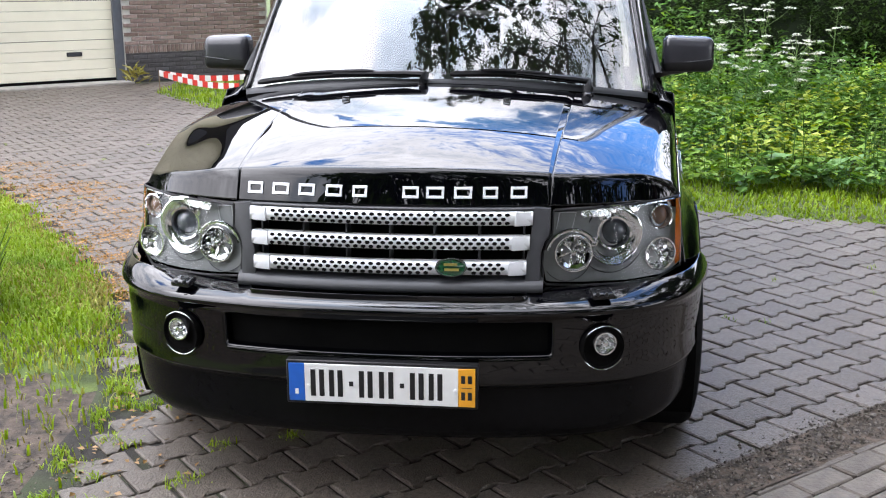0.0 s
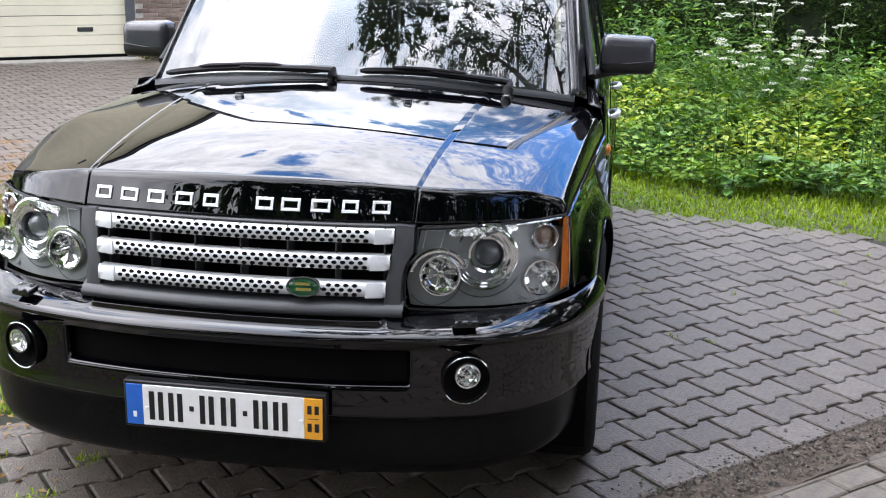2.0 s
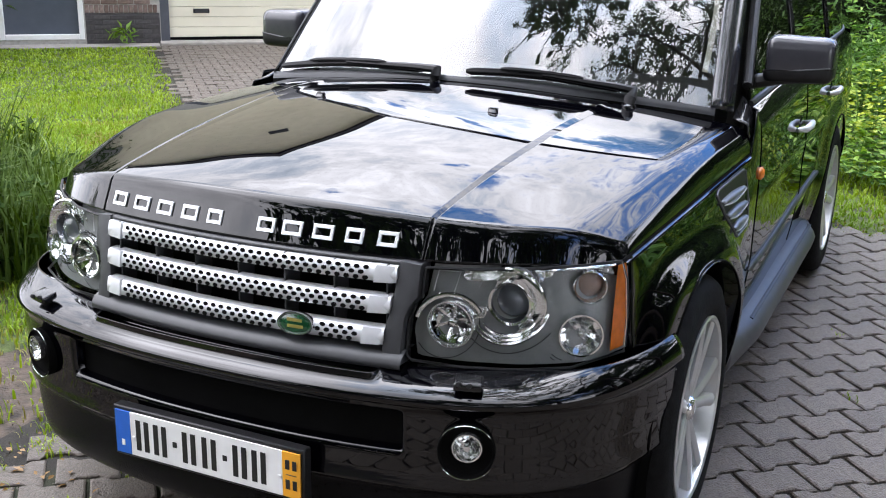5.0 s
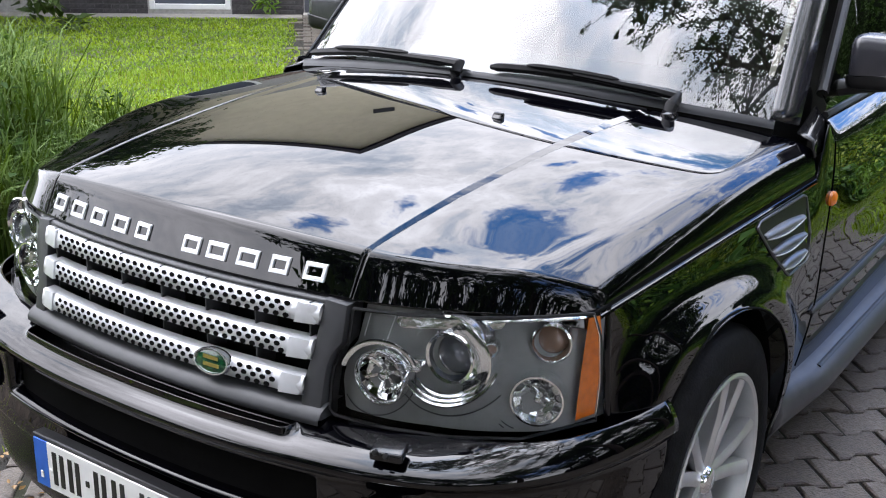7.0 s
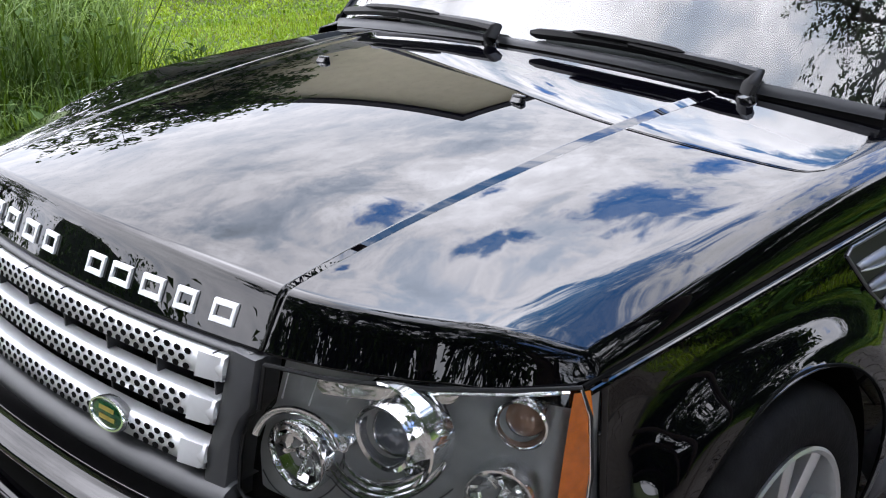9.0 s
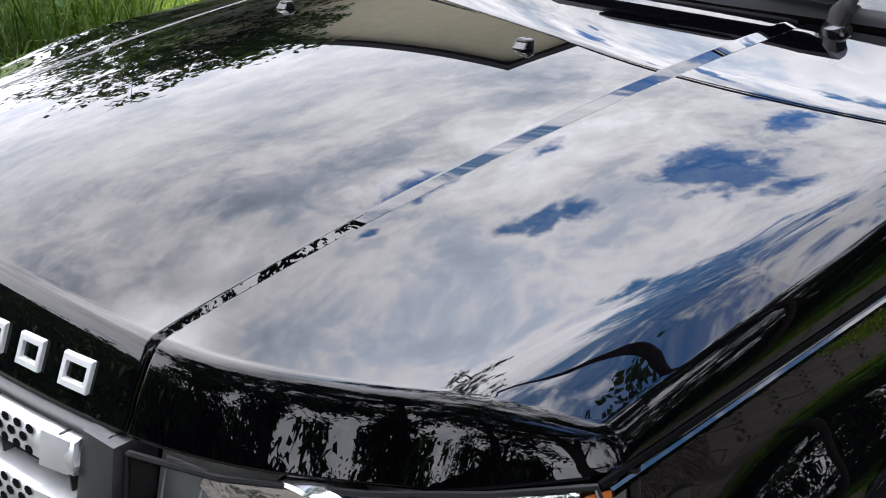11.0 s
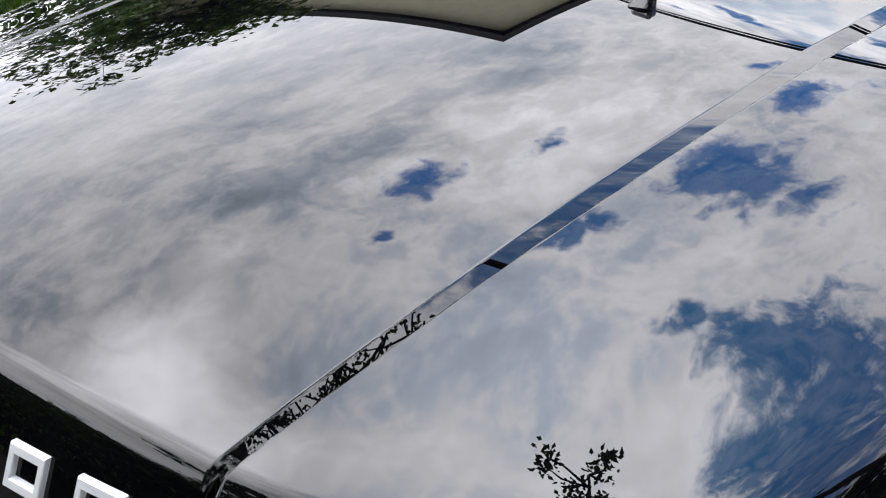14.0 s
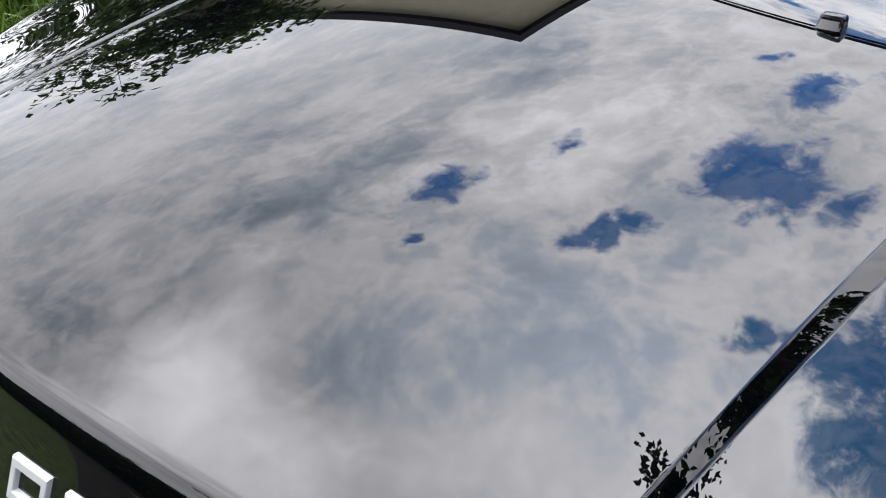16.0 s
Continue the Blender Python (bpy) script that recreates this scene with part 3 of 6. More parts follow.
U, RZ = np.meshgrid(us, rows_z, indexing="ij")
RO = np.meshgrid(us, rows_o, indexing="ij")[1]
bx, by, nx, ny = bumper_plan(U)
wide = smoothstep(0.385, 0.425, np.abs(bx))
Z = np.where(RZ > .624, .624 + (RZ - .624) * (0.95 + 0.05 * wide), RZ)
RO = np.where(RZ > .64, RO * wide + np.minimum(RO, .036) * (1 - wide), RO)
# towards its ends the top pad narrows and stands up beside the lamp
stand = smoothstep(.64, .93, np.abs(bx))
RO = np.where(RZ > .624, RO * (1 - .74 * stand), RO)
Z = Z + .006 * stand * np.clip((RZ - .624) / .044, 0, 1)
mouth = (1 - smoothstep(0.445, 0.474, np.abs(bx))) * smoothstep(.4945, .508, RZ) * (1 - smoothstep(.582, .5985, RZ))
# the lower corners tuck in and rise
tuck = smoothstep(.50, .92, np.abs(bx)) * smoothstep(.43, .25, RZ)
Z = Z + .008 * tuck
off = RO + 0.10 * mouth + .010 * tuck
shell = np.stack([bx + nx * off, by + ny * off, Z], -1)
SPLIT = int(np.argmin(abs(rows_z - .414)))
bumper = sheet("front_bumper", shell[:, :SPLIT + 1], PAINT, car, "gloss black front bumper with a wide dark intake", thick=0.003)
sheet("lower_valance", shell[:, SPLIT:], VALANCE, car, "satin black lower valance", thick=0.003)
# dark shelf between bumper and grille
xs = np.linspace(-.44, .44, 61)
bu = np.interp(np.abs(xs), bump_fx(np.linspace(0, .6, 300)), np.linspace(0, .6, 300)) * np.sign(xs)
sy_ = bumper_plan(bu)[1]
sheet("bumper_shelf", np.stack([np.stack([xs, sy_ + 0.038, np.full(61, .640)], -1), np.stack([xs, sy_ + 0.048, np.full(61, .630)], -1), np.stack([xs, sy_ + 0.092, np.full(61, .628)], -1),
                                np.stack([xs, sy_ + 0.115, np.full(61, .668)], -1)], 1), SHELF, car, "black shelf above the bumper")
for z0, dy in ((.640, .096), (.648, .102), (.656, .107)):
    part("shelf_rib", tube_bm([(x, y + dy, z0) for x, y in zip(xs[3:-3:3], sy_[3:-3:3])], 0.0022, 6), GLOSS, car)
# near-black sheet across the mouth, standing in for the shade inside
mu = np.linspace(-.49, .49, 60)
mx, my, mnx, mny = bumper_plan(mu)
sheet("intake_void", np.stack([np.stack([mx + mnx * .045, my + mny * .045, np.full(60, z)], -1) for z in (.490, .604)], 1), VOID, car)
# highlight lip under the mouth
part("intake_lip", tube_bm([(x * 1.04, y + .0165, .494) for x, y in zip(xs[::3], sy_[::3])], 0.0035, 8), PAINT, car)

for sx in (-1, 1):
    c = Vector((0.606 * sx, 0.103, 0.520))
    ax = Vector((0.36 * sx, -1, 0)).normalized()
    fog = part("fog_lamp", lathe_bm([(0.0, -.012), (.034, -.012), (.056, -.004), (.0575, .0015), (.0595, .003), (.062, .001), (.063, -.02)], c, ax, 48), VOID, car, "round fog lamp in a dark recess")
    up_c = c + Vector((0.004 * sx, -.004, 0.013))
    part("reflector_rim", lathe_bm([(.0285, .001), (.0295, .004), (.0325, .004), (.033, -.01)], up_c, ax, 40), CHROME, fog)
    part("reflector", facet_bm(.029, .018, up_c, ax, 10, 4, 2), SHINE, fog, "chrome fog lamp reflector", smooth=False)
    part("bulb", lathe_bm([(0.0, .006), (.007, .004), (.008, -.006)], up_c, ax, 20), CHROME, fog)
    part("cover", lathe_bm([(0.0, .0125), (.020, .0110), (.033, .0070)], up_c, ax, 40), COVER, fog, "clear lens")
    side_v = Vector((0, 0, 1)).cross(ax).normalized()
    for w0, w1 in ((.6, 2.55), (3.75, 5.7)):
        arc = [c + side_v * (.0635 * math.cos(w)) + Vector((0, 0, .0635 * math.sin(w))) + ax * .003 for w in np.linspace(w0, w1, 18)]
        part("bright_edge", tube_bm(arc, [.0004] + [.0010] * 16 + [.0004], 6), CHROME, fog)
    # washer cap on the bumper's shelf
    q = Vector((0.598 * sx, 0.126, 0.667))
    bm = box_bm(-.031, .031, -.018, .022, -.008, .010, .006, 3)
    for v in bm.verts:
        v.co.z += v.co.y * 0.25
        v.co = Matrix.Rotation(0.30 * sx, 3, "Z") @ v.co + q
    cap = part("headlamp_washer", bm, GLOSS, car, "black headlamp washer cap")
    for k in (-1, 1):
        part("nozzle", lathe_bm([(0.0, .004), (.005, .003), (.006, -.003)], q + Vector((0.012 * k, -.024, .006)), (0, -1, .2), 14), PLASTIC, cap)

# ---- number plate, its signs as plain bars ----
plate = new("number_plate")
plate.parent = car
plate["label"] = "white number plate with a blue and an orange end band, in a black holder"
PZ0, PZ1 = .372, .482


def flat_bm(x0, x1, z0, z1, y, depth=0.004, bevel=0.0006):
    return box_bm(x0, x1, y, y + depth, z0, z1, bevel, 1)


part("holder", flat_bm(-.268, .268, PZ0 - .009, PZ1 + .009, -.004, .03, .003), PLASTIC, plate)
part("plate_face", flat_bm(-.215, .213, PZ0, PZ1, -.0085), PLATE, plate)
part("blue_band", flat_bm(-.26, -.2155, PZ0, PZ1, -.0085), PLATE_BLUE, plate)
part("orange_band", flat_bm(.2135, .26, PZ0, PZ1, -.0085), PLATE_ORANGE, plate)
for x0, x1, h in ((-.200, -.158, .078), (-.148, -.106, .078), (-.090, -.078, .014), (-.064, -.022, .078), (-.008, .036, .078), (.052, .064, .014), (.078, .120, .078), (.130, .172, .078)):
    zc = (PZ0 + PZ1) / 2
    if h > .05:
        part("character_bar", flat_bm(x0 + .002, x0 + .016, zc - h / 2, zc + h / 2, -.0098, .002), INK, plate)
        part("character_bar", flat_bm(x1 - .016, x1 - .002, zc - h / 2, zc + h / 2, -.0098, .002), INK, plate)
    else:
        part("character_bar", flat_bm(x0, x1, zc - h / 2, zc + h / 2, -.0098, .002), INK, plate)
for z0, z1 in ((.440, .463), (.392, .415)):
    for x0 in (.2215, .2400):
        part("character_bar", flat_bm(x0, x0 + .011, z0, z1, -.0098, .002), INK, plate)
part("character_bar", flat_bm(.2225, .2510, .4265, .4285, -.0098, .002), INK, plate)
part("character_bar", flat_bm(-.2425, -.2330, .392, .408, -.0098, .002), PLATE, plate)
for x in (-.205, .205):
    part("screw_cap", lathe_bm([(0.0, .003), (.004, .0025), (.0055, 0)], (x, -.0085, .418), (0, -1, 0), 16), PLATE, plate)

# ---- grille ----
grille = new("grille")
grille.parent = car
grille["label"] = "three perforated silver bars in a grey grille frame"


def grille_y(x, z):
    """Depth of the grille's face."""
    return 0.117 + 0.20 * np.asarray(x) ** 2 + (z - .735) * 0.23


gx = np.linspace(-.435, .435, 61)
# frame: lower lip, two cheeks, top rail
prof = [(.664, .010), (.662, -.004), (.668, -.016), (.680, -.018), (.692, -.010), (.700, .004), (.702, .05)]
sheet("frame_sill", np.stack([np.stack([gx, grille_y(gx, z) + o, np.full(61, z)], -1) for z, o in prof], 1), GREY, grille)
sheet("frame_head", np.stack([np.stack([gx, grille_y(gx, z) + o, np.full(61, z)], -1) for z, o in ((.893, .02), (.893, .004), (.888, -.002), (.884, .004), (.882, .05))], 1), GREY, grille)
for sx in (-1, 1):
    outline = [(.405, .895), (.452, .890), (.452, .822), (.436, .800), (.427, .770), (.427, .700), (.430, .672), (.395, .664), (.385, .690), (.383, .735), (.396, .800)]
    part("frame_cheek", prism_bm(outline if sx > 0 else outline[::-1], lambda a, b: Vector((a * sx, float(grille_y(a, b)) - .004, b)), (0, .05, 0), .004), GREY, grille, "grey satin grille cheek")
# near-black sheet behind the bars, standing in for the grille's shaded depth
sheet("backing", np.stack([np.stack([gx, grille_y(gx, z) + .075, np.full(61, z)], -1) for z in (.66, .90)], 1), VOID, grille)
for k in range(-3, 4):
    x = .005 + .1245 * k
    if abs(x) < .40:
        part("rib", box_bm(x - .002, x + .002, float(grille_y(x, .78)) + .014, float(grille_y(x, .78)) + .075, .69, .885, .0008, 1), GREY, grille)
for zt in (.884, .818, .750):
    zb = zt - .037
    half = .403 - (.884 - zt) * .11
    xs_b = np.concatenate([np.linspace(-half, -half + .05, 8), np.linspace(-half + .053, half - .053, 50), np.linspace(half - .05, half, 8)])
    sec = [(0, .030), (0, .008), (.05, .002), (.5, .0), (.95, .002), (1, .008), (1, .034)]
    grid = []
    for f, o in sec:
        z = zt - f * (zt - zb) + 0 * xs_b
        grid.append(np.stack([xs_b, grille_y(xs_b, z) - .012 + o, z], -1))
    bar = sheet("grille_bar", np.stack(grid, 1), SILVER, grille, "silver perforated grille bar")
    # near-black discs on the bar as its shaded holes, in staggered rows
    V, Fc = [], []
    for r, f in enumerate((.20, .5, .80)):
        z = zt - f * (zt - zb)
        for k in range(-20, 21):
            x = (k + .5 * (r % 2)) * .0222
            if abs(x) > half - .062 or (zt < .76 and .130 < x < .232):
                continue
            base = len(V)
            for w in range(8):
                ang = 2 * math.pi * w / 8 + .2
                px_, pz_ = x + .0074 * math.cos(ang), z + .0050 * math.sin(ang)
                V.append((px_, float(grille_y(px_, pz_)) - .0127, pz_))
            Fc.append(tuple(range(base, base + 8)))
    put("perforation", mesh_of("perforation", V, Fc, VOID, False), bar)["kind"] = "stuff"
    for sx in (-1, 1):
        part("end_cap", prism_bm([(half - .048, zt + .001), (half - .006, zt - .001), (half, zb + .010), (half - .008, zb), (half - .050, zb - .001)][::sx],
                                 lambda a, b: Vector((a * sx, float(grille_y(a, b)) - .0155 + max(0, a - half + .02) * .3, b)), (0, .02, 0), .003), SILVER, bar, "plain silver end block")
# oval badge
badge_c = Vector((.181, float(grille_y(.181, .737)) - .018, .737))
ax = Vector((.07, -1, .22)).normalized()
badge = part("oval_badge", lathe_bm([(0.0, .004), (.020, .0035), (.0225, .002)], badge_c, ax, 40, 1.75), BADGE, grille, "oval green badge with a silver rim")
part("badge_rim", lathe_bm([(.0222, .001), (.0232, .0055), (.0255, .0055), (.0268, .001), (.0268, -.012)], badge_c, ax, 40, 1.72), CHROME, badge)
side = Vector((0, 0, 1)).cross(ax).normalized()
other = ax.cross(side)
for k, (a0, a1) in enumerate(((-.020, .018), (-.018, .022))):
    b0 = .004 - .014 * k
    bm = bmesh.new()
    vs = [bm.verts.new(badge_c + side * a * (1 if side.x > 0 else -1) + other * b * (1 if other.z > 0 else -1) + ax * .0046) for a, b in ((a0, b0), (a1, b0), (a1, b0 + .0075), (a0, b0 + .0075))]
    bm.faces.new(vs)
    part("badge_bar", bm, GOLD, badge)

# ---- headlamps ----
LAMP = [(.459, .883), (.560, .884), (.680, .884), (.760, .884), (.822, .884), (.832, .84), (.838, .75), (.838, .672), (.76, .668), (.66, .669), (.55, .674), (.445, .680),
        (.434, .690), (.431, .740), (.434, .775), (.443, .800), (.457, .818)]


def lamp_y(x, z):
    """Depth of the headlamp's clear cover."""
    lean = np.interp(x, [.43, .60, .79, .84], [.18, .21, .34, .10])
    return float(bonnet_front(x)) - .008 - (.884 - z) * lean + .5 * max(0.0, x - .812)


def lamp_patch(name, outline, depth, sx, material, parent, label="", step=.012):
    """A curved sheet that fills an outline, so far behind the lamp's cover."""
    pts = np.array(outline)
    nx_, nz_ = 40, 24
    X0, X1 = pts[:, 0].min(), pts[:, 0].max()
    V, Fq = [], []
    cols = np.linspace(X0 + .0005, X1 - .0005, nx_)
    rows = []
    for x in cols:
        hits = []
        for (ax_, az), (bx_, bz) in zip(pts, np.roll(pts, -1, 0)):
            if (ax_ - x) * (bx_ - x) <= 0 and ax_ != bx_:
                hits.append(az + (bz - az) * (x - ax_) / (bx_ - ax_))
        rows.append((min(hits), max(hits)))
    P = np.zeros((nx_, nz_, 3))
    for i, (x, (lo, hi)) in enumerate(zip(cols, rows)):
        for j, z in enumerate(np.linspace(lo, hi, nz_)):
            P[i, j] = (x * sx, lamp_y(x, z) + depth, z)
    return sheet(name, P if sx > 0 else P[::-1], material, parent, label)


for sx in (-1, 1):
    lamp = new("headlamp")
    lamp.parent = car
    lamp["label"] = "clear headlamp with two chrome round lamps and an amber edge"
    fwd = Vector((0.10 * sx, -1, 0)).normalized()
    lamp_patch("bezel", LAMP, .037, sx, BEZEL, lamp, "grey lamp bezel")
    # raised rim that follows the lamp's outline
    rim_pts = [(x * sx, lamp_y(x, z) + .001, z) for x, z in LAMP + LAMP[:1]]
    part("seal", tube_bm(rim_pts, .0035, 6), PLASTIC, lamp)
    lamp_patch("cover", LAMP, 0.0, sx, COVER, lamp, "clear cover")

    def at(x, z, depth):
        return Vector((x * sx, lamp_y(x, z) + depth, z))
    # inner halogen
    c = at(.517, .761, .018)
    inner = part("halogen_lamp", lathe_bm([(.0462, .004), (.048, .008), (.0505, .011), (.053, .011), (.0545, .004), (.0545, -.045)], c, fwd, 48), CHROME, lamp, "round chrome halogen reflector")
    part("reflector", facet_bm(.047, .026, c, fwd, 14, 5, 3), SPARKLE, inner, "faceted bright reflector", smooth=False)
    part("bulb_shield", lathe_bm([(0.0, .004), (.009, .0), (.011, -.010), (.008, -.03)], c, fwd, 20), CHROME, inner)
    for k in range(6):
        w = math.pi * k / 3 + .3
        s1, s2 = Vector((math.cos(w), 0, math.sin(w))), Vector((-math.sin(w), 0, math.cos(w)))
        part("facet", tube_bm([c + s1 * .012 - fwd * .017, c + s1 * .030 - fwd * .012, c + s1 * .043 - fwd * .002], [.004, .006, .003], 5), FACETS, inner)
    arc = [at(.512 + .070 * math.cos(w), .755 + .070 * math.sin(w), .012) for w in np.linspace(.5, 2.9, 20)]
    part("outer_ring", tube_bm(arc, .004, 8, 1.6), CHROME, inner)
    # projector
    c = at(.631, .809, .016)
    pro = part("projector_lamp", lathe_bm([(.038, -.03), (.040, .000), (.043, .010), (.049, .012), (.052, .006), (.056, -.006), (.066, -.014), (.073, -.004), (.077, .004), (.080, .002), (.081, -.045)], c, fwd, 56), CHROME, lamp, "projector lamp in stepped chrome rings")
    part("lens_glass", lathe_bm([(0.0, .010), (.012, .009), (.024, .004), (.034, -.006), (.039, -.018)], c, fwd, 40), LENS, pro, "clear glass projector lens")
    # crescent reflector below the projector
    for q, r in enumerate((.060, .068, .075)):
        arc = [at(.632 + r * math.cos(w), .798 + r * math.sin(w), .014 - q * .003) for w in np.linspace(-2.6, -.2, 22)]
        part("crescent", tube_bm(arc, [.0015 + .004 * math.sin(math.pi * k / 21) for k in range(22)], 8), CHROME, pro)
    # small link between the two lamps
    c2 = at(.572, .788, .022)
    part("pilot_lamp", lathe_bm([(0.0, -.01), (.008, -.006), (.011, .004), (.014, .004), (.015, -.04)], c2, fwd, 24), FACETS, lamp, "small chrome pilot lamp")
    # indicator and corner lamp
    c = at(.771, .834, .014)
    out_w = Vector((0.45 * sx, -1, 0)).normalized()
    ind = part("indicator_lamp", lathe_bm([(.029, -.03), (.032, .002), (.035, .006), (.038, .004), (.039, -.045)], c, out_w, 40), CHROME, lamp, "round indicator lamp")
    part("indicator_bulb", lathe_bm([(0.0, .004), (.015, .0), (.025, -.010), (.030, -.02)], c, out_w, 32), BULB, ind, "smoked amber bulb")
    c = at(.768, .732, .012)
    low = part("side_lamp", lathe_bm([(.0445, .002), (.046, .006), (.0495, .006), (.051, -.045)], c, out_w, 40), CHROME, lamp, "round side lamp")
    part("reflector", facet_bm(.045, .022, c, out_w, 16, 4, 5), SHINE, low, "faceted bright reflector", smooth=False)
    part("bulb_shield", lathe_bm([(0.0, .0), (.006, -.003), (.008, -.02)], c, out_w, 16), CHROME, low)
    # bright moulded strip along the top
    part("eyebrow", tube_bm([at(x, .876, .012) for x in np.linspace(.66, .81, 12)], [.002] + [.004] * 10 + [.002], 8), FACETS, lamp)
    brow = [(.535, .868), (.545, .858), (.700, .862), (.706, .876), (.540, .880)]
    lamp_patch("brow_lens", brow, .009, sx, FACETS, lamp, "clear moulded strip")
    # framed panel at the inner corner
    frame_pts = [at(x, z, .030) for x, z in ((.468, .826), (.476, .872), (.522, .870), (.512, .826))]
    part("bezel_line", tube_bm(frame_pts, .0016, 6), SILVER, lamp)
    # moulded circles in the bezel
    for cx, cz, r, w0, w1 in ((.500, .750, .070, -3.4, .3), (.628, .790, .096, -2.5, -.6), (.756, .728, .056, -2.4, -1.4), (.756, .728, .062, -2.35, -1.5)):
        arc = [at(cx + r * math.cos(w), cz + r * math.sin(w), .033) for w in np.linspace(w0, w1, 30) if .44 < cx + r * math.cos(w) < .80 and .676 < cz + r * math.sin(w) < .880]
        part("bezel_line", tube_bm(arc, .0012, 6), GREY, lamp)
    part("cover_edge", tube_bm([at(x, z, -.001) for x, z in LAMP[4:8]], .0016, 6), CHROME, lamp)
    # amber edge
    AM = [(.8155, .876), (.8285, .878), (.833, .84), (.836, .75), (.836, .686), (.8185, .684), (.817, .76)]
    lamp_patch("amber_marker", AM, .004, sx, AMBER, lamp, "amber side reflector")

# ---- body sides with wheel arches ----
side_x = spline([.42, .50, .60, .80, 1.2, 1.6, 2.4, 3.4, 4.2, 4.6, 4.76], [.836, .844, .853, .872, .893, .914, .914, .914, .905, .872, .84])


def belt_z(y):
    return np.where(y < 1.50, shut_z(y) - .006, np.interp(y, [1.50, 1.56, 4.7], [.945, 1.070, 1.115]))


def body_point(y, f):
    """A point of the flank: y along the car, f from sill (0) to belt (1)."""
    top = belt_z(y)
    z = .32 + (top - .32) * f
    x = side_x(y)
    edge = np.where(y < 1.50, shut_x(np.maximum(y, .42)) + .003, np.interp(y, [1.5, 1.6, 4.2, 4.7], [.902, .895, .885, .82]))
    front = 1 - smoothstep(1.35, 1.62, y)
    h = np.clip((z - .66) / np.maximum(top - .66, .05), 0, 1)
    x = x + .020 * front * smoothstep(.44, .60, y)
    x = x + (edge - x) * (h ** 1.5 * front + np.clip(h * 1.4 - .4, 0, 1) ** 3.0 * (1 - front))
    # the doors' shoulder leans in to the glass
    x = x - .040 * np.clip((f - .93) / .07, 0, 1) ** 1.2 * smoothstep(1.58, 1.66, y)
    x = x - .045 * np.clip((.62 - z) / .30, 0, 1) ** 1.6
    x = x + .006 * np.exp(-((z - .80) / .035) ** 2) * smoothstep(1.6, 2.0, y)
    for wy in CAR_WHEELS:
        r = np.hypot(y - wy, z - ARCH_Z)
        flare = .040 if wy < 2 else .026
        x = x + flare * np.where(r < .436, 1.0, np.exp(-((r - .436) / .078) ** 2)) * (1 - smoothstep(.745, .850, z))
    return x, z


YS = np.concatenate([np.linspace(.395, 1.60, 121), np.linspace(1.615, 3.10, 60), np.linspace(3.115, 4.76, 90)])
FS = np.linspace(0, 1, 70)
Yg, Fg = np.meshgrid(YS, FS, indexing="ij")
Xg, Zg = body_point(Yg, Fg)
Y2 = Yg.copy()
inside = np.zeros(Yg.shape, bool)
for wy in CAR_WHEELS:
    r = np.hypot(Yg - wy, Zg - ARCH_Z)
    inn = r < ARCH_R
    inside |= inn & (r < ARCH_R - .022)
    snap = inn & (r >= ARCH_R - .022)
    k = np.where(snap, ARCH_R / np.maximum(r, .01), 1)
    Y2 = np.where(snap, wy + (Yg - wy) * k, Y2)
    Zg = np.where(snap, ARCH_Z + (Zg - ARCH_Z) * k, Zg)
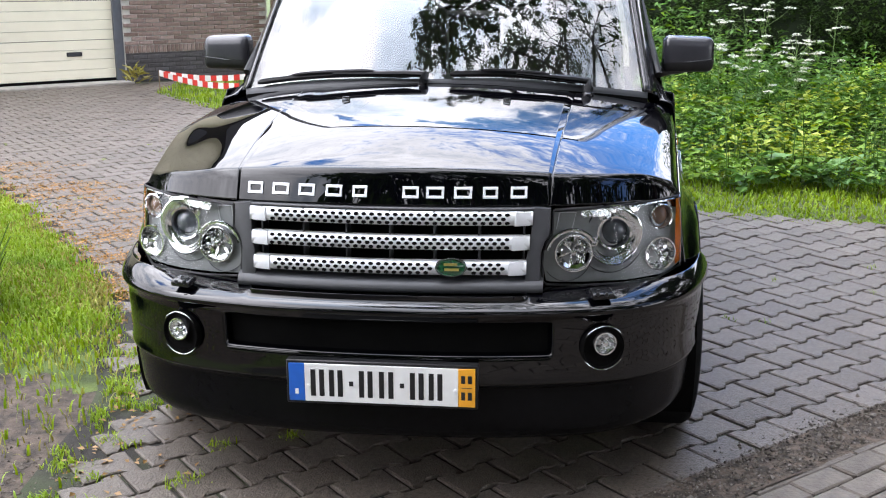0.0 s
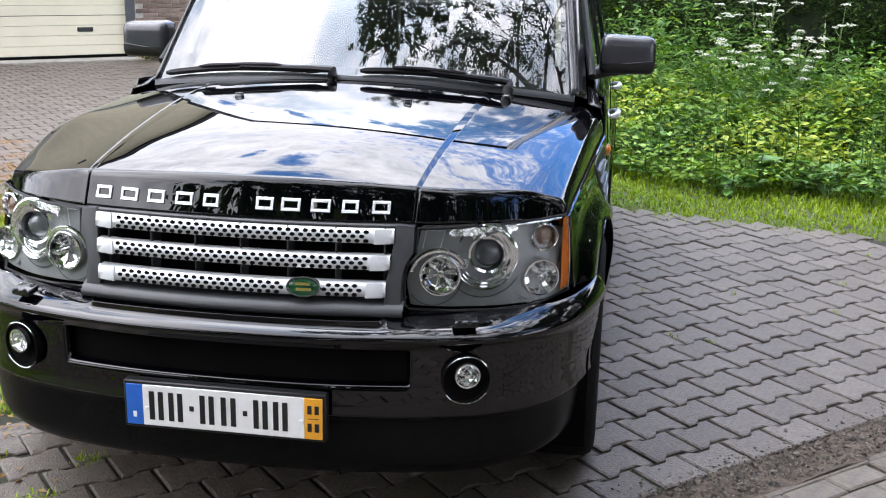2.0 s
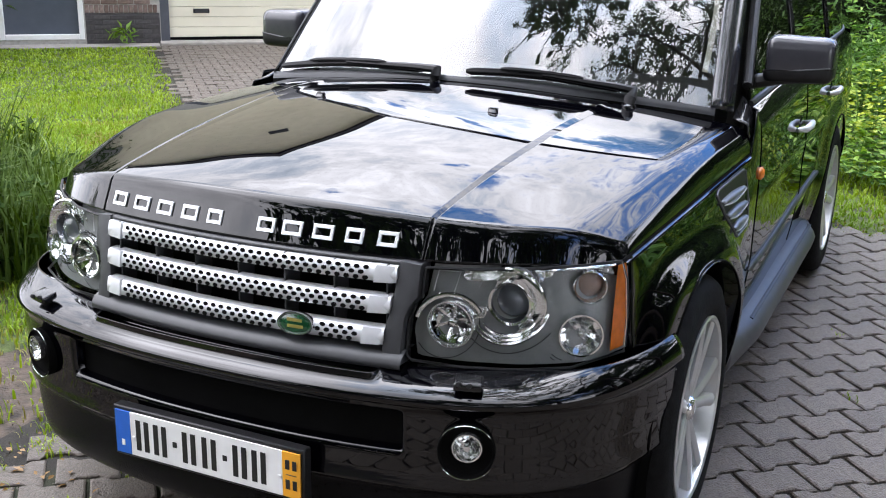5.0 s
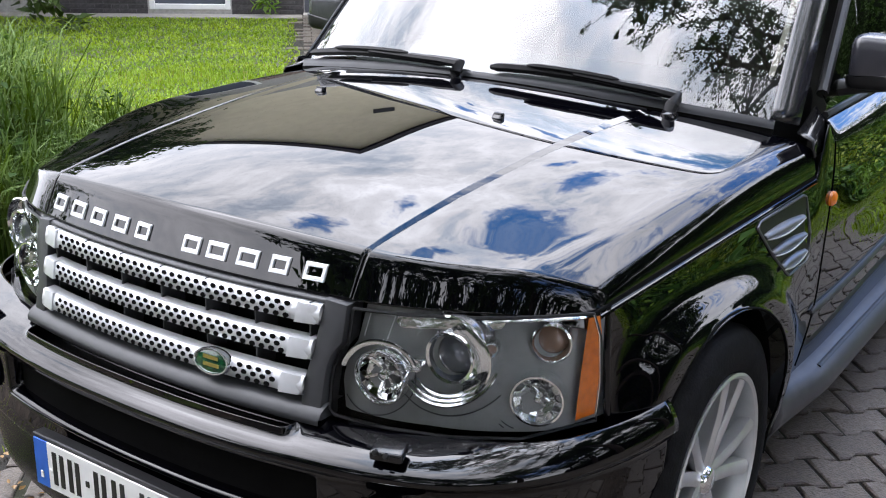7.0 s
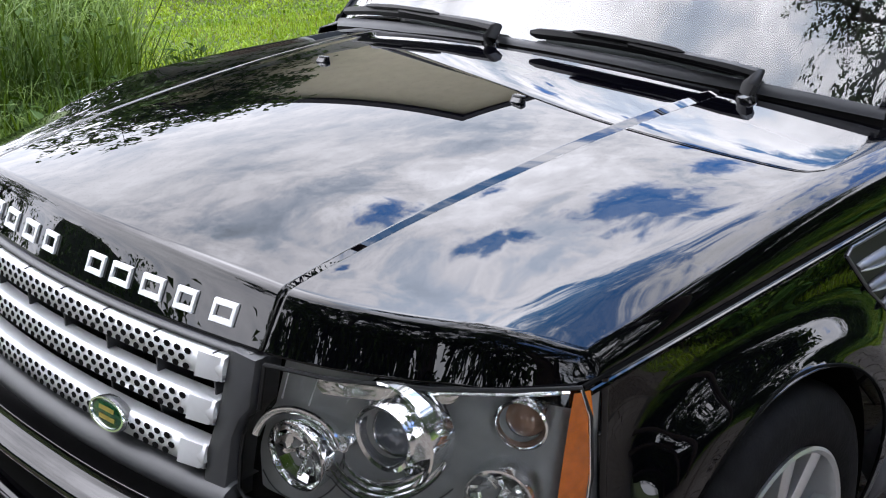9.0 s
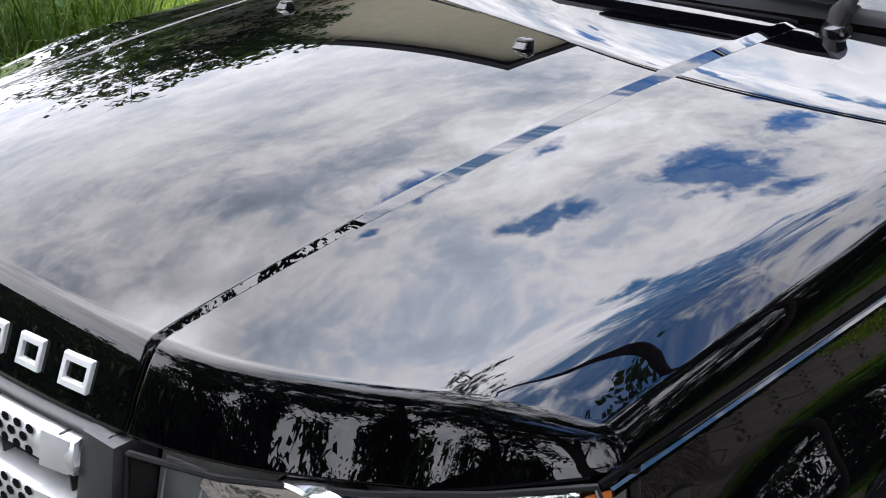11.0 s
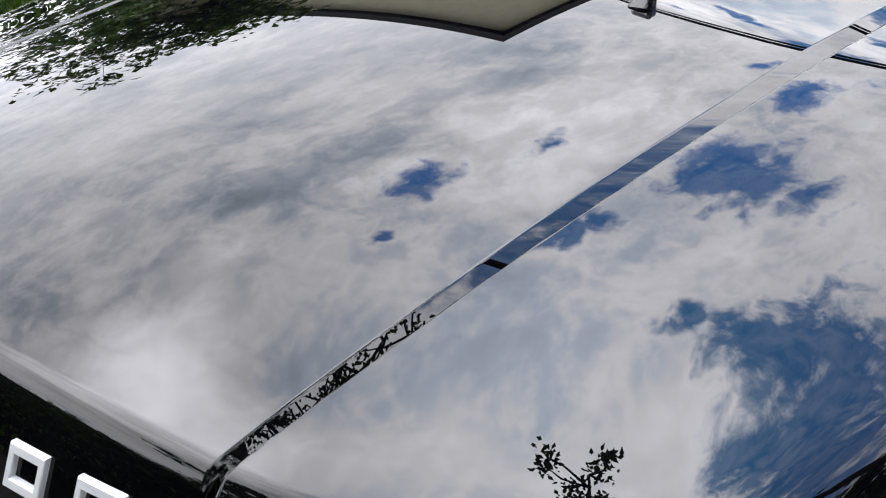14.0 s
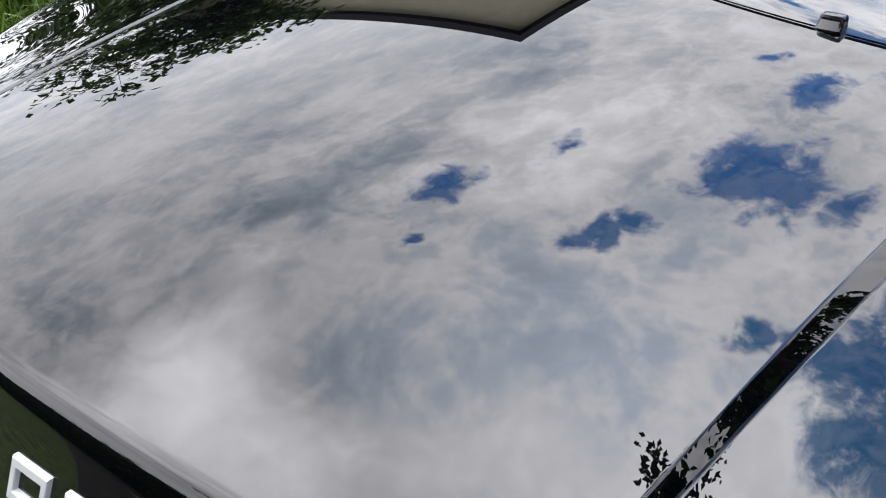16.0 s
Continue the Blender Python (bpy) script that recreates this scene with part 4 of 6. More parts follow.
# below the bumper's end the flank starts behind the arch
inside |= (Yg < .625) & (Zg < .640) | (Yg < .463 + (Zg - .69) * .10) & (Zg < .884)
keep = ~(inside[:-1, :-1] | inside[1:, :-1] | inside[1:, 1:] | inside[:-1, 1:])
for sx in (-1, 1):
    sheet("body_side", np.stack([Xg * sx, Y2, Zg], -1), PAINT, car, "gloss black flank with flared wheel arches", keep=keep, thick=.003)
    for wy in CAR_WHEELS:
        # arch lip and dark liner
        ws = np.linspace(-.25, math.pi + .25, 60) if wy > 2 else np.linspace(-.25, 2.45, 52)
        ring = []
        for w in ws:
            yy, zz = wy + ARCH_R * math.cos(w), ARCH_Z + ARCH_R * math.sin(w)
            zz = max(zz, .26)
            f = (zz - .32) / (float(belt_z(np.array(yy))) - .32)
            xx = float(body_point(np.array(yy), np.array(max(f, 0)))[0])
            ring.append((xx * sx, yy, zz))
        part("arch_lip", tube_bm(ring, .0035, 8), VOID, car)
        ws = np.linspace(-.5, math.pi + .5, 40)
        liner = np.stack([np.stack([np.full(40, xx * sx), wy + (ARCH_R + .012) * np.cos(ws), ARCH_Z + (ARCH_R + .012) * np.sin(ws)], -1) for xx in (.905, .60)], 1)
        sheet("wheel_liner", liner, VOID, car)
    # folded front edge of the wing beside the lamp
    fold = []
    for zz in np.linspace(.655, .884, 16):
        yy = .475 + (zz - .69) * .10
        f = (zz - .32) / (float(belt_z(np.array(yy))) - .32)
        fold.append(((float(body_point(np.array(yy), np.array(f))[0]) - .003) * sx, yy, zz))
    part("wing_fold", tube_bm(fold, .0075, 10), PAINT, car, "folded black edge of the wing")
    # shut lines of the doors
    for y0 in (1.575, 2.62):
        line = []
        for f in np.linspace(.1, 1, 24):
            yy = y0 + (.05 * f if y0 < 2 else .0)
            xx, zz = body_point(np.array(yy), np.array(f))
            line.append(((float(xx) + .0006) * sx, yy, float(zz)))
        part("door_gap", tube_bm(line, .0017, 6), VOID, car)
    # seam between bonnet and fender
    line = [(float(shut_x(y) + .0005) * sx, y, float(shut_z(y)) - .003) for y in np.linspace(.45, 1.50, 30)]
    part("bonnet_gap", tube_bm(line, .0042, 6), VOID, car)
    line = [(float(shut_x(y) + .0045) * sx, y, float(shut_z(y)) - .013) for y in np.linspace(.46, 1.49, 30)]
    part("wing_crease", tube_bm(line, .005, 8), PAINT, car, "bright edge of the wing")
    # side vent with silver slats
    vent = new("side_vent")
    vent.parent = car
    vent["label"] = "side vent with three silver slats"
    VO = [(1.138, .893), (1.155, .905), (1.408, .918), (1.424, .912), (1.452, .815), (1.444, .756), (1.428, .746), (1.305, .742), (1.285, .752), (1.212, .812)]

    def vent_at(a, b, out):
        f = (b - .32) / (float(belt_z(np.array(a))) - .32)
        return Vector(((float(body_point(np.array(a), np.array(f))[0]) + out) * sx, a, b))
    part("vent_back", prism_bm(VO, lambda a, b: vent_at(a, b, .0015), (-.02 * sx, 0, 0)), PLASTIC, vent)
    part("vent_frame", tube_bm([vent_at(a, b, .0015) for a, b in VO + VO[:1]], .0032, 8), VENT, vent, "thin grey vent frame")
    for a0, a1, b0 in ((1.166, 1.398, .862), (1.202, 1.408, .816), (1.248, 1.412, .772)):
        qs = np.linspace(0, 1, 12)
        edge = [vent_at(a0 + (a1 - a0) * q, b0 - .012 * math.sin(math.pi * q) + .004 * q, .011) for q in qs]
        root = [vent_at(a0 + (a1 - a0) * q, b0 + .006 + .012 * math.sin(math.pi * (.15 + .7 * q)), .0025) for q in qs]
        sheet("slat", np.array([[tuple(p), tuple(p.lerp(r_, .5) + Vector((.004 * sx, 0, 0))), tuple(r_)] for p, r_ in zip(edge, root)]), VENT, vent, "grey slat with a bright edge", thick=.002)
        part("slat_edge", tube_bm(edge, [.0008] + [.0022] * 10 + [.0008], 6), RIM, vent)
    part("side_repeater", lathe_bm([(0.0, .013), (.012, .011), (.020, .004), (.021, -.003)], vent_at(1.618, .868, .002), (sx, 0, 0), 24, 1.25), AMBER, car, "amber side repeater")
    # door handles
    for hy, hz in ((2.479, .885), (3.373, .910)):
        f = (hz - .32) / (float(belt_z(np.array(hy))) - .32)
        hx = float(body_point(np.array(hy), np.array(f))[0])
        part("handle_dish", lathe_bm([(0.0, .002), (.030, .003), (.036, .001)], (hx * sx, hy, hz), (sx, 0, 0), 24, 1.5), GLOSS, car)
        part("door_handle", tube_bm([((hx + .002) * sx, hy - .105, hz), ((hx + .030) * sx, hy - .08, hz + .003), ((hx + .036) * sx, hy, hz + .005), ((hx + .030) * sx, hy + .08, hz + .003), ((hx + .002) * sx, hy + .105, hz)], [.008, .013, .014, .013, .008], 10), SILVER, car, "silver door handle")
    # rubbing strip, running board
    strip_pts = []
    for yy in np.concatenate([[1.56], np.linspace(1.60, 3.12, 20)]):
        f = (.565 - .32) / (float(belt_z(np.array(yy))) - .32)
        strip_pts.append(((float(body_point(np.array(yy), np.array(f))[0]) + .004) * sx, yy, .565 + (yy - 1.56) * .012))
    part("rubbing_strip", tube_bm(strip_pts, [.003] + [.009] * 19 + [.006], 10, 1.3), TRIM, car, "grey rubbing strip along the doors")
    yb = np.linspace(1.36, 3.14, 30)
    taper = smoothstep(1.36, 1.75, yb) * (1 - smoothstep(3.0, 3.14, yb))
    sec = [(.84, .375), (.885, .372), (.915, .360), (.940, .343), (.950, .320), (.944, .292), (.920, .262), (.86, .25)]
    board = np.stack([np.stack([(.86 + (x - .86) * (.55 + .45 * taper)) * sx, yb, z + 0 * yb], -1) for x, z in sec], 1)
    sheet("running_board", board, BOARD, car, "grey side step", thick=.004)
    part("step_tread", tube_bm([(.915 * sx, y, .360) for y in np.linspace(1.7, 3.05, 12)], .012, 8, .4), PLASTIC, car)

# ---- glasshouse ----


def glass_pt(a, b):
    """A point of the windscreen: a across -1..1, b from base 0 to roof 1."""
    x0, y0, z0 = .790 * a, 1.295 + .172 * a ** 2, 1.136 - .060 * a ** 2
    x1, y1, z1 = .695 * a, 1.930 + .160 * a ** 2, 1.695 - .035 * a ** 2
    bow = .020 * np.sin(np.pi * b)
    return np.stack([x0 + (x1 - x0) * b, y0 + (y1 - y0) * b - bow * .6, z0 + (z1 - z0) * b + bow * .8], -1)


ga, gb = np.meshgrid(np.linspace(-1, 1, 61), np.linspace(0, 1, 31), indexing="ij")
screen = sheet("windscreen", glass_pt(ga, gb), GLASS, car, "raked windscreen that mirrors cloud and trees")
screen.visible_shadow = False
# dark band and cowl between bonnet and glass
ca = np.linspace(-1, 1, 61)
rear_e = bonnet_point(ca * .97, np.full(61, BONNET_D))
g0, g1 = glass_pt(ca, np.zeros(61)), glass_pt(ca, np.full(61, .006))
drop = np.clip(g0[:, 2] - rear_e[:, 2] - .001, .008, .016)
low_edge = g0 + np.stack([0 * ca, -.007 + 0 * ca, -drop], -1)
sheet("cowl", np.stack([rear_e + np.array((0, -.02, -.035)), rear_e + np.array((0, .004, -.016)), low_edge + np.array((0, 0, -.016)), low_edge], 1), VOID, car, "black cowl below the windscreen")
sheet("screen_trim", np.stack([low_edge, low_edge + np.array((0, .002, .004)), g1 + np.array((0, -.006, .003)), g1 + np.array((0, -.001, .002)), g1], 1), TRIM, car, "grey strip at the windscreen's foot")
# black seal along the top of the glass
s0, s1 = glass_pt(ca, np.full(61, .972)), glass_pt(ca, np.full(61, 1.012))
sheet("screen_seal", np.stack([s0 + np.array((0, -.001, .001)), (s0 + s1) / 2 + np.array((0, -.006, .006)), s1 + np.array((0, -.001, .004))], 1), VOID, car, "black seal over the windscreen")
for sx in (-1, 1):
    bs = np.linspace(0, 1, 24)
    inner_e = glass_pt(np.full(24, .985 * sx), bs)
    out = np.stack([np.interp(bs, [0, 1], [.830, .738]) * sx, np.interp(bs, [0, 1], [1.530, 2.120]), np.interp(bs, [0, 1], [1.064, 1.660])], -1)
    mid = (inner_e + out) / 2 + np.array((.003 * sx, -.005, .004))
    pillar = np.stack([inner_e + np.array((0, .004, -.002)), inner_e + np.array((.004 * sx, -.006, .008)), mid, out, out + np.array((-.01 * sx, .03, -.01))], 1)
    sheet("screen_pillar", pillar, SATIN, car, "satin black windscreen pillar", thick=.003)
    # light lining inside the pillar
    ins = inner_e * np.array((.965, 1, 1)) + np.array((0, .050, -.02)) - np.outer(.05 * np.maximum(0, .35 - bs), (sx, 0, 0))
    sheet("pillar_lining", np.stack([ins, ins + np.array((-.022 * sx, .02, 0))], 1)[4:], CREAM, car, "cream pillar lining")
    # side glass and its frame
    ys_s = np.linspace(1.66, 4.45, 40)
    lo = np.stack([np.interp(ys_s, [1.6, 4.2, 4.7], [.858, .846, .785]) * sx, ys_s, belt_z(ys_s) + .004], -1)
    top_z = np.interp(ys_s, [1.66, 2.35, 3.2, 4.45], [1.13, 1.665, 1.70, 1.64])
    hi = np.stack([np.interp(top_z, [1.1, 1.7], [.850, .715]) * sx, ys_s + .0, top_z], -1)
    sheet("side_window", np.stack([lo, lo * .5 + hi * .5 + np.array((.008 * sx, 0, 0)), hi][::sx], 1), SIDE_GLASS, car, "dark tinted side glass")
    part("window_sill", tube_bm([tuple(p) for p in lo[::3]], .010, 6), PLASTIC, car)
    part("window_head", tube_bm([tuple(p) for p in hi[::3]], .016, 8), PLASTIC, car)
    for yy in (2.62, 3.62):
        i = int(np.argmin(abs(ys_s - yy)))
        part("window_post", tube_bm([tuple(lo[i]), tuple(lo[i] * .5 + hi[i] * .5 + np.array((.010 * sx, 0, 0))), tuple(hi[i])], .022, 8, .5), GLOSS, car)
    # black corner piece between bonnet, pillar and door
    ft = np.linspace(0, 1, 10)
    low_f = np.stack([(.897 - .004 * ft) * sx, 1.47 + .15 * ft, 1.000 + .010 * ft], -1)
    mid_f = np.stack([(.886 - .016 * ft) * sx, 1.48 + .15 * ft, 1.040 + .028 * ft], -1)
    top_f = np.stack([(.838 - .004 * ft) * sx, 1.50 + .15 * ft, 1.052 + .048 * ft], -1)
    foot = np.stack([low_f, mid_f, top_f], 1)
    sheet("pillar_foot", foot, GLOSS, car, "black trim at the pillar's foot", thick=.004)

roof_a, roof_b = np.meshgrid(np.linspace(-1, 1, 41), np.linspace(0, 1, 31), indexing="ij")
rf = glass_pt(roof_a, np.ones_like(roof_a))
roof = np.stack([rf[..., 0] * (1 + .10 * np.sin(np.pi * np.clip(roof_b, 0, .5))), rf[..., 1] + (4.40 - rf[..., 1]) * roof_b, rf[..., 2] + .085 * np.sin(np.pi * (.12 + .75 * roof_b)) * (1 - .5 * roof_a ** 4) - .031], -1)
sheet("roof", roof, PAINT, car, "black roof", thick=.01)
tail = np.stack([np.stack([np.linspace(-.70, .70, 21) * k, np.full(21, y), np.full(21, z)], -1) for k, y, z in ((.98, 4.40, 1.68), (1.10, 4.56, 1.30), (1.19, 4.72, 1.08), (1.19, 4.76, .62), (1.12, 4.70, .34))], 1)
sheet("tailgate", tail, PAINT, car)
for sx in (-1, 1):
    quarter = np.array([[(.800 * sx, 4.44, 1.110), (.775 * sx, 4.44, 1.37), (.727 * sx, 4.44, 1.645)], [(.833 * sx, 4.72, 1.08), (.770 * sx, 4.56, 1.30), (.690 * sx, 4.40, 1.68)]], float)
    sheet("rear_pillar", quarter, PAINT, car, thick=.004)
rear_glass = np.array([[(x * .62, 4.452, 1.62), (x * .70, 4.572, 1.30), (x * .72, 4.640, 1.20)] for x in np.linspace(-1, 1, 9)])
sheet("rear_window", rear_glass + np.array((0, .012, .004)), SIDE_GLASS, car, "dark tinted rear window")
part("underbody", box_bm(-.66, .66, .42, 4.62, .25, .40, .02, 2), VOID, car)
part("engine_bay", box_bm(-.58, .58, .30, 1.40, .40, .86, .02, 2), VOID, car)

# ---- wipers ----
for pivot, a_piv, a_tip in (((.560, 1.335, 1.080), .715, .06), ((-.050, 1.268, 1.112), -.06, -.93)):
    wiper = new("wiper")
    wiper.parent = car
    wiper["label"] = "black windscreen wiper parked at the glass's foot"
    pv = Vector(pivot)
    part("pivot_cap", lathe_bm([(0.0, .020), (.016, .018), (.024, .006), (.026, -.03)], pv, (0, -.4, 1), 24), GLOSS, wiper)
    k1 = Vector(glass_pt(np.array(a_piv), np.array(.012))) + Vector((0, -.022, .018))
    k2 = Vector(glass_pt(np.array(a_piv + (a_tip - a_piv) * .10), np.array(.018))) + Vector((0, -.024, .018))
    mid_a = a_piv + (a_tip - a_piv) * .52
    k3 = Vector(glass_pt(np.array(mid_a), np.array(.030))) + Vector((0, -.024, .018))
    part("wiper_arm", tube_bm([pv + Vector((0, 0, .01)), pv * .4 + k1 * .6 + Vector((0, -.012, .0)), k1, k2, k3], [.018, .020, .020, .017, .010], 8, .7), RUBBER_SATIN, wiper, "black wiper arm")
    blade = [Vector(glass_pt(np.array(a_piv + (a_tip - a_piv) * q), np.array(.012 + .018 * math.sin(q * 2.6)))) + Vector((0, -.016, .012)) for q in np.linspace(.06, 1, 22)]
    part("wiper_blade", tube_bm(blade, [.005] + [.010] * 20 + [.005], 6, 1.3), RUBBER_SATIN, wiper, "rubber wiper blade")
    rail = [p + Vector((0, -.010, .014)) for p in blade[5:17]]
    part("wiper_rail", tube_bm(rail, [.003] + [.007] * 10 + [.003], 6), RUBBER_SATIN, wiper)

# ---- mirrors ----
for sx in (-1, 1):
    mirror = new("door_mirror")
    mirror.parent = car
    mirror["label"] = "satin black door mirror on a short arm"
    bm = box_bm(-.104, .104, -.060, .060, -.056, .078, .040, 5)
    for v in bm.verts:
        t = v.co.x / .104
        v.co.z *= 1 - .06 * t
        v.co.y += .018 * t + .25 * abs(v.co.z) * .2
    bmesh.ops.bisect_plane(bm, geom=bm.verts[:] + bm.edges[:] + bm.faces[:], plane_co=(0, 0, -.022), plane_no=(0.05, 0, -1), clear_outer=True)
    for v in bm.verts:
        v.co = Vector(((v.co.x + .972) * sx, v.co.y + 1.84, v.co.z + 1.196))
    part("mirror_cap", bm, MIRROR_CAP, mirror, "graphite upper shell")
    bm = box_bm(-.106, .106, -.062, .062, -.066, .060, .034, 4)
    for v in bm.verts:
        t = v.co.x / .104
        v.co.y += .018 * t
    bmesh.ops.bisect_plane(bm, geom=bm.verts[:] + bm.edges[:] + bm.faces[:], plane_co=(0, 0, -.024), plane_no=(-0.05, 0, 1), clear_outer=True)
    for v in bm.verts:
        v.co = Vector(((v.co.x + .970) * sx, v.co.y + 1.84, v.co.z + 1.196))
    part("mirror_base", bm, PLASTIC, mirror, "black lower shell")
    part("mirror_seam", tube_bm([(.872 * sx, 1.790, 1.170), (.97 * sx, 1.780, 1.172), (1.066 * sx, 1.800, 1.182)], .0035, 6), TRIM, mirror)
    part("mirror_arm", tube_bm([(.84 * sx, 1.80, 1.128), (.90 * sx, 1.82, 1.138), (.98 * sx, 1.84, 1.146)], [.030, .026, .022], 10, .8), PLASTIC, mirror)
    part("mirror_glass", box_bm(*sorted((.885 * sx, 1.055 * sx)), 1.898, 1.906, 1.145, 1.262, .003, 2), CHROME, mirror)

# ---- wheels ----


def wheel(sx, wy):
    w = new("wheel")
    w.parent = car
    w["label"] = "silver split-spoke alloy wheel with a low tyre"
    outer = .932 * sx
    c = Vector((outer, wy, WHEEL_Z))
    ax = (sx, 0, 0)
    R = WHEEL_Z
    tyre = lathe_bm([(.250, -.235), (.300, -.245), (.340, -.240), (R, -.215), (R + .001, -.12), (R, -.03), (.348, -.008), (.320, .002), (.285, .004), (.262, -.002), (.252, -.012)], c, ax, 72)
    part("tyre", tyre, RUBBER, w, "black rubber tyre")
    part("rim", lathe_bm([(.253, -.010), (.256, .000), (.250, .003), (.243, -.002), (.238, -.03), (.225, -.12), (.235, -.22)], c, ax, 72), RIM, w, "silver rim")
    part("brake_disc", lathe_bm([(0.0, -.115), (.165, -.115), (.168, -.125)], c, ax, 40), TRIM, w)
    part("wheel_back", lathe_bm([(0.0, -.18), (.24, -.18)], c, ax, 40), VOID, w)
    part("hub_cap", lathe_bm([(0.0, -.012), (.024, -.013), (.030, -.018), (.036, -.03), (.040, -.06)], c, ax, 32), CHROME, w)
    for k in range(5):
        for s in (-1, 1):
            base = 2 * math.pi * k / 5 + .35
            a0, a1 = base + s * .14, base + s * .235
            def pt(r, ang, depth):
                return Vector((outer + depth * sx, wy + r * math.sin(ang), WHEEL_Z + r * math.cos(ang)))
            bm = bmesh.new()
            rings = []
            for r, ang, half_w, dep in ((.030, base + s * .45, .016, -.026), (.085, a0 + s * .06, .017, -.020), (.160, a1 - s * .03, .016, -.012), (.244, a1, .019, -.006)):
                dw = half_w / r
                rings.append([bm.verts.new(pt(r, ang - dw, dep - .006)), bm.verts.new(pt(r, ang - dw * .5, dep)), bm.verts.new(pt(r, ang + dw * .5, dep)), bm.verts.new(pt(r, ang + dw, dep - .006)),
                              bm.verts.new(pt(r, ang + dw * .9, dep - .035)), bm.verts.new(pt(r, ang - dw * .9, dep - .035))])
            for p, q in zip(rings, rings[1:]):
                for i in range(6):
                    bm.faces.new((p[i], p[(i + 1) % 6], q[(i + 1) % 6], q[i]))
            part("spoke", bm, RIM, w)


for sx in (-1, 1):
    for wy in CAR_WHEELS:
        wheel(sx, wy)

# ---- cabin ----
part("dashboard", box_bm(-.72, .72, 1.62, 2.05, .86, 1.10, .05, 4), CABIN, car, "dark dashboard")
part("cabin_floor", box_bm(-.75, .75, 1.5, 4.5, .40, .46, .01, 1), CABIN, car)
part("bulkhead", box_bm(-.78, .78, 1.42, 1.50, .40, 1.04, .01, 1), VOID, car)
part("headlining", box_bm(-.60, .60, 2.25, 4.3, 1.635, 1.650, .005, 1), CREAM, car)
for sx in (-1, 1):
    seat = new("front_seat")
    seat.parent = car
    part("cushion", box_bm(.14 * sx if sx > 0 else -.62, .62 if sx > 0 else -.14, 2.35, 2.9, .62, .80, .06, 4), SEAT, seat)
    part("backrest", box_bm(.14 * sx if sx > 0 else -.62, .62 if sx > 0 else -.14, 2.82, 2.98, .74, 1.36, .06, 4), SEAT, seat)
    part("headrest", box_bm(.25 if sx > 0 else -.51, .51 if sx > 0 else -.25, 2.86, 2.96, 1.40, 1.58, .04, 4), SEAT, seat)
part("rear_bench", box_bm(-.65, .65, 3.55, 4.2, .60, 1.30, .08, 4), SEAT, car)
ring = [(.38 + .19 * math.cos(w), 2.13 - .07 * math.sin(w), 1.06 + .175 * math.sin(w)) for w in np.linspace(0, 2 * math.pi, 33)]
part("steering_wheel", tube_bm(ring, .016, 8), CABIN, car)


# ---- ground, drive, street ----
TURN = radians(42.0)
UX, VX = Vector((math.cos(TURN), math.sin(TURN), 0)), Vector((-math.sin(TURN), math.cos(TURN), 0))


def uv(u, v, z=0.0):
    """A point from the drive's own axes: u along the house front, v towards the house."""
    p = UX * u + VX * v
    return Vector((p.x, p.y, z))


rng = np.random.default_rng(7)


def fast_mesh(name, V, F, material, smooth=False):
    """A mesh from arrays of points and equal-sided faces."""
    me = bpy.data.meshes.new(name)
    k = F.shape[1]
    me.vertices.add(len(V))
    me.vertices.foreach_set("co", np.ascontiguousarray(V, np.float32).ravel())
    me.loops.add(F.size)
    me.loops.foreach_set("vertex_index", np.ascontiguousarray(F, np.int32).ravel())
    me.polygons.add(len(F))
    me.polygons.foreach_set("loop_start", np.arange(0, F.size, k, dtype=np.int32))
    me.polygons.foreach_set("use_smooth", np.full(len(F), smooth))
    me.update(calc_edges=True)
    me.validate()
    me.materials.append(material)
    return me


ground_bm = bmesh.new()
bmesh.ops.create_grid(ground_bm, x_segments=60, y_segments=60, size=150)
for v in ground_bm.verts:
    v.co.z = -0.016
ground = part("ground", ground_bm, TURF, None)
tagged(ground, "rough grass and bare soil round the drive", "ground", kind="structure")


def left_edge(v):
    return np.interp(v, [-0.5, 0.6, 0.75, 1.0, 1.24, 1.4, 2.2, 3.1, 3.83, 4.85, 8.0, 9.6, 13.4], [-0.88, -0.82, -0.75, -0.58, -0.40, -0.26, -0.02, 0.17, 0.21, 0.31, 0.33, 0.32, 0.28])


def right_edge(v):
    return np.interp(v, [-0.5, 1.29, 2.61, 9.9, 11.7, 12.5, 13.4], [5.75, 4.57, 3.75, 3.76, 3.90, 4.5, 5.1])


vs = np.linspace(-0.302, 13.30, 60)
bed = np.stack([np.stack([tuple(uv(left_edge(v) - .10, v, -.010)), tuple(uv(left_edge(v) * .5 + right_edge(v) * .5, v, -.010)), tuple(uv(right_edge(v) + .02, v, -.010))]) for v in vs])
drive = sheet("drive", bed, JOINT, None)
tagged(drive, "drive of interlocking grey concrete pavers with sandy joints", "drive", kind="structure")
soil_strip = sheet("soil_strip", np.stack([np.stack([tuple(uv(u, v, -.006 + .006 * math.sin(u * 9 + k))) for k, v in enumerate((-.298, -.345, -.39, -.44, -.482))]) for u in np.linspace(-3, 9, 90)]), SOIL, None)
tagged(soil_strip, "strip of dark gritty soil between drive and street", "soil", kind="structure")
street = sheet("street", np.stack([np.stack([tuple(uv(u, v, -.012)) for v in (-.47, -3.0, -7.5)]) for u in np.linspace(-40, 40, 40)]), JOINT, None)
tagged(street, "street of worn grey brick", "street", kind="structure")

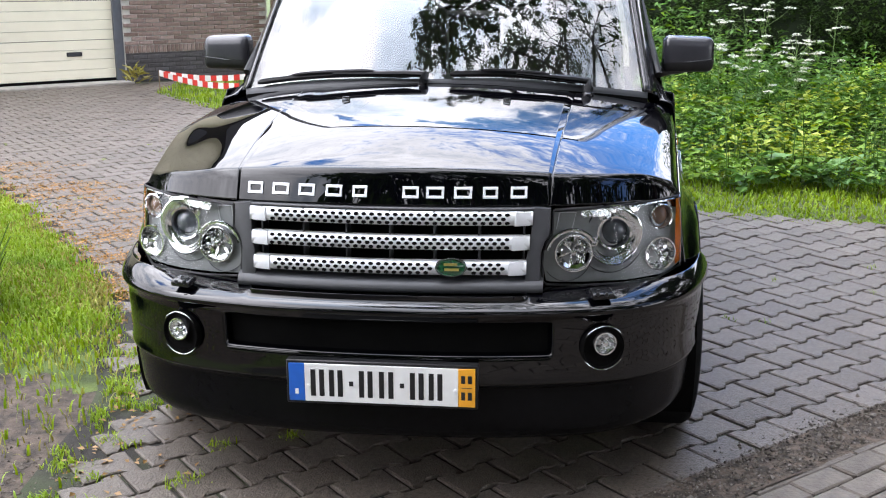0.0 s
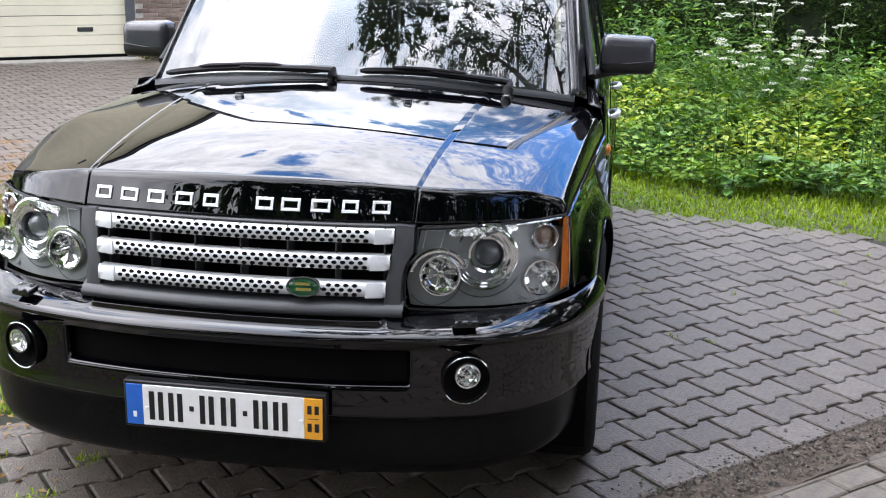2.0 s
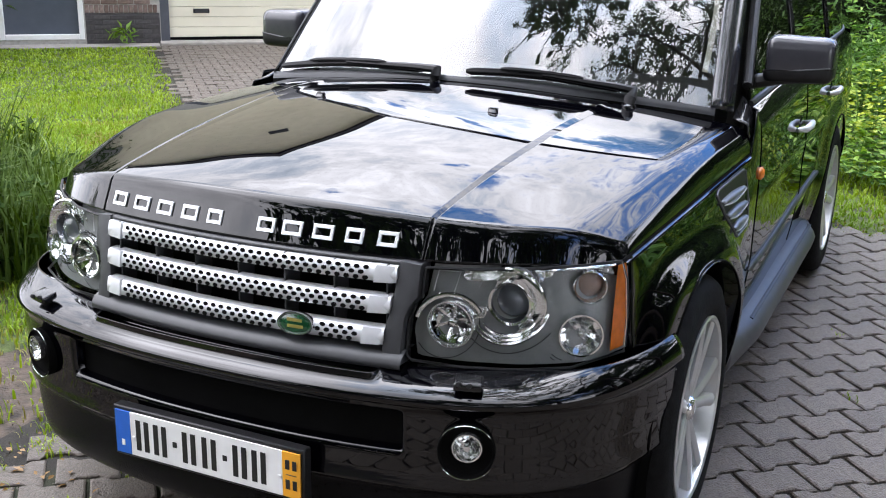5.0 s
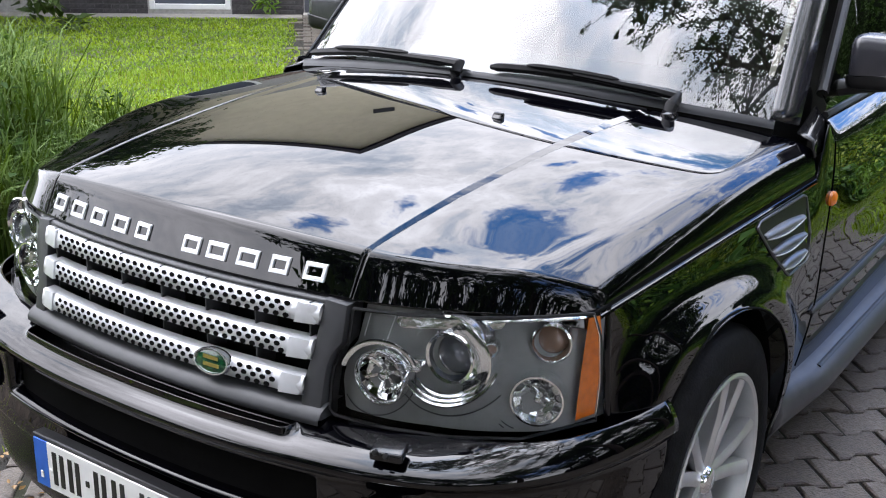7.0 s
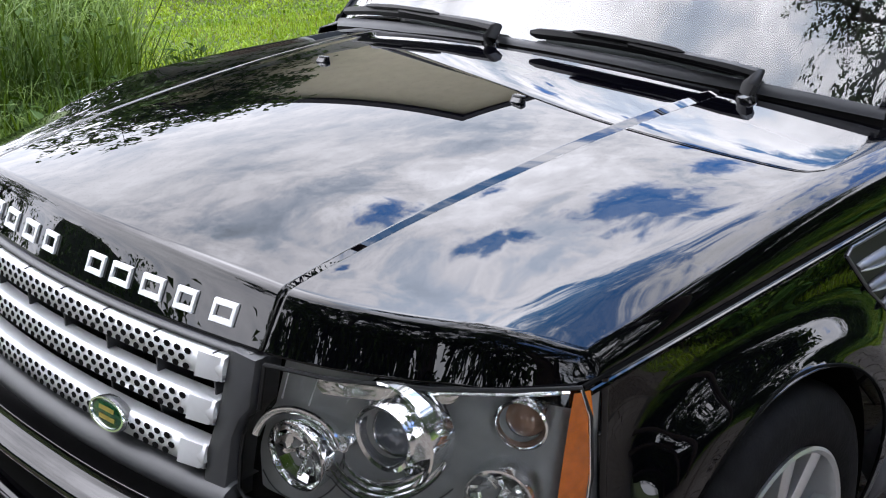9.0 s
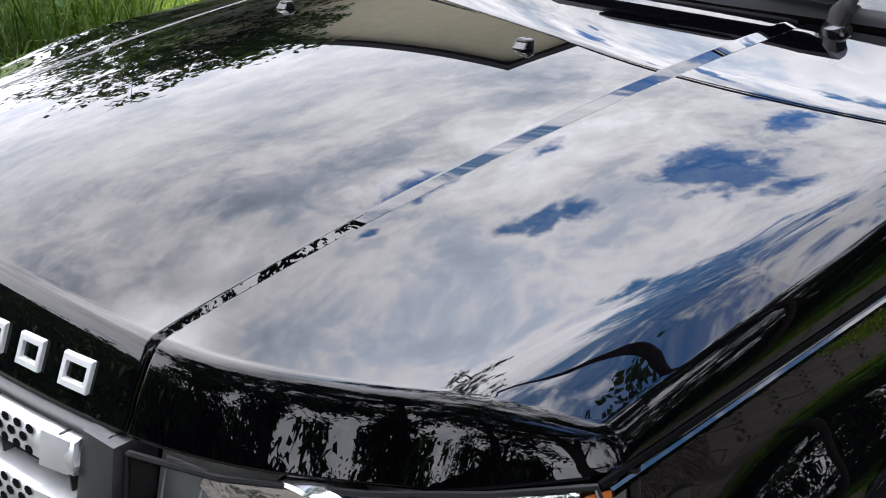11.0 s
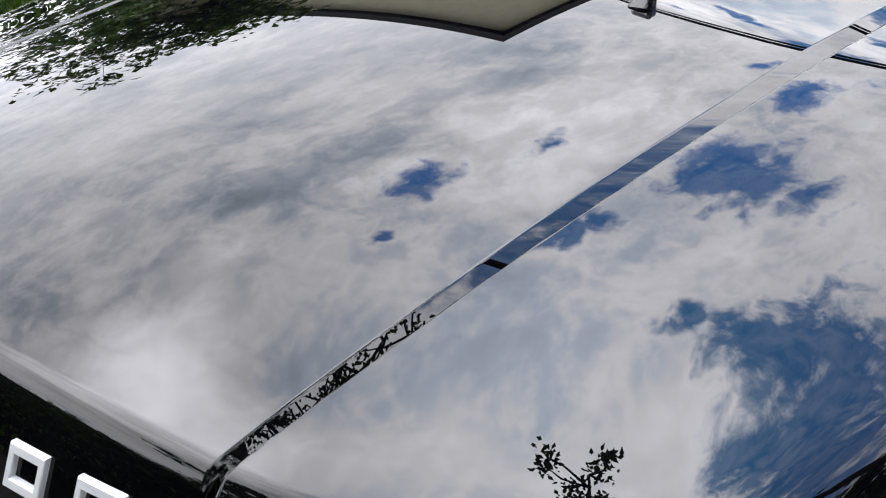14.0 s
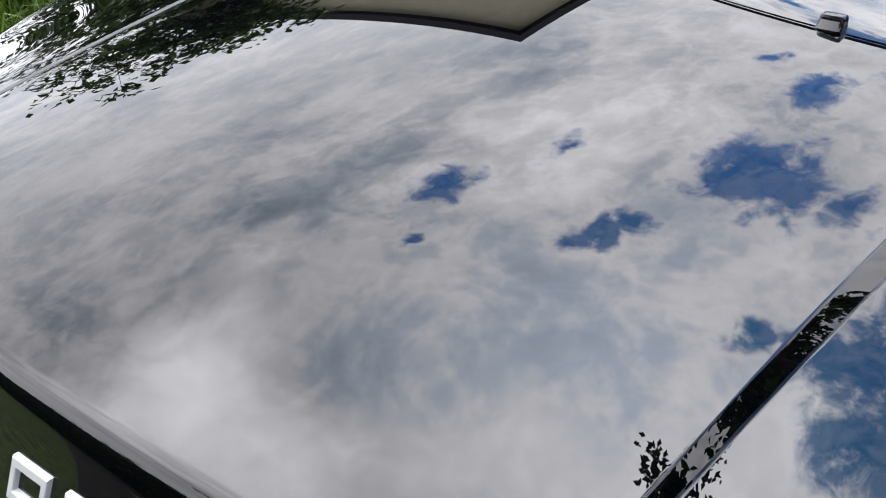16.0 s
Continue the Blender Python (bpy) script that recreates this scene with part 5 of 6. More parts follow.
# bare soil beside the drive's ragged edge
for cu, cv, ru, rv in ((-1.15, .75, .55, .65), (-1.9, .25, .7, .35), (-.70, 1.42, .42, .52)):
    ring = []
    for k in range(120):
        w = 2 * math.pi * k / 120
        f = 1 + .18 * math.sin(3 * w + cu * 5) + .10 * math.sin(7 * w + cv) + .09 * math.sin(17 * w + cu)
        ring.append(uv(cu + ru * f * math.cos(w), cv + rv * f * math.sin(w), -.0125 - .002 * cu))
    bm = bmesh.new()
    bm.faces.new([bm.verts.new(p) for p in ring])
    tagged(part("bare_soil", bm, SOIL, None), "bare trodden soil in the grass", "soil", kind="structure")

# ---- house ----
WALL_V, APEX_U, APEX_Z, HALF, EAVES = 13.35, 0.70, 7.9, 5.6, 3.2
house = thing("house", "house with beige gable, dark verge boards, brick base, cream garage door", "house")


def wall_box(name, u0, u1, v0, v1, z0, z1, material, parent, label="", bevel=0.0):
    bm = box_bm(u0, u1, v0, v1, z0, z1, bevel, 1)
    for v in bm.verts:
        v.co = uv(v.co.x, v.co.y, v.co.z)
    return part(name, bm, material, parent, label, smooth=False)


DOOR_U0, DOOR_U1, DOOR_TOP = 0.42, 4.00, 2.25
WIN_U0, WIN_U1, WIN_Z0, WIN_Z1 = -1.66, -0.58, 0.06, 1.75
for u0, u1, z0, z1 in ((APEX_U - HALF, WIN_U0, 0, 2.6), (WIN_U0, WIN_U1, WIN_Z1, 2.6), (WIN_U1, DOOR_U0, 0, 2.6), (DOOR_U0, DOOR_U1, DOOR_TOP, 2.6), (DOOR_U1, APEX_U + HALF, 0, 2.6), (WIN_U0, WIN_U1, -.05, WIN_Z0)):
    wall_box("brick_wall", u0, u1, WALL_V, WALL_V + .3, z0, z1, MORTAR, house, "wall of brown brick with pale joints")
bm = bmesh.new()
outline = [(APEX_U - HALF, 2.6), (APEX_U + HALF, 2.6), (APEX_U + HALF, EAVES), (APEX_U, APEX_Z), (APEX_U - HALF, EAVES)]
part("gable_wall", prism_bm(outline, lambda a, b: uv(a, WALL_V - .012, b), VX * .3), RENDER_WALL, house, "beige rendered gable", smooth=False)
wall_box("side_wall", APEX_U + HALF - .3, APEX_U + HALF, WALL_V + .3, WALL_V + 9, 0, EAVES, RENDER_WALL, house)
wall_box("side_wall", APEX_U - HALF, APEX_U - HALF + .3, WALL_V + .3, WALL_V + 9, 0, EAVES, RENDER_WALL, house)
wall_box("rear_wall", APEX_U - HALF, APEX_U + HALF, WALL_V + 9, WALL_V + 9.3, 0, EAVES, RENDER_WALL, house)
for s in (-1, 1):
    e0, e1 = (APEX_U + s * (HALF + .45), EAVES - .36), (APEX_U, APEX_Z + .06)
    quad = [e0, e1, (e1[0], e1[1] + .16), (e0[0], e0[1] + .16)]
    part("roof_slope", prism_bm(quad, lambda a, b: uv(a, WALL_V - .18, b), VX * 9.9), TILE, house, "dark tiled roof", smooth=False)
    quad = [(e0[0], e0[1] - .03), (e1[0], e1[1] - .03), (e1[0], e1[1] + .19), (e0[0], e0[1] + .19)]
    part("verge_board", prism_bm(quad, lambda a, b: uv(a, WALL_V - .23, b), VX * .045), FASCIA, house, "dark verge board", smooth=False)
    quad = [(e0[0], e0[1] - .02), (e1[0], e1[1] - .02), (e1[0], e1[1]), (e0[0], e0[1])]
    part("soffit", prism_bm(quad, lambda a, b: uv(a, WALL_V - .18, b), VX * .16), FASCIA, house, smooth=False)
wall_box("gable_vent", .95, 1.35, WALL_V - .05, WALL_V - .013, 5.45, 5.75, FASCIA, house, "small dark vent in the gable", bevel=.01)
# garage door
door = new("garage_door")
door.parent = house
door["label"] = "cream ribbed sectional garage door with a black pull"
z = .07
k = 0
while z < DOOR_TOP - .02:
    top = min(z + .138, DOOR_TOP)
    wall_box("door_panel", DOOR_U0 + .10, DOOR_U1 - .10, WALL_V + .09, WALL_V + .14, z, top - (.008 if k % 4 == 3 else .004), DOOR_CREAM, door, bevel=.004)
    z, k = top, k + 1
wall_box("door_backing", DOOR_U0, DOOR_U1, WALL_V + .15, WALL_V + .2, 0, DOOR_TOP, VOID, door)
wall_box("door_seal", DOOR_U0 + .10, DOOR_U1 - .10, WALL_V + .085, WALL_V + .145, .03, .068, VOID, door)
for u0 in (DOOR_U0, DOOR_U1 - .12):
    wall_box("door_frame", u0, u0 + .12, WALL_V + .02, WALL_V + .13, 0, DOOR_TOP, FRAME_GREY, door, "grey door frame")
wall_box("door_lintel", DOOR_U0, DOOR_U1, WALL_V + .02, WALL_V + .13, DOOR_TOP - .1, DOOR_TOP + .001, FRAME_GREY, door)
for uc in (3.30, .98):
    wall_box("door_pull", uc - .11, uc + .11, WALL_V + .078, WALL_V + .092, .395, .455, PLASTIC, door, "black recessed pull", bevel=.006)
    wall_box("pull_slot", uc - .09, uc + .09, WALL_V + .074, WALL_V + .0775, .405, .445, TRIM, door)
wall_box("door_sill", DOOR_U0 - .02, DOOR_U1 + .02, WALL_V - .28, WALL_V + .10, -.04, .028, CONCRETE, house, "concrete garage sill", bevel=.008)
# window beside the garage
window = new("window")
window.parent = house
window["label"] = "low window with a white frame and a grey pane"
wall_box("window_pane", WIN_U0 + .05, WIN_U1 - .05, WALL_V + .07, WALL_V + .09, WIN_Z0 + .05, WIN_Z1 - .05, BLIND, window, "dark grey pane")
for u0, u1, z0, z1 in ((WIN_U0, WIN_U0 + .07, WIN_Z0, WIN_Z1), (WIN_U1 - .07, WIN_U1, WIN_Z0, WIN_Z1), (WIN_U0 + .07, WIN_U1 - .07, WIN_Z0, WIN_Z0 + .07), (WIN_U0 + .07, WIN_U1 - .07, WIN_Z1 - .07, WIN_Z1)):
    wall_box("window_frame", u0, u1, WALL_V - .012, WALL_V + .10, z0, z1, FRAME_WHITE, window, "white frame", bevel=.006)
path = wall_box("house_path", APEX_U - HALF, DOOR_U0 - .03, WALL_V - .42, WALL_V - .02, -.05, .004, CONCRETE, None, bevel=.006)
tagged(path, "narrow concrete strip along the house", "path", kind="structure")
# fence and post beside the house
fence = thing("wooden_fence", "weathered brown board fence beside the house", "fence")
for k in range(16):
    u0 = APEX_U + HALF + .06 + k * .155
    wall_box("board", u0, u0 + .145, WALL_V - .30 - .01 * (k % 2), WALL_V - .27, .04, 1.85 + .02 * math.sin(k * 3.1), WOOD, fence, bevel=.004)
for k in range(2):
    wall_box("rail", APEX_U + HALF, APEX_U + HALF + 2.5, WALL_V - .265, WALL_V - .22, .4 + k, .48 + k, WOOD, fence, bevel=.003)
for u0 in (APEX_U + HALF + .0, APEX_U + HALF + 2.4):
    wall_box("post", u0, u0 + .09, WALL_V - .22, WALL_V - .13, -.1, 1.9, WOOD, fence, bevel=.006)

# barrier tape on short stakes over the small grass corner
tape = thing("barrier_tape", "sagging red and white barrier tape on thin stakes", "tape")
stakes = [uv(3.88, 11.73), uv(4.10, 9.70), uv(4.80, 10.85)]
for p in stakes:
    part("stake", tube_bm([p + Vector((0, 0, -.05)), p + Vector((0, 0, .29))], .008, 6), WOOD, tape)
for pa, pb in ((stakes[0], stakes[1]), (stakes[0], stakes[2])):
    n = 16
    for k in range(n):
        q0, q1 = k / n, (k + 1) / n
        bm = bmesh.new()
        sag = lambda q: .215 - .05 * math.sin(math.pi * q) - .03 * q
        vsq = [bm.verts.new(pa.lerp(pb, q) + Vector((0, 0, sag(q) + h))) for q, h in ((q0, 0), (q1, 0), (q1, .075), (q0, .075))]
        bm.faces.new(vsq)
        part("tape_band", bm, TAPE_RED if k % 2 else TAPE_WHITE, tape, smooth=False)

# ---- plants ----


def leaf_cloud(name, C, L, W, material, pitch=(-.3, .9), parent=None, label="", category="", kind="", fold=.12, azimuth=None):
    """Many leaves: base points C, lengths L, width share W; each two folded triangles."""
    n = len(C)
    az = rng.uniform(0, 2 * math.pi, n) if azimuth is None else azimuth
    el = rng.uniform(pitch[0], pitch[1], n)
    d = np.stack([np.cos(az) * np.cos(el), np.sin(az) * np.cos(el), np.sin(el)], -1)
    tilt = rng.uniform(-.6, .6, n)
    s = np.stack([-np.sin(az), np.cos(az), tilt], -1)
    s -= d * (s * d).sum(1)[:, None]
    s /= np.linalg.norm(s, axis=1)[:, None]
    nrm = np.cross(d, s)
    L = np.asarray(L)[:, None]
    w = L * (W if np.ndim(W) == 0 else np.asarray(W)[:, None])
    V = np.stack([C, C + d * L * .42 + s * w * .5 + nrm * L * fold, C + d * L, C + d * L * .42 - s * w * .5 + nrm * L * fold], 1).reshape(-1, 3)
    b = np.arange(n)[:, None] * 4
    F = np.concatenate([b + (0, 1, 2), b + (0, 2, 3)], 1).reshape(-1, 3)
    ob = put(name, fast_mesh(name, V, F, material), parent, label if parent is not None else "")
    if parent is None:
        tagged(ob, label, category, kind=kind)
    return ob


def blades(name, C, H, material, width=.004, lean=.45, parent=None, label="", category="", kind="stuff"):
    """Many grass blades: foot points C, heights H; each bends over in three pieces."""
    n = len(C)
    az = rng.uniform(0, 2 * math.pi, n)
    d = np.stack([np.cos(az), np.sin(az), np.zeros(n)], -1)
    s = np.stack([-np.sin(az), np.cos(az), np.zeros(n)], -1)
    H = np.asarray(H)[:, None]
    k = rng.uniform(.15, 1, n)[:, None] * lean
    w = np.asarray(width * rng.uniform(.7, 1.4, n))[:, None]
    up = np.array((0, 0, 1.0))
    p1 = C + up * H * .5 + d * H * k * .22
    p2 = C + up * H * .82 + d * H * k * .62
    p3 = C + up * H * (1 - .25 * k) + d * H * k * 1.15
    V = np.stack([C - s * w, C + s * w, p1 + s * w * .9, p1 - s * w * .9, p2 + s * w * .6, p2 - s * w * .6, p3], 1).reshape(-1, 3)
    b = np.arange(n)[:, None] * 7
    F = np.concatenate([b + f for f in ((0, 1, 2), (0, 2, 3), (3, 2, 4), (3, 4, 5), (5, 4, 6))], 1).reshape(-1, 3)
    ob = put(name, fast_mesh(name, V, F, material), parent, label if parent is not None else "")
    if parent is None:
        tagged(ob, label, category, kind=kind)
    return ob


def to_uv(P):
    return P[:, 0] * UX.x + P[:, 1] * UX.y, P[:, 0] * VX.x + P[:, 1] * VX.y


def patchy(P, scale, seed=0.0):
    """Uneven growth from 0 to 1 over the ground."""
    x, y = P[:, 0] * scale + seed, P[:, 1] * scale - seed
    return .5 + .25 * np.sin(1.7 * x + 2.1 * np.sin(.9 * y)) + .25 * np.sin(2.3 * y + 1.6 * np.sin(1.3 * x + 1))


def scatter(n, x0, x1, y0, y1, z=-.014):
    return np.stack([rng.uniform(x0, x1, n), rng.uniform(y0, y1, n), np.full(n, z)], -1)


def verge_y(x):
    """Front edge of the grass beyond the drive."""
    return np.interp(x, [-1, .6, .94, 1.38, 2.46, 4, 7, 14], [6.6, 4.75, 4.45, 4.20, 4.06, 3.75, 3.1, 1.6])


# lawn beside the drive, short and patchy, thin near the street
P = scatter(95000, -6.5, -.6, -.9, 6.5)
u, v = to_uv(P)
near = np.hypot(P[:, 0] + 1.2, P[:, 1] - 1.0)
soil_zone = np.minimum(np.hypot((u + 1.15) / .62, (v - .75) / .72), np.minimum(np.hypot((u + 1.9) / .75, (v - .25) / .42), np.hypot((u + .66) / .42, (v - 1.42) / .58)))
grow = patchy(P, 2.2) + .35 * smoothstep(.8, 1.6, soil_zone) - .85 * (1 - smoothstep(.70, 1.25, soil_zone))
ok = (u < left_edge(v) - .02 + .10 * rng.random(len(P))) & (v > -.27) & (rng.random(len(P)) < np.clip(grow + .15, .13, 1)) & (rng.random(len(P)) < np.where(near < 3.2, 1, .55))
P = P[ok]
dry = rng.random(len(P)) < .16 + .42 * (1 - smoothstep(.9, 1.9, soil_zone[ok]))
hgt = rng.uniform(.018, .060, len(P)) * (.55 + .75 * patchy(P, 1.1, 3))
blades("lawn_grass", P[~dry], hgt[~dry], GRASS, .0035, .6, label="short patchy lawn grass beside the drive", category="grass")
blades("dry_grass", P[dry], hgt[dry] * .8, GRASS_DRY, .003, .8, label="dry yellowed grass at the lawn's edge", category="grass")
# thick turf over the drive's edge, and leaf litter on the pavers beside it
v0 = rng.uniform(1.2, 7.0, 38000)
v0 = v0[rng.random(len(v0)) < smoothstep(1.6, 3.0, v0) ** 1.5 + .03]
u0 = left_edge(v0) + .03 * np.sin(v0 * 5.3) + .03 * np.sin(v0 * 13.7 + 1) + .02 * np.sin(v0 * 31) - .02 + rng.exponential(.04, len(v0)) - np.abs(rng.normal(0, .48, len(v0)))
P = np.stack([u0 * UX.x + v0 * VX.x, u0 * UX.y + v0 * VX.y, np.full(len(v0), -.012)], -1)
dry = rng.random(len(P)) < .18 + .40 * (patchy(P, 2.9, 6) > .58) + .35 * (u0 > left_edge(v0) - .06)
blades("edge_turf", P[~dry], rng.uniform(.02, .055, (~dry).sum()), GRASS, .0045, .8, label="thick turf along the drive's edge", category="grass")
blades("edge_dry_turf", P[dry], rng.uniform(.015, .045, dry.sum()), GRASS_DRY, .004, .9, label="yellowed turf along the drive's edge", category="grass")
v0 = rng.uniform(.6, 7.5, 900)
u0 = left_edge(v0) + np.abs(rng.normal(.02, .22, len(v0)))
P = np.stack([u0 * UX.x + v0 * VX.x, u0 * UX.y + v0 * VX.y, np.full(len(v0), .003)], -1)
leaf_cloud("leaf_litter", P, rng.uniform(.012, .034, len(P)), .6, LITTER, (-.02, .25), label="brown leaf litter on the pavers' edge", category="litter", kind="stuff")
# drifts of fallen orange-brown catkins on the pavers
P = []
for _ in range(150):
    v0 = rng.uniform(2.6, 7.0)
    c = uv(left_edge(v0) + abs(rng.normal(.04, .42)), v0)
    m = rng.integers(12, 70)
    P.append(np.stack([c.x + rng.normal(0, .075, m), c.y + rng.normal(0, .055, m), np.full(m, .0035)], -1))
P = np.concatenate(P)
leaf_cloud("fallen_catkins", P, rng.uniform(.010, .024, len(P)), .55, CATKIN, (-.02, .2), label="orange-brown fallen catkins drifted on the pavers", category="litter", kind="stuff")
# far lawn before the house
P = scatter(105000, -17, -2.0, 3.0, 12.5)
u, v = to_uv(P)
ok = (u < left_edge(v) + .01 + .03 * np.sin(v * 4.1)) & (u > -9) & (v > 5.5) & (v < WALL_V - .44)
P = P[ok]
blades("far_lawn_grass", P, rng.uniform(.018, .036, len(P)), GRASS, .0075, 1.3, label="bright mown lawn before the house", category="grass")
# small grass corner under the tape
P = scatter(16000, -6.5, -1.5, 8.5, 14.5)
u, v = to_uv(P)
P = P[(u > right_edge(v) - .12) & (v < WALL_V - .3) & (u < 8)]
blades("corner_grass", P, rng.uniform(.03, .07, len(P)), GRASS, .006, .6, label="grass corner beside the house wall", category="grass")
# tufts in the paver joints near the ragged edge
P = []
for _ in range(95):
    v0 = rng.uniform(-.3, 2.4)
    c = uv(left_edge(v0) + abs(rng.normal(0, .30)) - .05, v0)
    m = rng.integers(20, 60)
    P.append(np.stack([c.x + rng.normal(0, .022, m), c.y + rng.normal(0, .022, m), np.full(m, -.012)], -1))
for _ in range(60):
    v0 = rng.uniform(-.3, 9)
    c = uv(rng.uniform(left_edge(v0), right_edge(v0)), round(v0 / .14) * .14)
    m = rng.integers(6, 16)
    P.append(np.stack([c.x + rng.normal(0, .015, m), c.y + rng.normal(0, .015, m), np.full(m, -.012)], -1))
P = np.concatenate(P)
blades("joint_grass", P, rng.uniform(.010, .038, len(P)), GRASS, .0022, .9, label="small grass tufts in the paver joints", category="grass")

# verge grass in front of the weeds
P = scatter(70000, .2, 9, 2.4, 7.5)
dist = P[:, 1] - verge_y(P[:, 0])
ok = (dist > -.06 * rng.random(len(P))) & (dist < 2.2) & (rng.random(len(P)) < np.where(P[:, 0] < 4.5, 1, .4))
P, dist = P[ok], dist[ok]
hgt = rng.uniform(.015, .042, len(P)) * (.6 + .9 * smoothstep(0, .9, dist)) * (.7 + .6 * patchy(P, 1.5))
dry = rng.random(len(P)) < .30 * (1 - smoothstep(.0, .25, dist)) + .07
blades("verge_grass", P[~dry], hgt[~dry], GRASS, .0055, .9, label="fresh grass verge along the drive", category="grass")
blades("verge_dry_grass", P[dry], hgt[dry] * .9, GRASS_DRY, .004, .8, label="dry grass along the drive's edge", category="grass")

# bank of weeds: low broad leaves in front, lime tops, tall dark nettles behind
n = 100000
P = scatter(n, .1, 8.5, 3.2, 10.5, 0)
dist = P[:, 1] - verge_y(P[:, 0])
ok = (dist > .80 + .25 * patchy(P, 2.7, 5)) & (dist < 3.6) & (rng.random(n) < np.where(P[:, 0] < 5, 1, .35))
P, dist = P[ok], dist[ok]
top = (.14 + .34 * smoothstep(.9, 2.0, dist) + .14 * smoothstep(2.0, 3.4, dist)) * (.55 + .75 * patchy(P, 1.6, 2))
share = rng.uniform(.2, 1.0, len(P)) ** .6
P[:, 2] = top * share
# leaf colour follows height: darker low in the bank, lime towards the tops
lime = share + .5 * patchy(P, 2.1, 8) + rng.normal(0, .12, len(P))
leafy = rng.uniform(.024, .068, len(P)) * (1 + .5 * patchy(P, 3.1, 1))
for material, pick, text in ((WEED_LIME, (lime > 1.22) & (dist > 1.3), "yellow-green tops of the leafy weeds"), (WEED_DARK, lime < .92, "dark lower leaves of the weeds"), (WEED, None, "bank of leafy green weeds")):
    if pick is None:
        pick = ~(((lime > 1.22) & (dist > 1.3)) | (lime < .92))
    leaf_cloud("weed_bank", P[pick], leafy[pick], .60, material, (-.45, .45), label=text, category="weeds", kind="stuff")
P2 = P[rng.random(len(P)) < .02] * (1, 1, .2)
blades("weed_stems", P2, rng.uniform(.25, .62, len(P2)), REED, .004, .35, label="thin stems and grass among the weeds", category="weeds")
# upright nettles before the hedge
P = scatter(2600, .1, 8.5, 4.5, 11.0, 0)
dist = P[:, 1] - verge_y(P[:, 0])
P = P[(dist > 2.3) & (dist < 5.0)]
tall = rng.uniform(.55, 1.15, len(P)) * (.6 + .6 * patchy(P, 1.2, 4))
blades("nettle_stems", P, tall, REED, .003, .35, label="upright nettle stems before the hedge", category="weeds")
m = 22
q = np.repeat(rng.random((len(P), m)) ** .7, 1)
C = np.repeat(P, m, 0) + np.stack([rng.normal(0, .02, len(q)), rng.normal(0, .02, len(q)), q * np.repeat(tall, m)], -1)
pick = rng.random(len(C)) < .78
leaf_cloud("nettle_leaves", C[pick], rng.uniform(.05, .12, pick.sum()), .36, WEED_DARK, (-.7, .35), label="dark nettle leaves before the hedge", category="weeds", kind="stuff")
leaf_cloud("nettle_leaves", C[~pick], rng.uniform(.05, .11, (~pick).sum()), .34, WEED, (-.6, .5), label="green nettle leaves before the hedge", category="weeds", kind="stuff")

# broad dock plants at the foot of the bank
for k, (x, y, r) in enumerate(((3.15, 5.35, 1.0), (3.45, 5.25, 1.2), (1.95, 5.55, .8), (1.55, 5.75, .75), (2.35, 5.60, .8), (3.9, 5.0, 1.0), (2.75, 5.75, .7), (1.25, 6.1, .8), (4.4, 4.9, .9), (1.75, 5.35, .55), (5.0, 4.7, 1.0))):
    dock = thing("dock_plant", "broad-leaved dock plant at the foot of the weeds", "plant", "dock plants", (x, y - .22, -.01))
    for _ in range(15):
        C = np.array([[rng.normal(0, .05) * r, rng.normal(0, .05) * r, rng.uniform(.05, .30) * r]])
        leaf_cloud("leaf", C, [rng.uniform(.16, .30) * r], .62, DOCK, (-.45, .45), dock, fold=.07)
    part("stalk", tube_bm([(0, 0, -.02), (.01, .01, .15 * r), (.02, 0, .36 * r)], [.008, .006, .003], 6), STALK, dock)

# cow parsley: branching stalks with white umbels
for k in range(26):
    x = rng.uniform(2.0, 6.2) if k > 6 else rng.uniform(1.0, 2.6)
    y = float(verge_y(x)) + rng.uniform(2.2, 4.4)
    tall = rng.uniform(.75, 1.25)
    plant = thing("cow_parsley", "tall cow parsley with flat white flower heads", "plant", "cow parsley", (x, y, -.02))
    leanx, leany = rng.normal(0, .10), rng.normal(0, .08)
    top = Vector((leanx, leany, tall))
    part("stalk", tube_bm([(0, 0, 0), (leanx * .4, leany * .4, tall * .5), top], [.006, .005, .003], 6), STALK, plant)
    heads = []
    for b in range(int(rng.integers(5, 10))):
        q = rng.uniform(.50, .98)
        base = Vector((leanx * q, leany * q, tall * q))
        w = rng.uniform(0, 6.28)
        tip = base + Vector((math.cos(w), math.sin(w), 0)) * rng.uniform(.06, .22) + Vector((0, 0, rng.uniform(.06, .20)))
        part("branch", tube_bm([base, base.lerp(tip, .6) + Vector((0, 0, -.012)), tip], .0022, 5), STALK, plant)
        heads.append(tip)
    for h in heads + [top]:
        m = 46
        rr = rng.uniform(.028, .05) * np.sqrt(rng.random(m))
        ww = rng.uniform(0, 6.28, m)
        C = np.stack([h.x + rr * np.cos(ww), h.y + rr * np.sin(ww), h.z + .010 - rr ** 2 * 5 + rng.normal(0, .004, m)], -1)
        leaf_cloud("umbel", C, rng.uniform(.011, .020, m), .9, UMBEL, (-.2, .4), plant, "white flower head")
    m = 40
    q = rng.uniform(.05, .55, m)[:, None]
    C = np.array(top)[None] * q
    leaf_cloud("leaves", C, rng.uniform(.07, .16, m), .45, WEED, (-.2, .6), plant)["kind"] = "stuff"

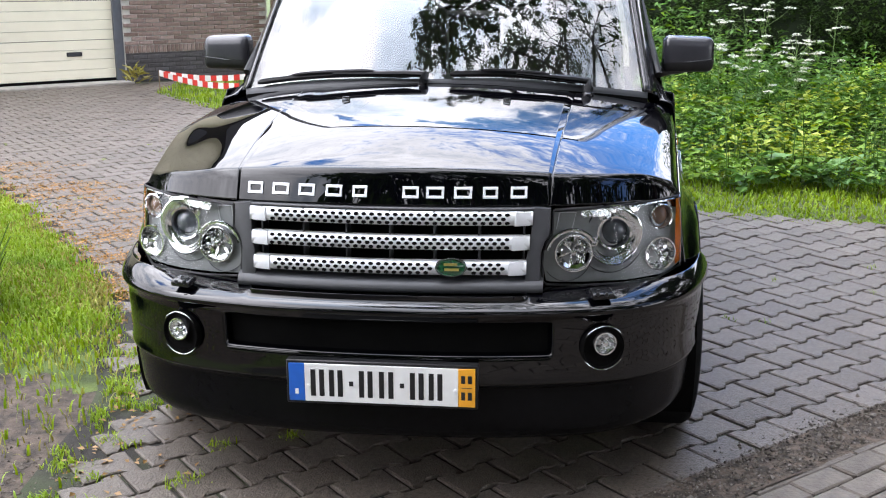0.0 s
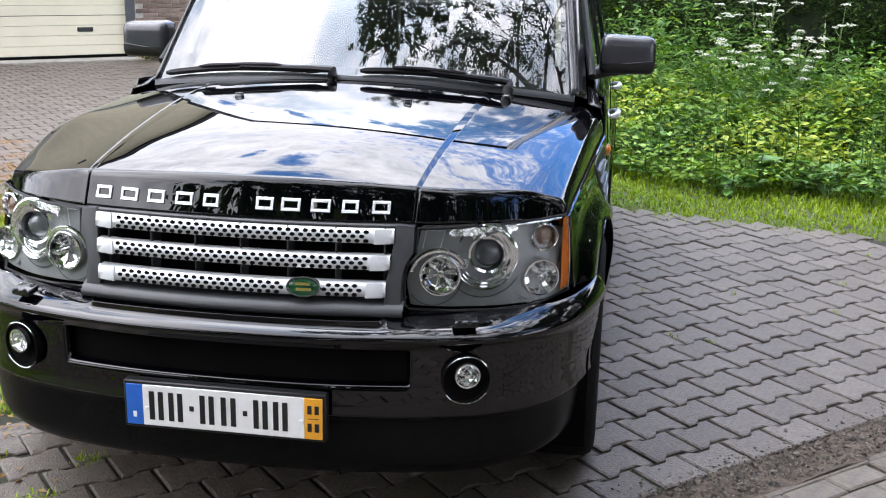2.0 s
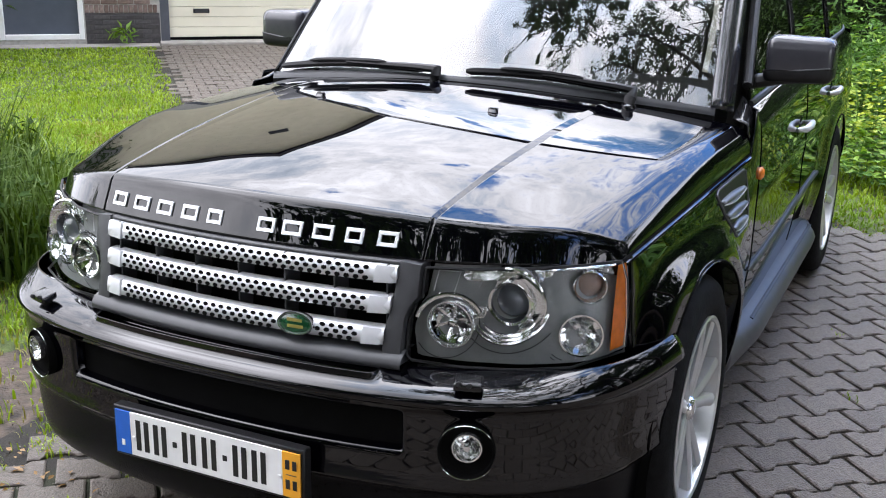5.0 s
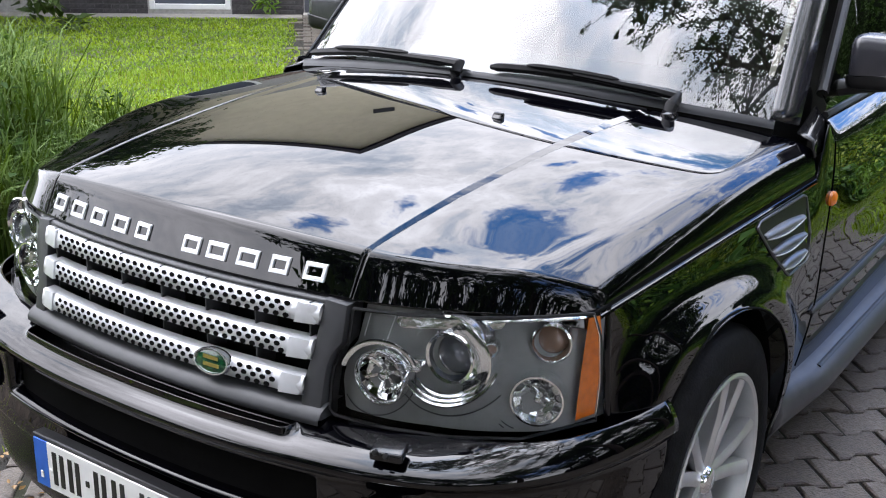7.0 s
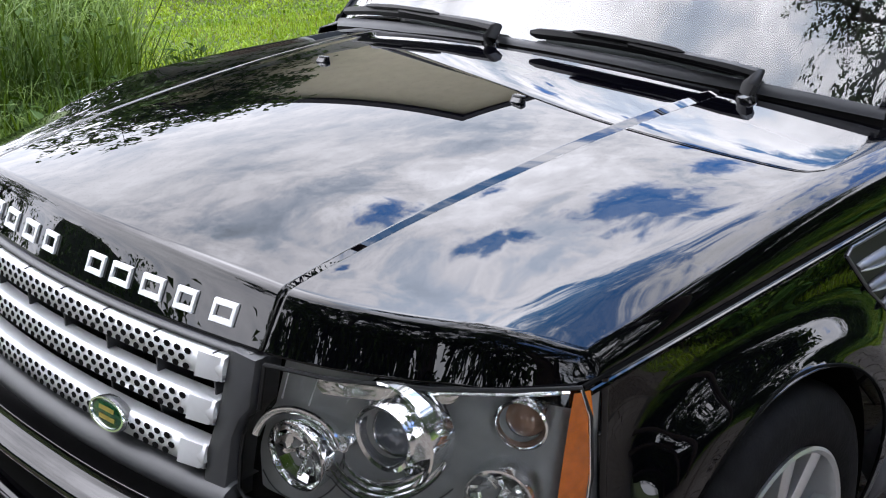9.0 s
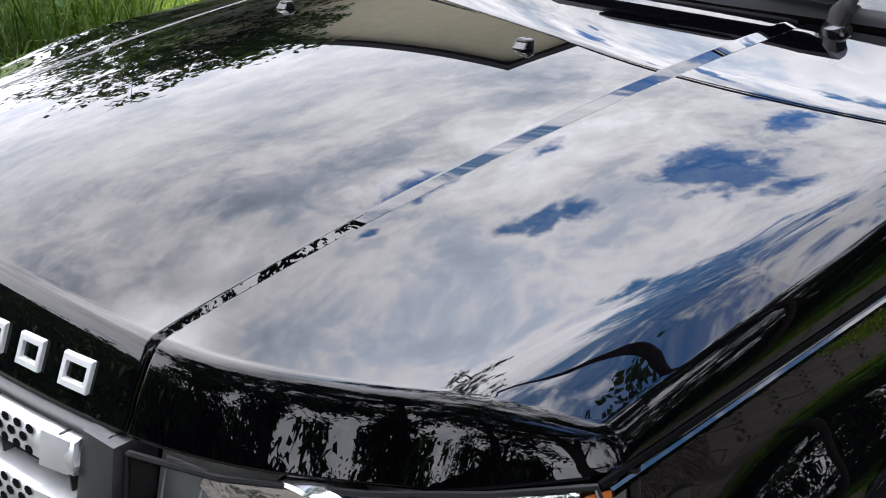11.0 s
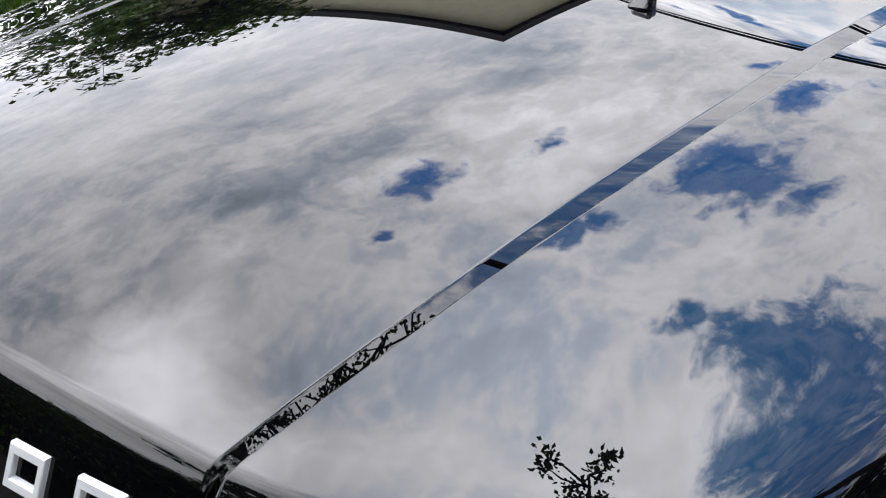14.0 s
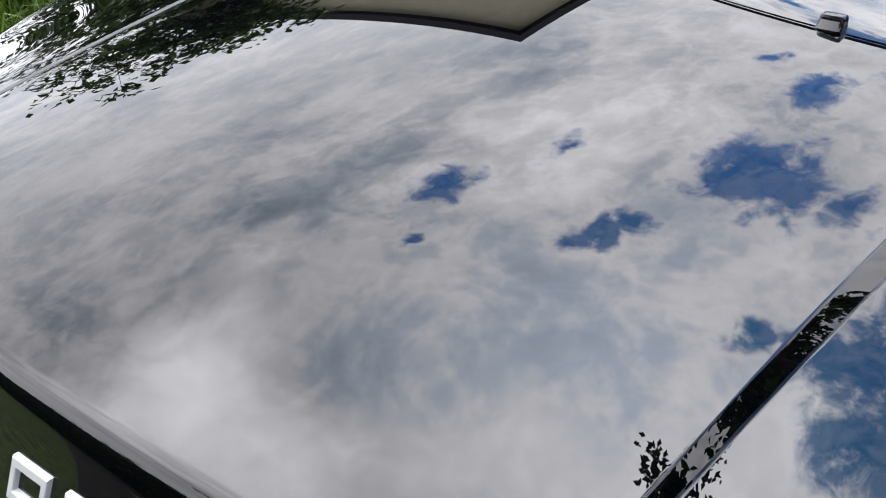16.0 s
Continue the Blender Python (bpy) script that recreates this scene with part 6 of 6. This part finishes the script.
# tall rank grass left of the drive
for x, y, r, tall in ((-2.45, 1.80, .28, .54), (-2.85, 2.05, .34, .58), (-3.30, 1.90, .40, .95), (-2.80, 1.45, .34, .70), (-3.35, 1.30, .50, 1.02), (-2.55, 1.02, .28, .56), (-3.95, 2.2, .45, 1.0),
                        (-3.05, 2.55, .24, .44), (-4.05, 1.4, .5, 1.06), (-2.95, .70, .36, .56), (-3.9, .6, .5, .80), (-3.50, 2.75, .12, .60), (-4.75, 2.6, .4, .90)):
    m = int(2400 * r)
    rr, ww = r * np.sqrt(rng.random(m)), rng.uniform(0, 6.28, m)
    C = np.stack([x + rr * np.cos(ww), y + rr * np.sin(ww), np.full(m, -.014)], -1)
    blades("tall_grass", C, tall * rng.uniform(.35, 1.05, m), RANK, .0052, .62, label="clump of tall rank grass on the lawn", category="grass clump")
    m = int(800 * r)
    rr, ww = r * np.sqrt(rng.random(m)), rng.uniform(0, 6.28, m)
    C = np.stack([x + rr * np.cos(ww), y + rr * np.sin(ww), tall * .78 * rng.random(m) ** 1.3], -1)
    leaf_cloud("nettle_leaves", C, rng.uniform(.05, .10, m), .42, NETTLE, (-.6, .6), label="dark nettles among the tall grass", category="weeds", kind="stuff")
for k, (u0, v0) in enumerate(((-.12, 13.1), (3.98, 12.85))):
    c = uv(u0, v0)
    weed = thing("wall_weed", "small weed at the foot of the wall", "plant", "", (c.x, c.y, 0))
    m = 34
    C = np.stack([rng.normal(0, .09, m), rng.normal(0, .09, m), rng.uniform(.02, .22, m)], -1)
    leaf_cloud("leaf", C, rng.uniform(.10, .22, m), .30, WEED if k == 0 else GRASS_DRY, (-.1, 1.0), weed)


def hedge(name, a, b, height, depth, label, n_face, leaf):
    """A hedge: a near-black sheet as its inner shade, and a shell of leaves, thick at the front."""
    a, b = Vector((*a, 0)), Vector((*b, 0))
    along = (b - a).normalized()
    acr = Vector((along.y, -along.x, 0))
    length = (b - a).length
    ob = thing(name, label, "hedge")
    # uneven near-black sheet: shade behind the leaves, put into its colour
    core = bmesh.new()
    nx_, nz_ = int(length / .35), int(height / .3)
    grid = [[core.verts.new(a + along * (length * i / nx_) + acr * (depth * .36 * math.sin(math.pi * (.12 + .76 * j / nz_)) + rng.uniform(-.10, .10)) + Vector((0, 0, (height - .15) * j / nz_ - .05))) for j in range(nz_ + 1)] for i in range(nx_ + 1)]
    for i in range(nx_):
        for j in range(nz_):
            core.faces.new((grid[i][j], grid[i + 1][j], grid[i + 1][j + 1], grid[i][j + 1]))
    part("core", core, HEDGE_SHADE, ob)
    s = rng.uniform(0, length, n_face)
    h = height * rng.random(n_face) ** 1.15
    bulge = depth * .5 * np.sin(np.pi * (.14 + .74 * h / height))
    lump = .16 * np.sin(s * 2.3 + 1.7 * np.sin(h * 2.1)) + .10 * np.sin(s * 5.1 + h * 4.3)
    out = bulge + lump + rng.normal(0, .09, n_face) - .05
    C = np.array(a)[None] + np.outer(s, along) + np.outer(out, acr)
    C[:, 2] = h * (1 + .06 * np.sin(s * 1.3)) + rng.normal(0, .05, n_face)
    leaf_cloud("foliage", C, rng.uniform(.6, 1.3, n_face) * leaf, .55, HEDGE, (-.9, .5), ob)
    return ob


hedge("hedge", (-2.6, 12.6), (3.2, 9.6), 2.7, 1.5, "tall dark green hedge behind the weeds", 42000, .055)
hedge("hedge", (3.2, 9.6), (9.0, 6.6), 2.7, 1.5, "tall dark green hedge behind the weeds", 42000, .055)
hedge("hedge", (9.0, 6.6), (15.0, .5), 3.2, 1.5, "tall dark green hedge along the street", 9000, .12)
hedge("hedge", (16, -9.0), (-18, -9.5), 3.2, 1.6, "dark hedge across the street", 16000, .14)


def tree(x, y, height, spread, crown_low, n_leaf, leaf, label, seed, lean=(0, 0), girth=1.0, clump=1.0):
    """A tree: tapered trunk, limbs and twigs, and a crown of many leaves in uneven clumps."""
    r = np.random.default_rng(seed)
    ob = thing("tree", label, "tree", "", (x, y, -.02))
    top = Vector((lean[0], lean[1], height * .82))
    trunk = [Vector((0, 0, 0)), Vector((lean[0] * .15 + r.normal(0, .05), lean[1] * .15, height * .25)), Vector((lean[0] * .5 + r.normal(0, .1), lean[1] * .5 + r.normal(0, .1), height * .55)), top]
    part("trunk", tube_bm(trunk, [height * .020 * girth, height * .015 * girth, height * .010 * girth, height * .004 * girth], 10), BARK, ob, "grey-brown trunk")
    tips, twigs = [], []
    limbs = bmesh.new()
    n_limb = 15
    for k in range(n_limb):
        q = crown_low + (1 - crown_low) * (k + .5) / n_limb
        base = trunk[0].lerp(trunk[1], min(1, q / .3)) if q < .3 else (trunk[1].lerp(trunk[2], (q - .3) / .35) if q < .65 else trunk[2].lerp(trunk[3], (q - .65) / .35))
        w = k * 2.4 + r.normal(0, .3)
        reach = spread * (1.05 - .75 * abs(q - .45) ** 1.0) * r.uniform(.65, 1.1)
        end = base + Vector((math.cos(w) * reach, math.sin(w) * reach, height * r.uniform(.02, .16)))
        knee = base.lerp(end, .5) + Vector((0, 0, height * .035))
        bm = tube_bm([base, knee, end], [height * .007 * girth, height * .004 * girth, height * .0012], 6)
        me = bpy.data.meshes.new("t")
        bm.to_mesh(me)
        bm.free()
        limbs.from_mesh(me)
        bpy.data.meshes.remove(me)
        for f in (.34, .46, .58, .69, .80, .90, 1.0):
            p = base.lerp(knee, f * 2) if f < .5 else knee.lerp(end, f * 2 - 1)
            for _ in range(3):
                tip = p + Vector(r.normal(0, 1, 3)) * spread * .15 + Vector((0, 0, spread * .04))
                tips.append(tip)
                twigs += [p, p.lerp(tip, .55) + Vector(r.normal(0, 1, 3)) * spread * .02, tip]
    for _ in range(14):
        tip = top + Vector(r.normal(0, 1, 3)) * spread * .13 + Vector((0, 0, spread * r.uniform(.05, .30)))
        tips.append(tip)
        twigs += [top, top.lerp(tip, .5) + Vector(r.normal(0, 1, 3)) * spread * .02, tip]
    part("limbs", limbs, BARK, ob)
    # twigs: three-sided rods through start, bend and tip
    W = np.array([tuple(t) for t in twigs]).reshape(-1, 3, 3)
    ring = np.array([(1, 0, .2), (-.5, .87, -.2), (-.5, -.87, 0)])
    rad = height * np.array([.0017, .0012, .0004])
    TV = (W[:, :, None, :] + ring[None, None] * rad[None, :, None, None]).reshape(-1, 3)
    quads = np.array([(3 * i + k, 3 * i + (k + 1) % 3, 3 * i + 3 + (k + 1) % 3, 3 * i + 3 + k) for i in range(2) for k in range(3)])
    TF = (np.arange(len(W))[:, None, None] * 9 + quads[None]).reshape(-1, 4)
    put("twigs", fast_mesh("twigs", TV, TF, BARK), ob)
    T = np.array([tuple(t) for t in tips])
    pick = r.integers(0, len(T), n_leaf)
    size = (.025 + .055 * r.random(len(T))) * spread * clump
    C = T[pick] + r.normal(0, 1, (n_leaf, 3)) * size[pick][:, None] * (1, 1, .7)
    leaf_cloud("crown", C, r.uniform(.6, 1.3, n_leaf) * leaf, .55, TREE, (-1.0, .5), ob, "loose green crown with gaps")


tree(10.2, 10.2, 9.5, 3.0, .28, 6000, .18, "tall broadleaf tree behind the hedge", 4)
tree(-11.4, 6.3, 5.0, 2.9, .10, 11000, .19, "broadleaf tree on the lawn with low branches", 6, (.5, .4))
tree(-14.5, -3.6, 4.6, 2.4, .08, 6000, .17, "small broadleaf tree at the lawn's far side", 7)
tree(5.45, 4.5, 12.5, 2.1, .72, 13000, .084, "tall leaning broadleaf tree that overhangs the drive", 3, (-7.3, -3.4), .30, .62)
tree(6.3, 2.9, 12.5, 2.7, .62, 9500, .08, "tall broadleaf tree at the verge whose crown hangs over the drive", 31, (-4.2, -2.9), .6, .62)
tree(8.6, -3.2, 14.5, 3.6, .12, 15000, .20, "tall broadleaf tree beside the street", 21)
tree(8.4, 7.4, 12.5, 3.4, .10, 34000, .19, "tall broadleaf tree behind the hedge", 33)
tree(8.6, 2.4, 11.0, 3.4, .10, 34000, .20, "tall broadleaf tree behind the verge", 22)
tree(1.4, -9.0, 16.0, 4.3, .06, 20000, .30, "tall broadleaf tree across the street", 8)
tree(-2.9, -9.8, 10.5, 3.4, .06, 14000, .28, "tall broadleaf tree across the street", 9)
tree(6.3, -8.6, 16.5, 4.3, .06, 20000, .30, "tall broadleaf tree across the street", 14)
tree(11.8, -7.6, 14.0, 4.2, .08, 14000, .30, "tall broadleaf tree across the street", 10)
tree(13.0, 1.0, 9.0, 3.0, .2, 5000, .18, "broadleaf tree along the street", 12)

# ---- pieces of the wall, street and drive ----
BR_L, BR_H, BR_PITCH, BR_ROW = .205, .052, .216, .0635


def brick_mesh(name, wid, high, material):
    bm = box_bm(-wid / 2, wid / 2, -.012, .02, -high / 2, high / 2, .004, 1)
    me = bpy.data.meshes.new(name)
    bm.to_mesh(me)
    bm.free()
    me.materials.append(material)
    return me


brick_me = brick_mesh("brick", BR_L, BR_H, BRICK)
plinth_me = brick_mesh("plinth_brick", BR_L, BR_H, BRICK_DARK)
soldier_me = brick_mesh("soldier_brick", BR_H, .105, BRICK)
wall_turn = TURN


def lay(me, name, u, z):
    ob = put(name, me, house)
    p = uv(u, WALL_V - .002, z)
    ob.location = p
    ob.rotation_euler = (0, 0, wall_turn)


for u0, u1 in ((-2.9, WIN_U0 - .02), (WIN_U1 + .02, DOOR_U0 - .01), (DOOR_U1 + .01, 6.28)):
    joint = bmesh.new()
    joint.faces.new([joint.verts.new(uv(u, WALL_V - .008, z)) for u, z in ((u0, -.01), (u1, -.01), (u1, .41), (u0, .41))])
    part("plinth_joints", joint, BRICK_DARK, house)
for z_row in range(6):
    z = .035 + z_row * BR_ROW
    for u0, u1 in ((-2.9, WIN_U0 - .02), (WIN_U1 + .02, DOOR_U0 - .01), (DOOR_U1 + .01, 6.28)):
        u = u0 + BR_L / 2 + (BR_PITCH / 2 if z_row % 2 else 0)
        while u + BR_L / 2 <= u1 + .02:
            lay(plinth_me, "plinth_brick", u, z)
            u += BR_PITCH
for u0, u1 in ((-2.9, WIN_U0 - .02), (WIN_U1 + .02, DOOR_U0 - .01), (DOOR_U1 + .01, 6.28)):
    u = u0 + BR_H / 2
    while u + BR_H / 2 <= u1:
        lay(soldier_me, "soldier_brick", u, .465)
        u += BR_ROW
for z_row in range(28):
    z = .555 + z_row * BR_ROW
    for u0, u1, zmax in ((-2.9, WIN_U0 - .02, 1.2), (WIN_U1 + .02, DOOR_U0 - .01, 1.2), (DOOR_U1 + .01, 6.28, 3)):
        if z > zmax:
            continue
        u = u0 + BR_L / 2 + (BR_PITCH / 2 if z_row % 2 else 0)
        while u + BR_L / 2 <= u1 + .02:
            lay(brick_me, "brick", u, z)
            u += BR_PITCH

# street bricks, close to the soil strip
street_me = bpy.data.meshes.new("street_brick")
bm = box_bm(-.098, .098, -.047, .047, -.05, .004, .006, 1)
bm.to_mesh(street_me)
bm.free()
street_me.materials.append(STREET)
kerb_me = bpy.data.meshes.new("kerb_stone")
bm = box_bm(-.245, .245, -.014, .014, -.06, .006, .004, 1)
bm.to_mesh(kerb_me)
bm.free()
kerb_me.materials.append(STREET)
for k in range(18):
    ob = put("kerb_stone", kerb_me, street)
    ob.location = uv(-1.2 + k * .495, -.484, rng.normal(-.013, .002))
    ob.rotation_euler = (rng.normal(0, .02), rng.normal(0, .008), TURN + rng.normal(0, .006))
# grit on the soil strip and along the street's edge
n = 14000
gu, gv = rng.uniform(-1.0, 6.5, n), np.where(rng.random(n) < .8, rng.uniform(-.47, -.29, n), rng.normal(-.30, .05, n))
loose = rng.random(n) < .35
gu, gv = np.where(loose, rng.normal(-1.25, .35, n), gu), np.where(loose, rng.normal(.6, .40, n), gv)
size = rng.uniform(.0022, .0065, n) * np.where(rng.random(n) < .06, 2.0, 1)
corner = np.array([(1, 0, 0), (-1, 0, 0), (0, 1, 0), (0, -1, 0), (0, 0, .8), (0, 0, -.8)])
R = rng.normal(0, .25, (n, 6, 3)) + corner[None]
GV = R * size[:, None, None] + np.stack([gu * UX.x + gv * VX.x, gu * UX.y + gv * VX.y, np.where(loose, -.009, .0)], -1)[:, None]
tri8 = np.array([(0, 2, 4), (2, 1, 4), (1, 3, 4), (3, 0, 4), (2, 0, 5), (1, 2, 5), (3, 1, 5), (0, 3, 5)])
GF = (np.arange(n)[:, None, None] * 6 + tri8[None]).reshape(-1, 3)
grit = put("grit", fast_mesh("grit", GV.reshape(-1, 3), GF, STONE), None)
tagged(grit, "loose grit and small stones on the soil strip", "grit", kind="stuff")
for r in range(10):
    for k in range(30):
        u = -.6 + k * .206 + (.103 if r % 2 else 0)
        ob = put("street_brick", street_me, street)
        p = uv(u + rng.normal(0, .003), -.553 - r * .1, rng.normal(-.004, .003))
        ob.location = p
        ob.rotation_euler = (rng.normal(0, .012), rng.normal(0, .012), TURN + rng.normal(0, .012))

# the rest of the street, joined
r, k = np.meshgrid(np.arange(10, 62), np.arange(-40, 50), indexing="ij")
cu = (-.6 + k * .206 + np.where(r % 2, .103, 0)).ravel() + rng.normal(0, .003, r.size)
cv = (-.553 - r * .1).ravel()
cube = np.array([(x, y, z) for z in (-.03, .002) for x, y in ((-.097, -.046), (.097, -.046), (.097, .046), (-.097, .046))])
spin = TURN + rng.normal(0, .012, r.size)
SX = cube[None, :, 0] * np.cos(spin)[:, None] - cube[None, :, 1] * np.sin(spin)[:, None] + (cu * UX.x + cv * VX.x)[:, None]
SY = cube[None, :, 0] * np.sin(spin)[:, None] + cube[None, :, 1] * np.cos(spin)[:, None] + (cu * UX.y + cv * VX.y)[:, None]
SZ = np.repeat(cube[None, :, 2], r.size, 0) + rng.normal(-.006, .002, r.size)[:, None]
faces = np.array([(4, 5, 6, 7), (0, 1, 5, 4), (1, 2, 6, 5), (2, 3, 7, 6), (3, 0, 4, 7)])
field = put("street_brick_field", fast_mesh("street_brick_field", np.stack([SX, SY, SZ], -1).reshape(-1, 3), (np.arange(r.size)[:, None, None] * 8 + faces[None]).reshape(-1, 4), STREET_FAR), street)
field["kind"] = "stuff"

# interlocking pavers of the drive
PL, PW, NAR, WID = .199, .152, .1265, .1710


def paver_outline(cut=False):
    """The waisted outline: wide ends, narrow middle; one side straight for the border row."""
    h, a, b = PL / 2 - .0060, WID / 2 - .0042, NAR / 2 - .0042
    lo = -a if not cut else -.074
    top = [(h, a), (h * .58, a), (h * .34, b), (-h * .34, b), (-h * .58, a), (-h, a)]
    bot = [(-h, -a), (-h * .58, -a), (-h * .34, -b), (h * .34, -b), (h * .58, -a), (h, -a)] if not cut else [(-h, lo), (h, lo)]
    return top + bot


def paver_arrays(cut=False):
    o = np.array(paver_outline(cut))[::-1]
    n = len(o)
    inner = o * (1 - .006 / np.abs(o).max(0))
    V = np.concatenate([np.c_[o, np.full(n, -.05)], np.c_[o, np.full(n, -.004)], np.c_[inner, np.zeros(n)]])
    F = []
    for k in range(n):
        j = (k + 1) % n
        F += [(k, k + n, j + n, j), (k + n, k + 2 * n, j + 2 * n, j + n)]
    return V, F, [tuple(range(2 * n, 3 * n))[::-1]]


V0, F0, T0 = paver_arrays()
VB, FB, TB = paver_arrays(True)
paver_me = mesh_of("paver", V0, F0 + T0, PAVER, False)
border_me = mesh_of("border_paver", VB, FB + TB, PAVER, False)
spots = []
row = 0
v = -.300 + .074
while v < WALL_V - .34:
    u = -1.4 + (PL / 2 if row % 2 else 0)
    while u < 6.2:
        ragged = left_edge(v) + .07 * math.sin(row * 2.7) + .03 * math.sin(row * 7.1)
        if ragged < u - PL / 2 + .03 and u + PL / 2 < right_edge(v) + .10:
            spots.append((u, v, row))
        u += PL
    v += PW
    row += 1
by_distance = sorted(spots, key=lambda s: (s[2] > 0) * ((s[0] - 2.2) ** 2 * .6 + (s[1] - .6) ** 2))
near_set = set(by_distance[:300])
VV, FF, base = [], [], 0
for u, v, r in spots:
    p = uv(u, v, float(rng.normal(0, .0016)))
    tilt = rng.normal(0, .006, 3)
    edge_mess = u < left_edge(v) + .35 and v < 3
    if edge_mess:
        tilt = rng.normal(0, .022, 3)
        p += Vector((rng.normal(0, .008), rng.normal(0, .008), 0))
    if (u, v, r) in near_set:
        ob = put("border_paver" if r == 0 else "paver", border_me if r == 0 else paver_me, drive)
        ob.location = p
        ob.rotation_euler = (tilt[0], tilt[1], TURN + tilt[2] * .6)
    else:
        m = Matrix.Translation(p) @ Euler((tilt[0], tilt[1], TURN + tilt[2] * .6)).to_matrix().to_4x4()
        src, fs = (VB, FB + TB) if r == 0 else (V0, F0 + T0)
        R = np.array(m)
        VV.append(src @ R[:3, :3].T + R[:3, 3])
        FF += [tuple(i + base for i in f) for f in fs]
        base += len(src)
rest = put("paver_field", mesh_of("paver_field", np.concatenate(VV), FF, PAVER_FAR, False), drive)
rest["kind"] = "stuff"
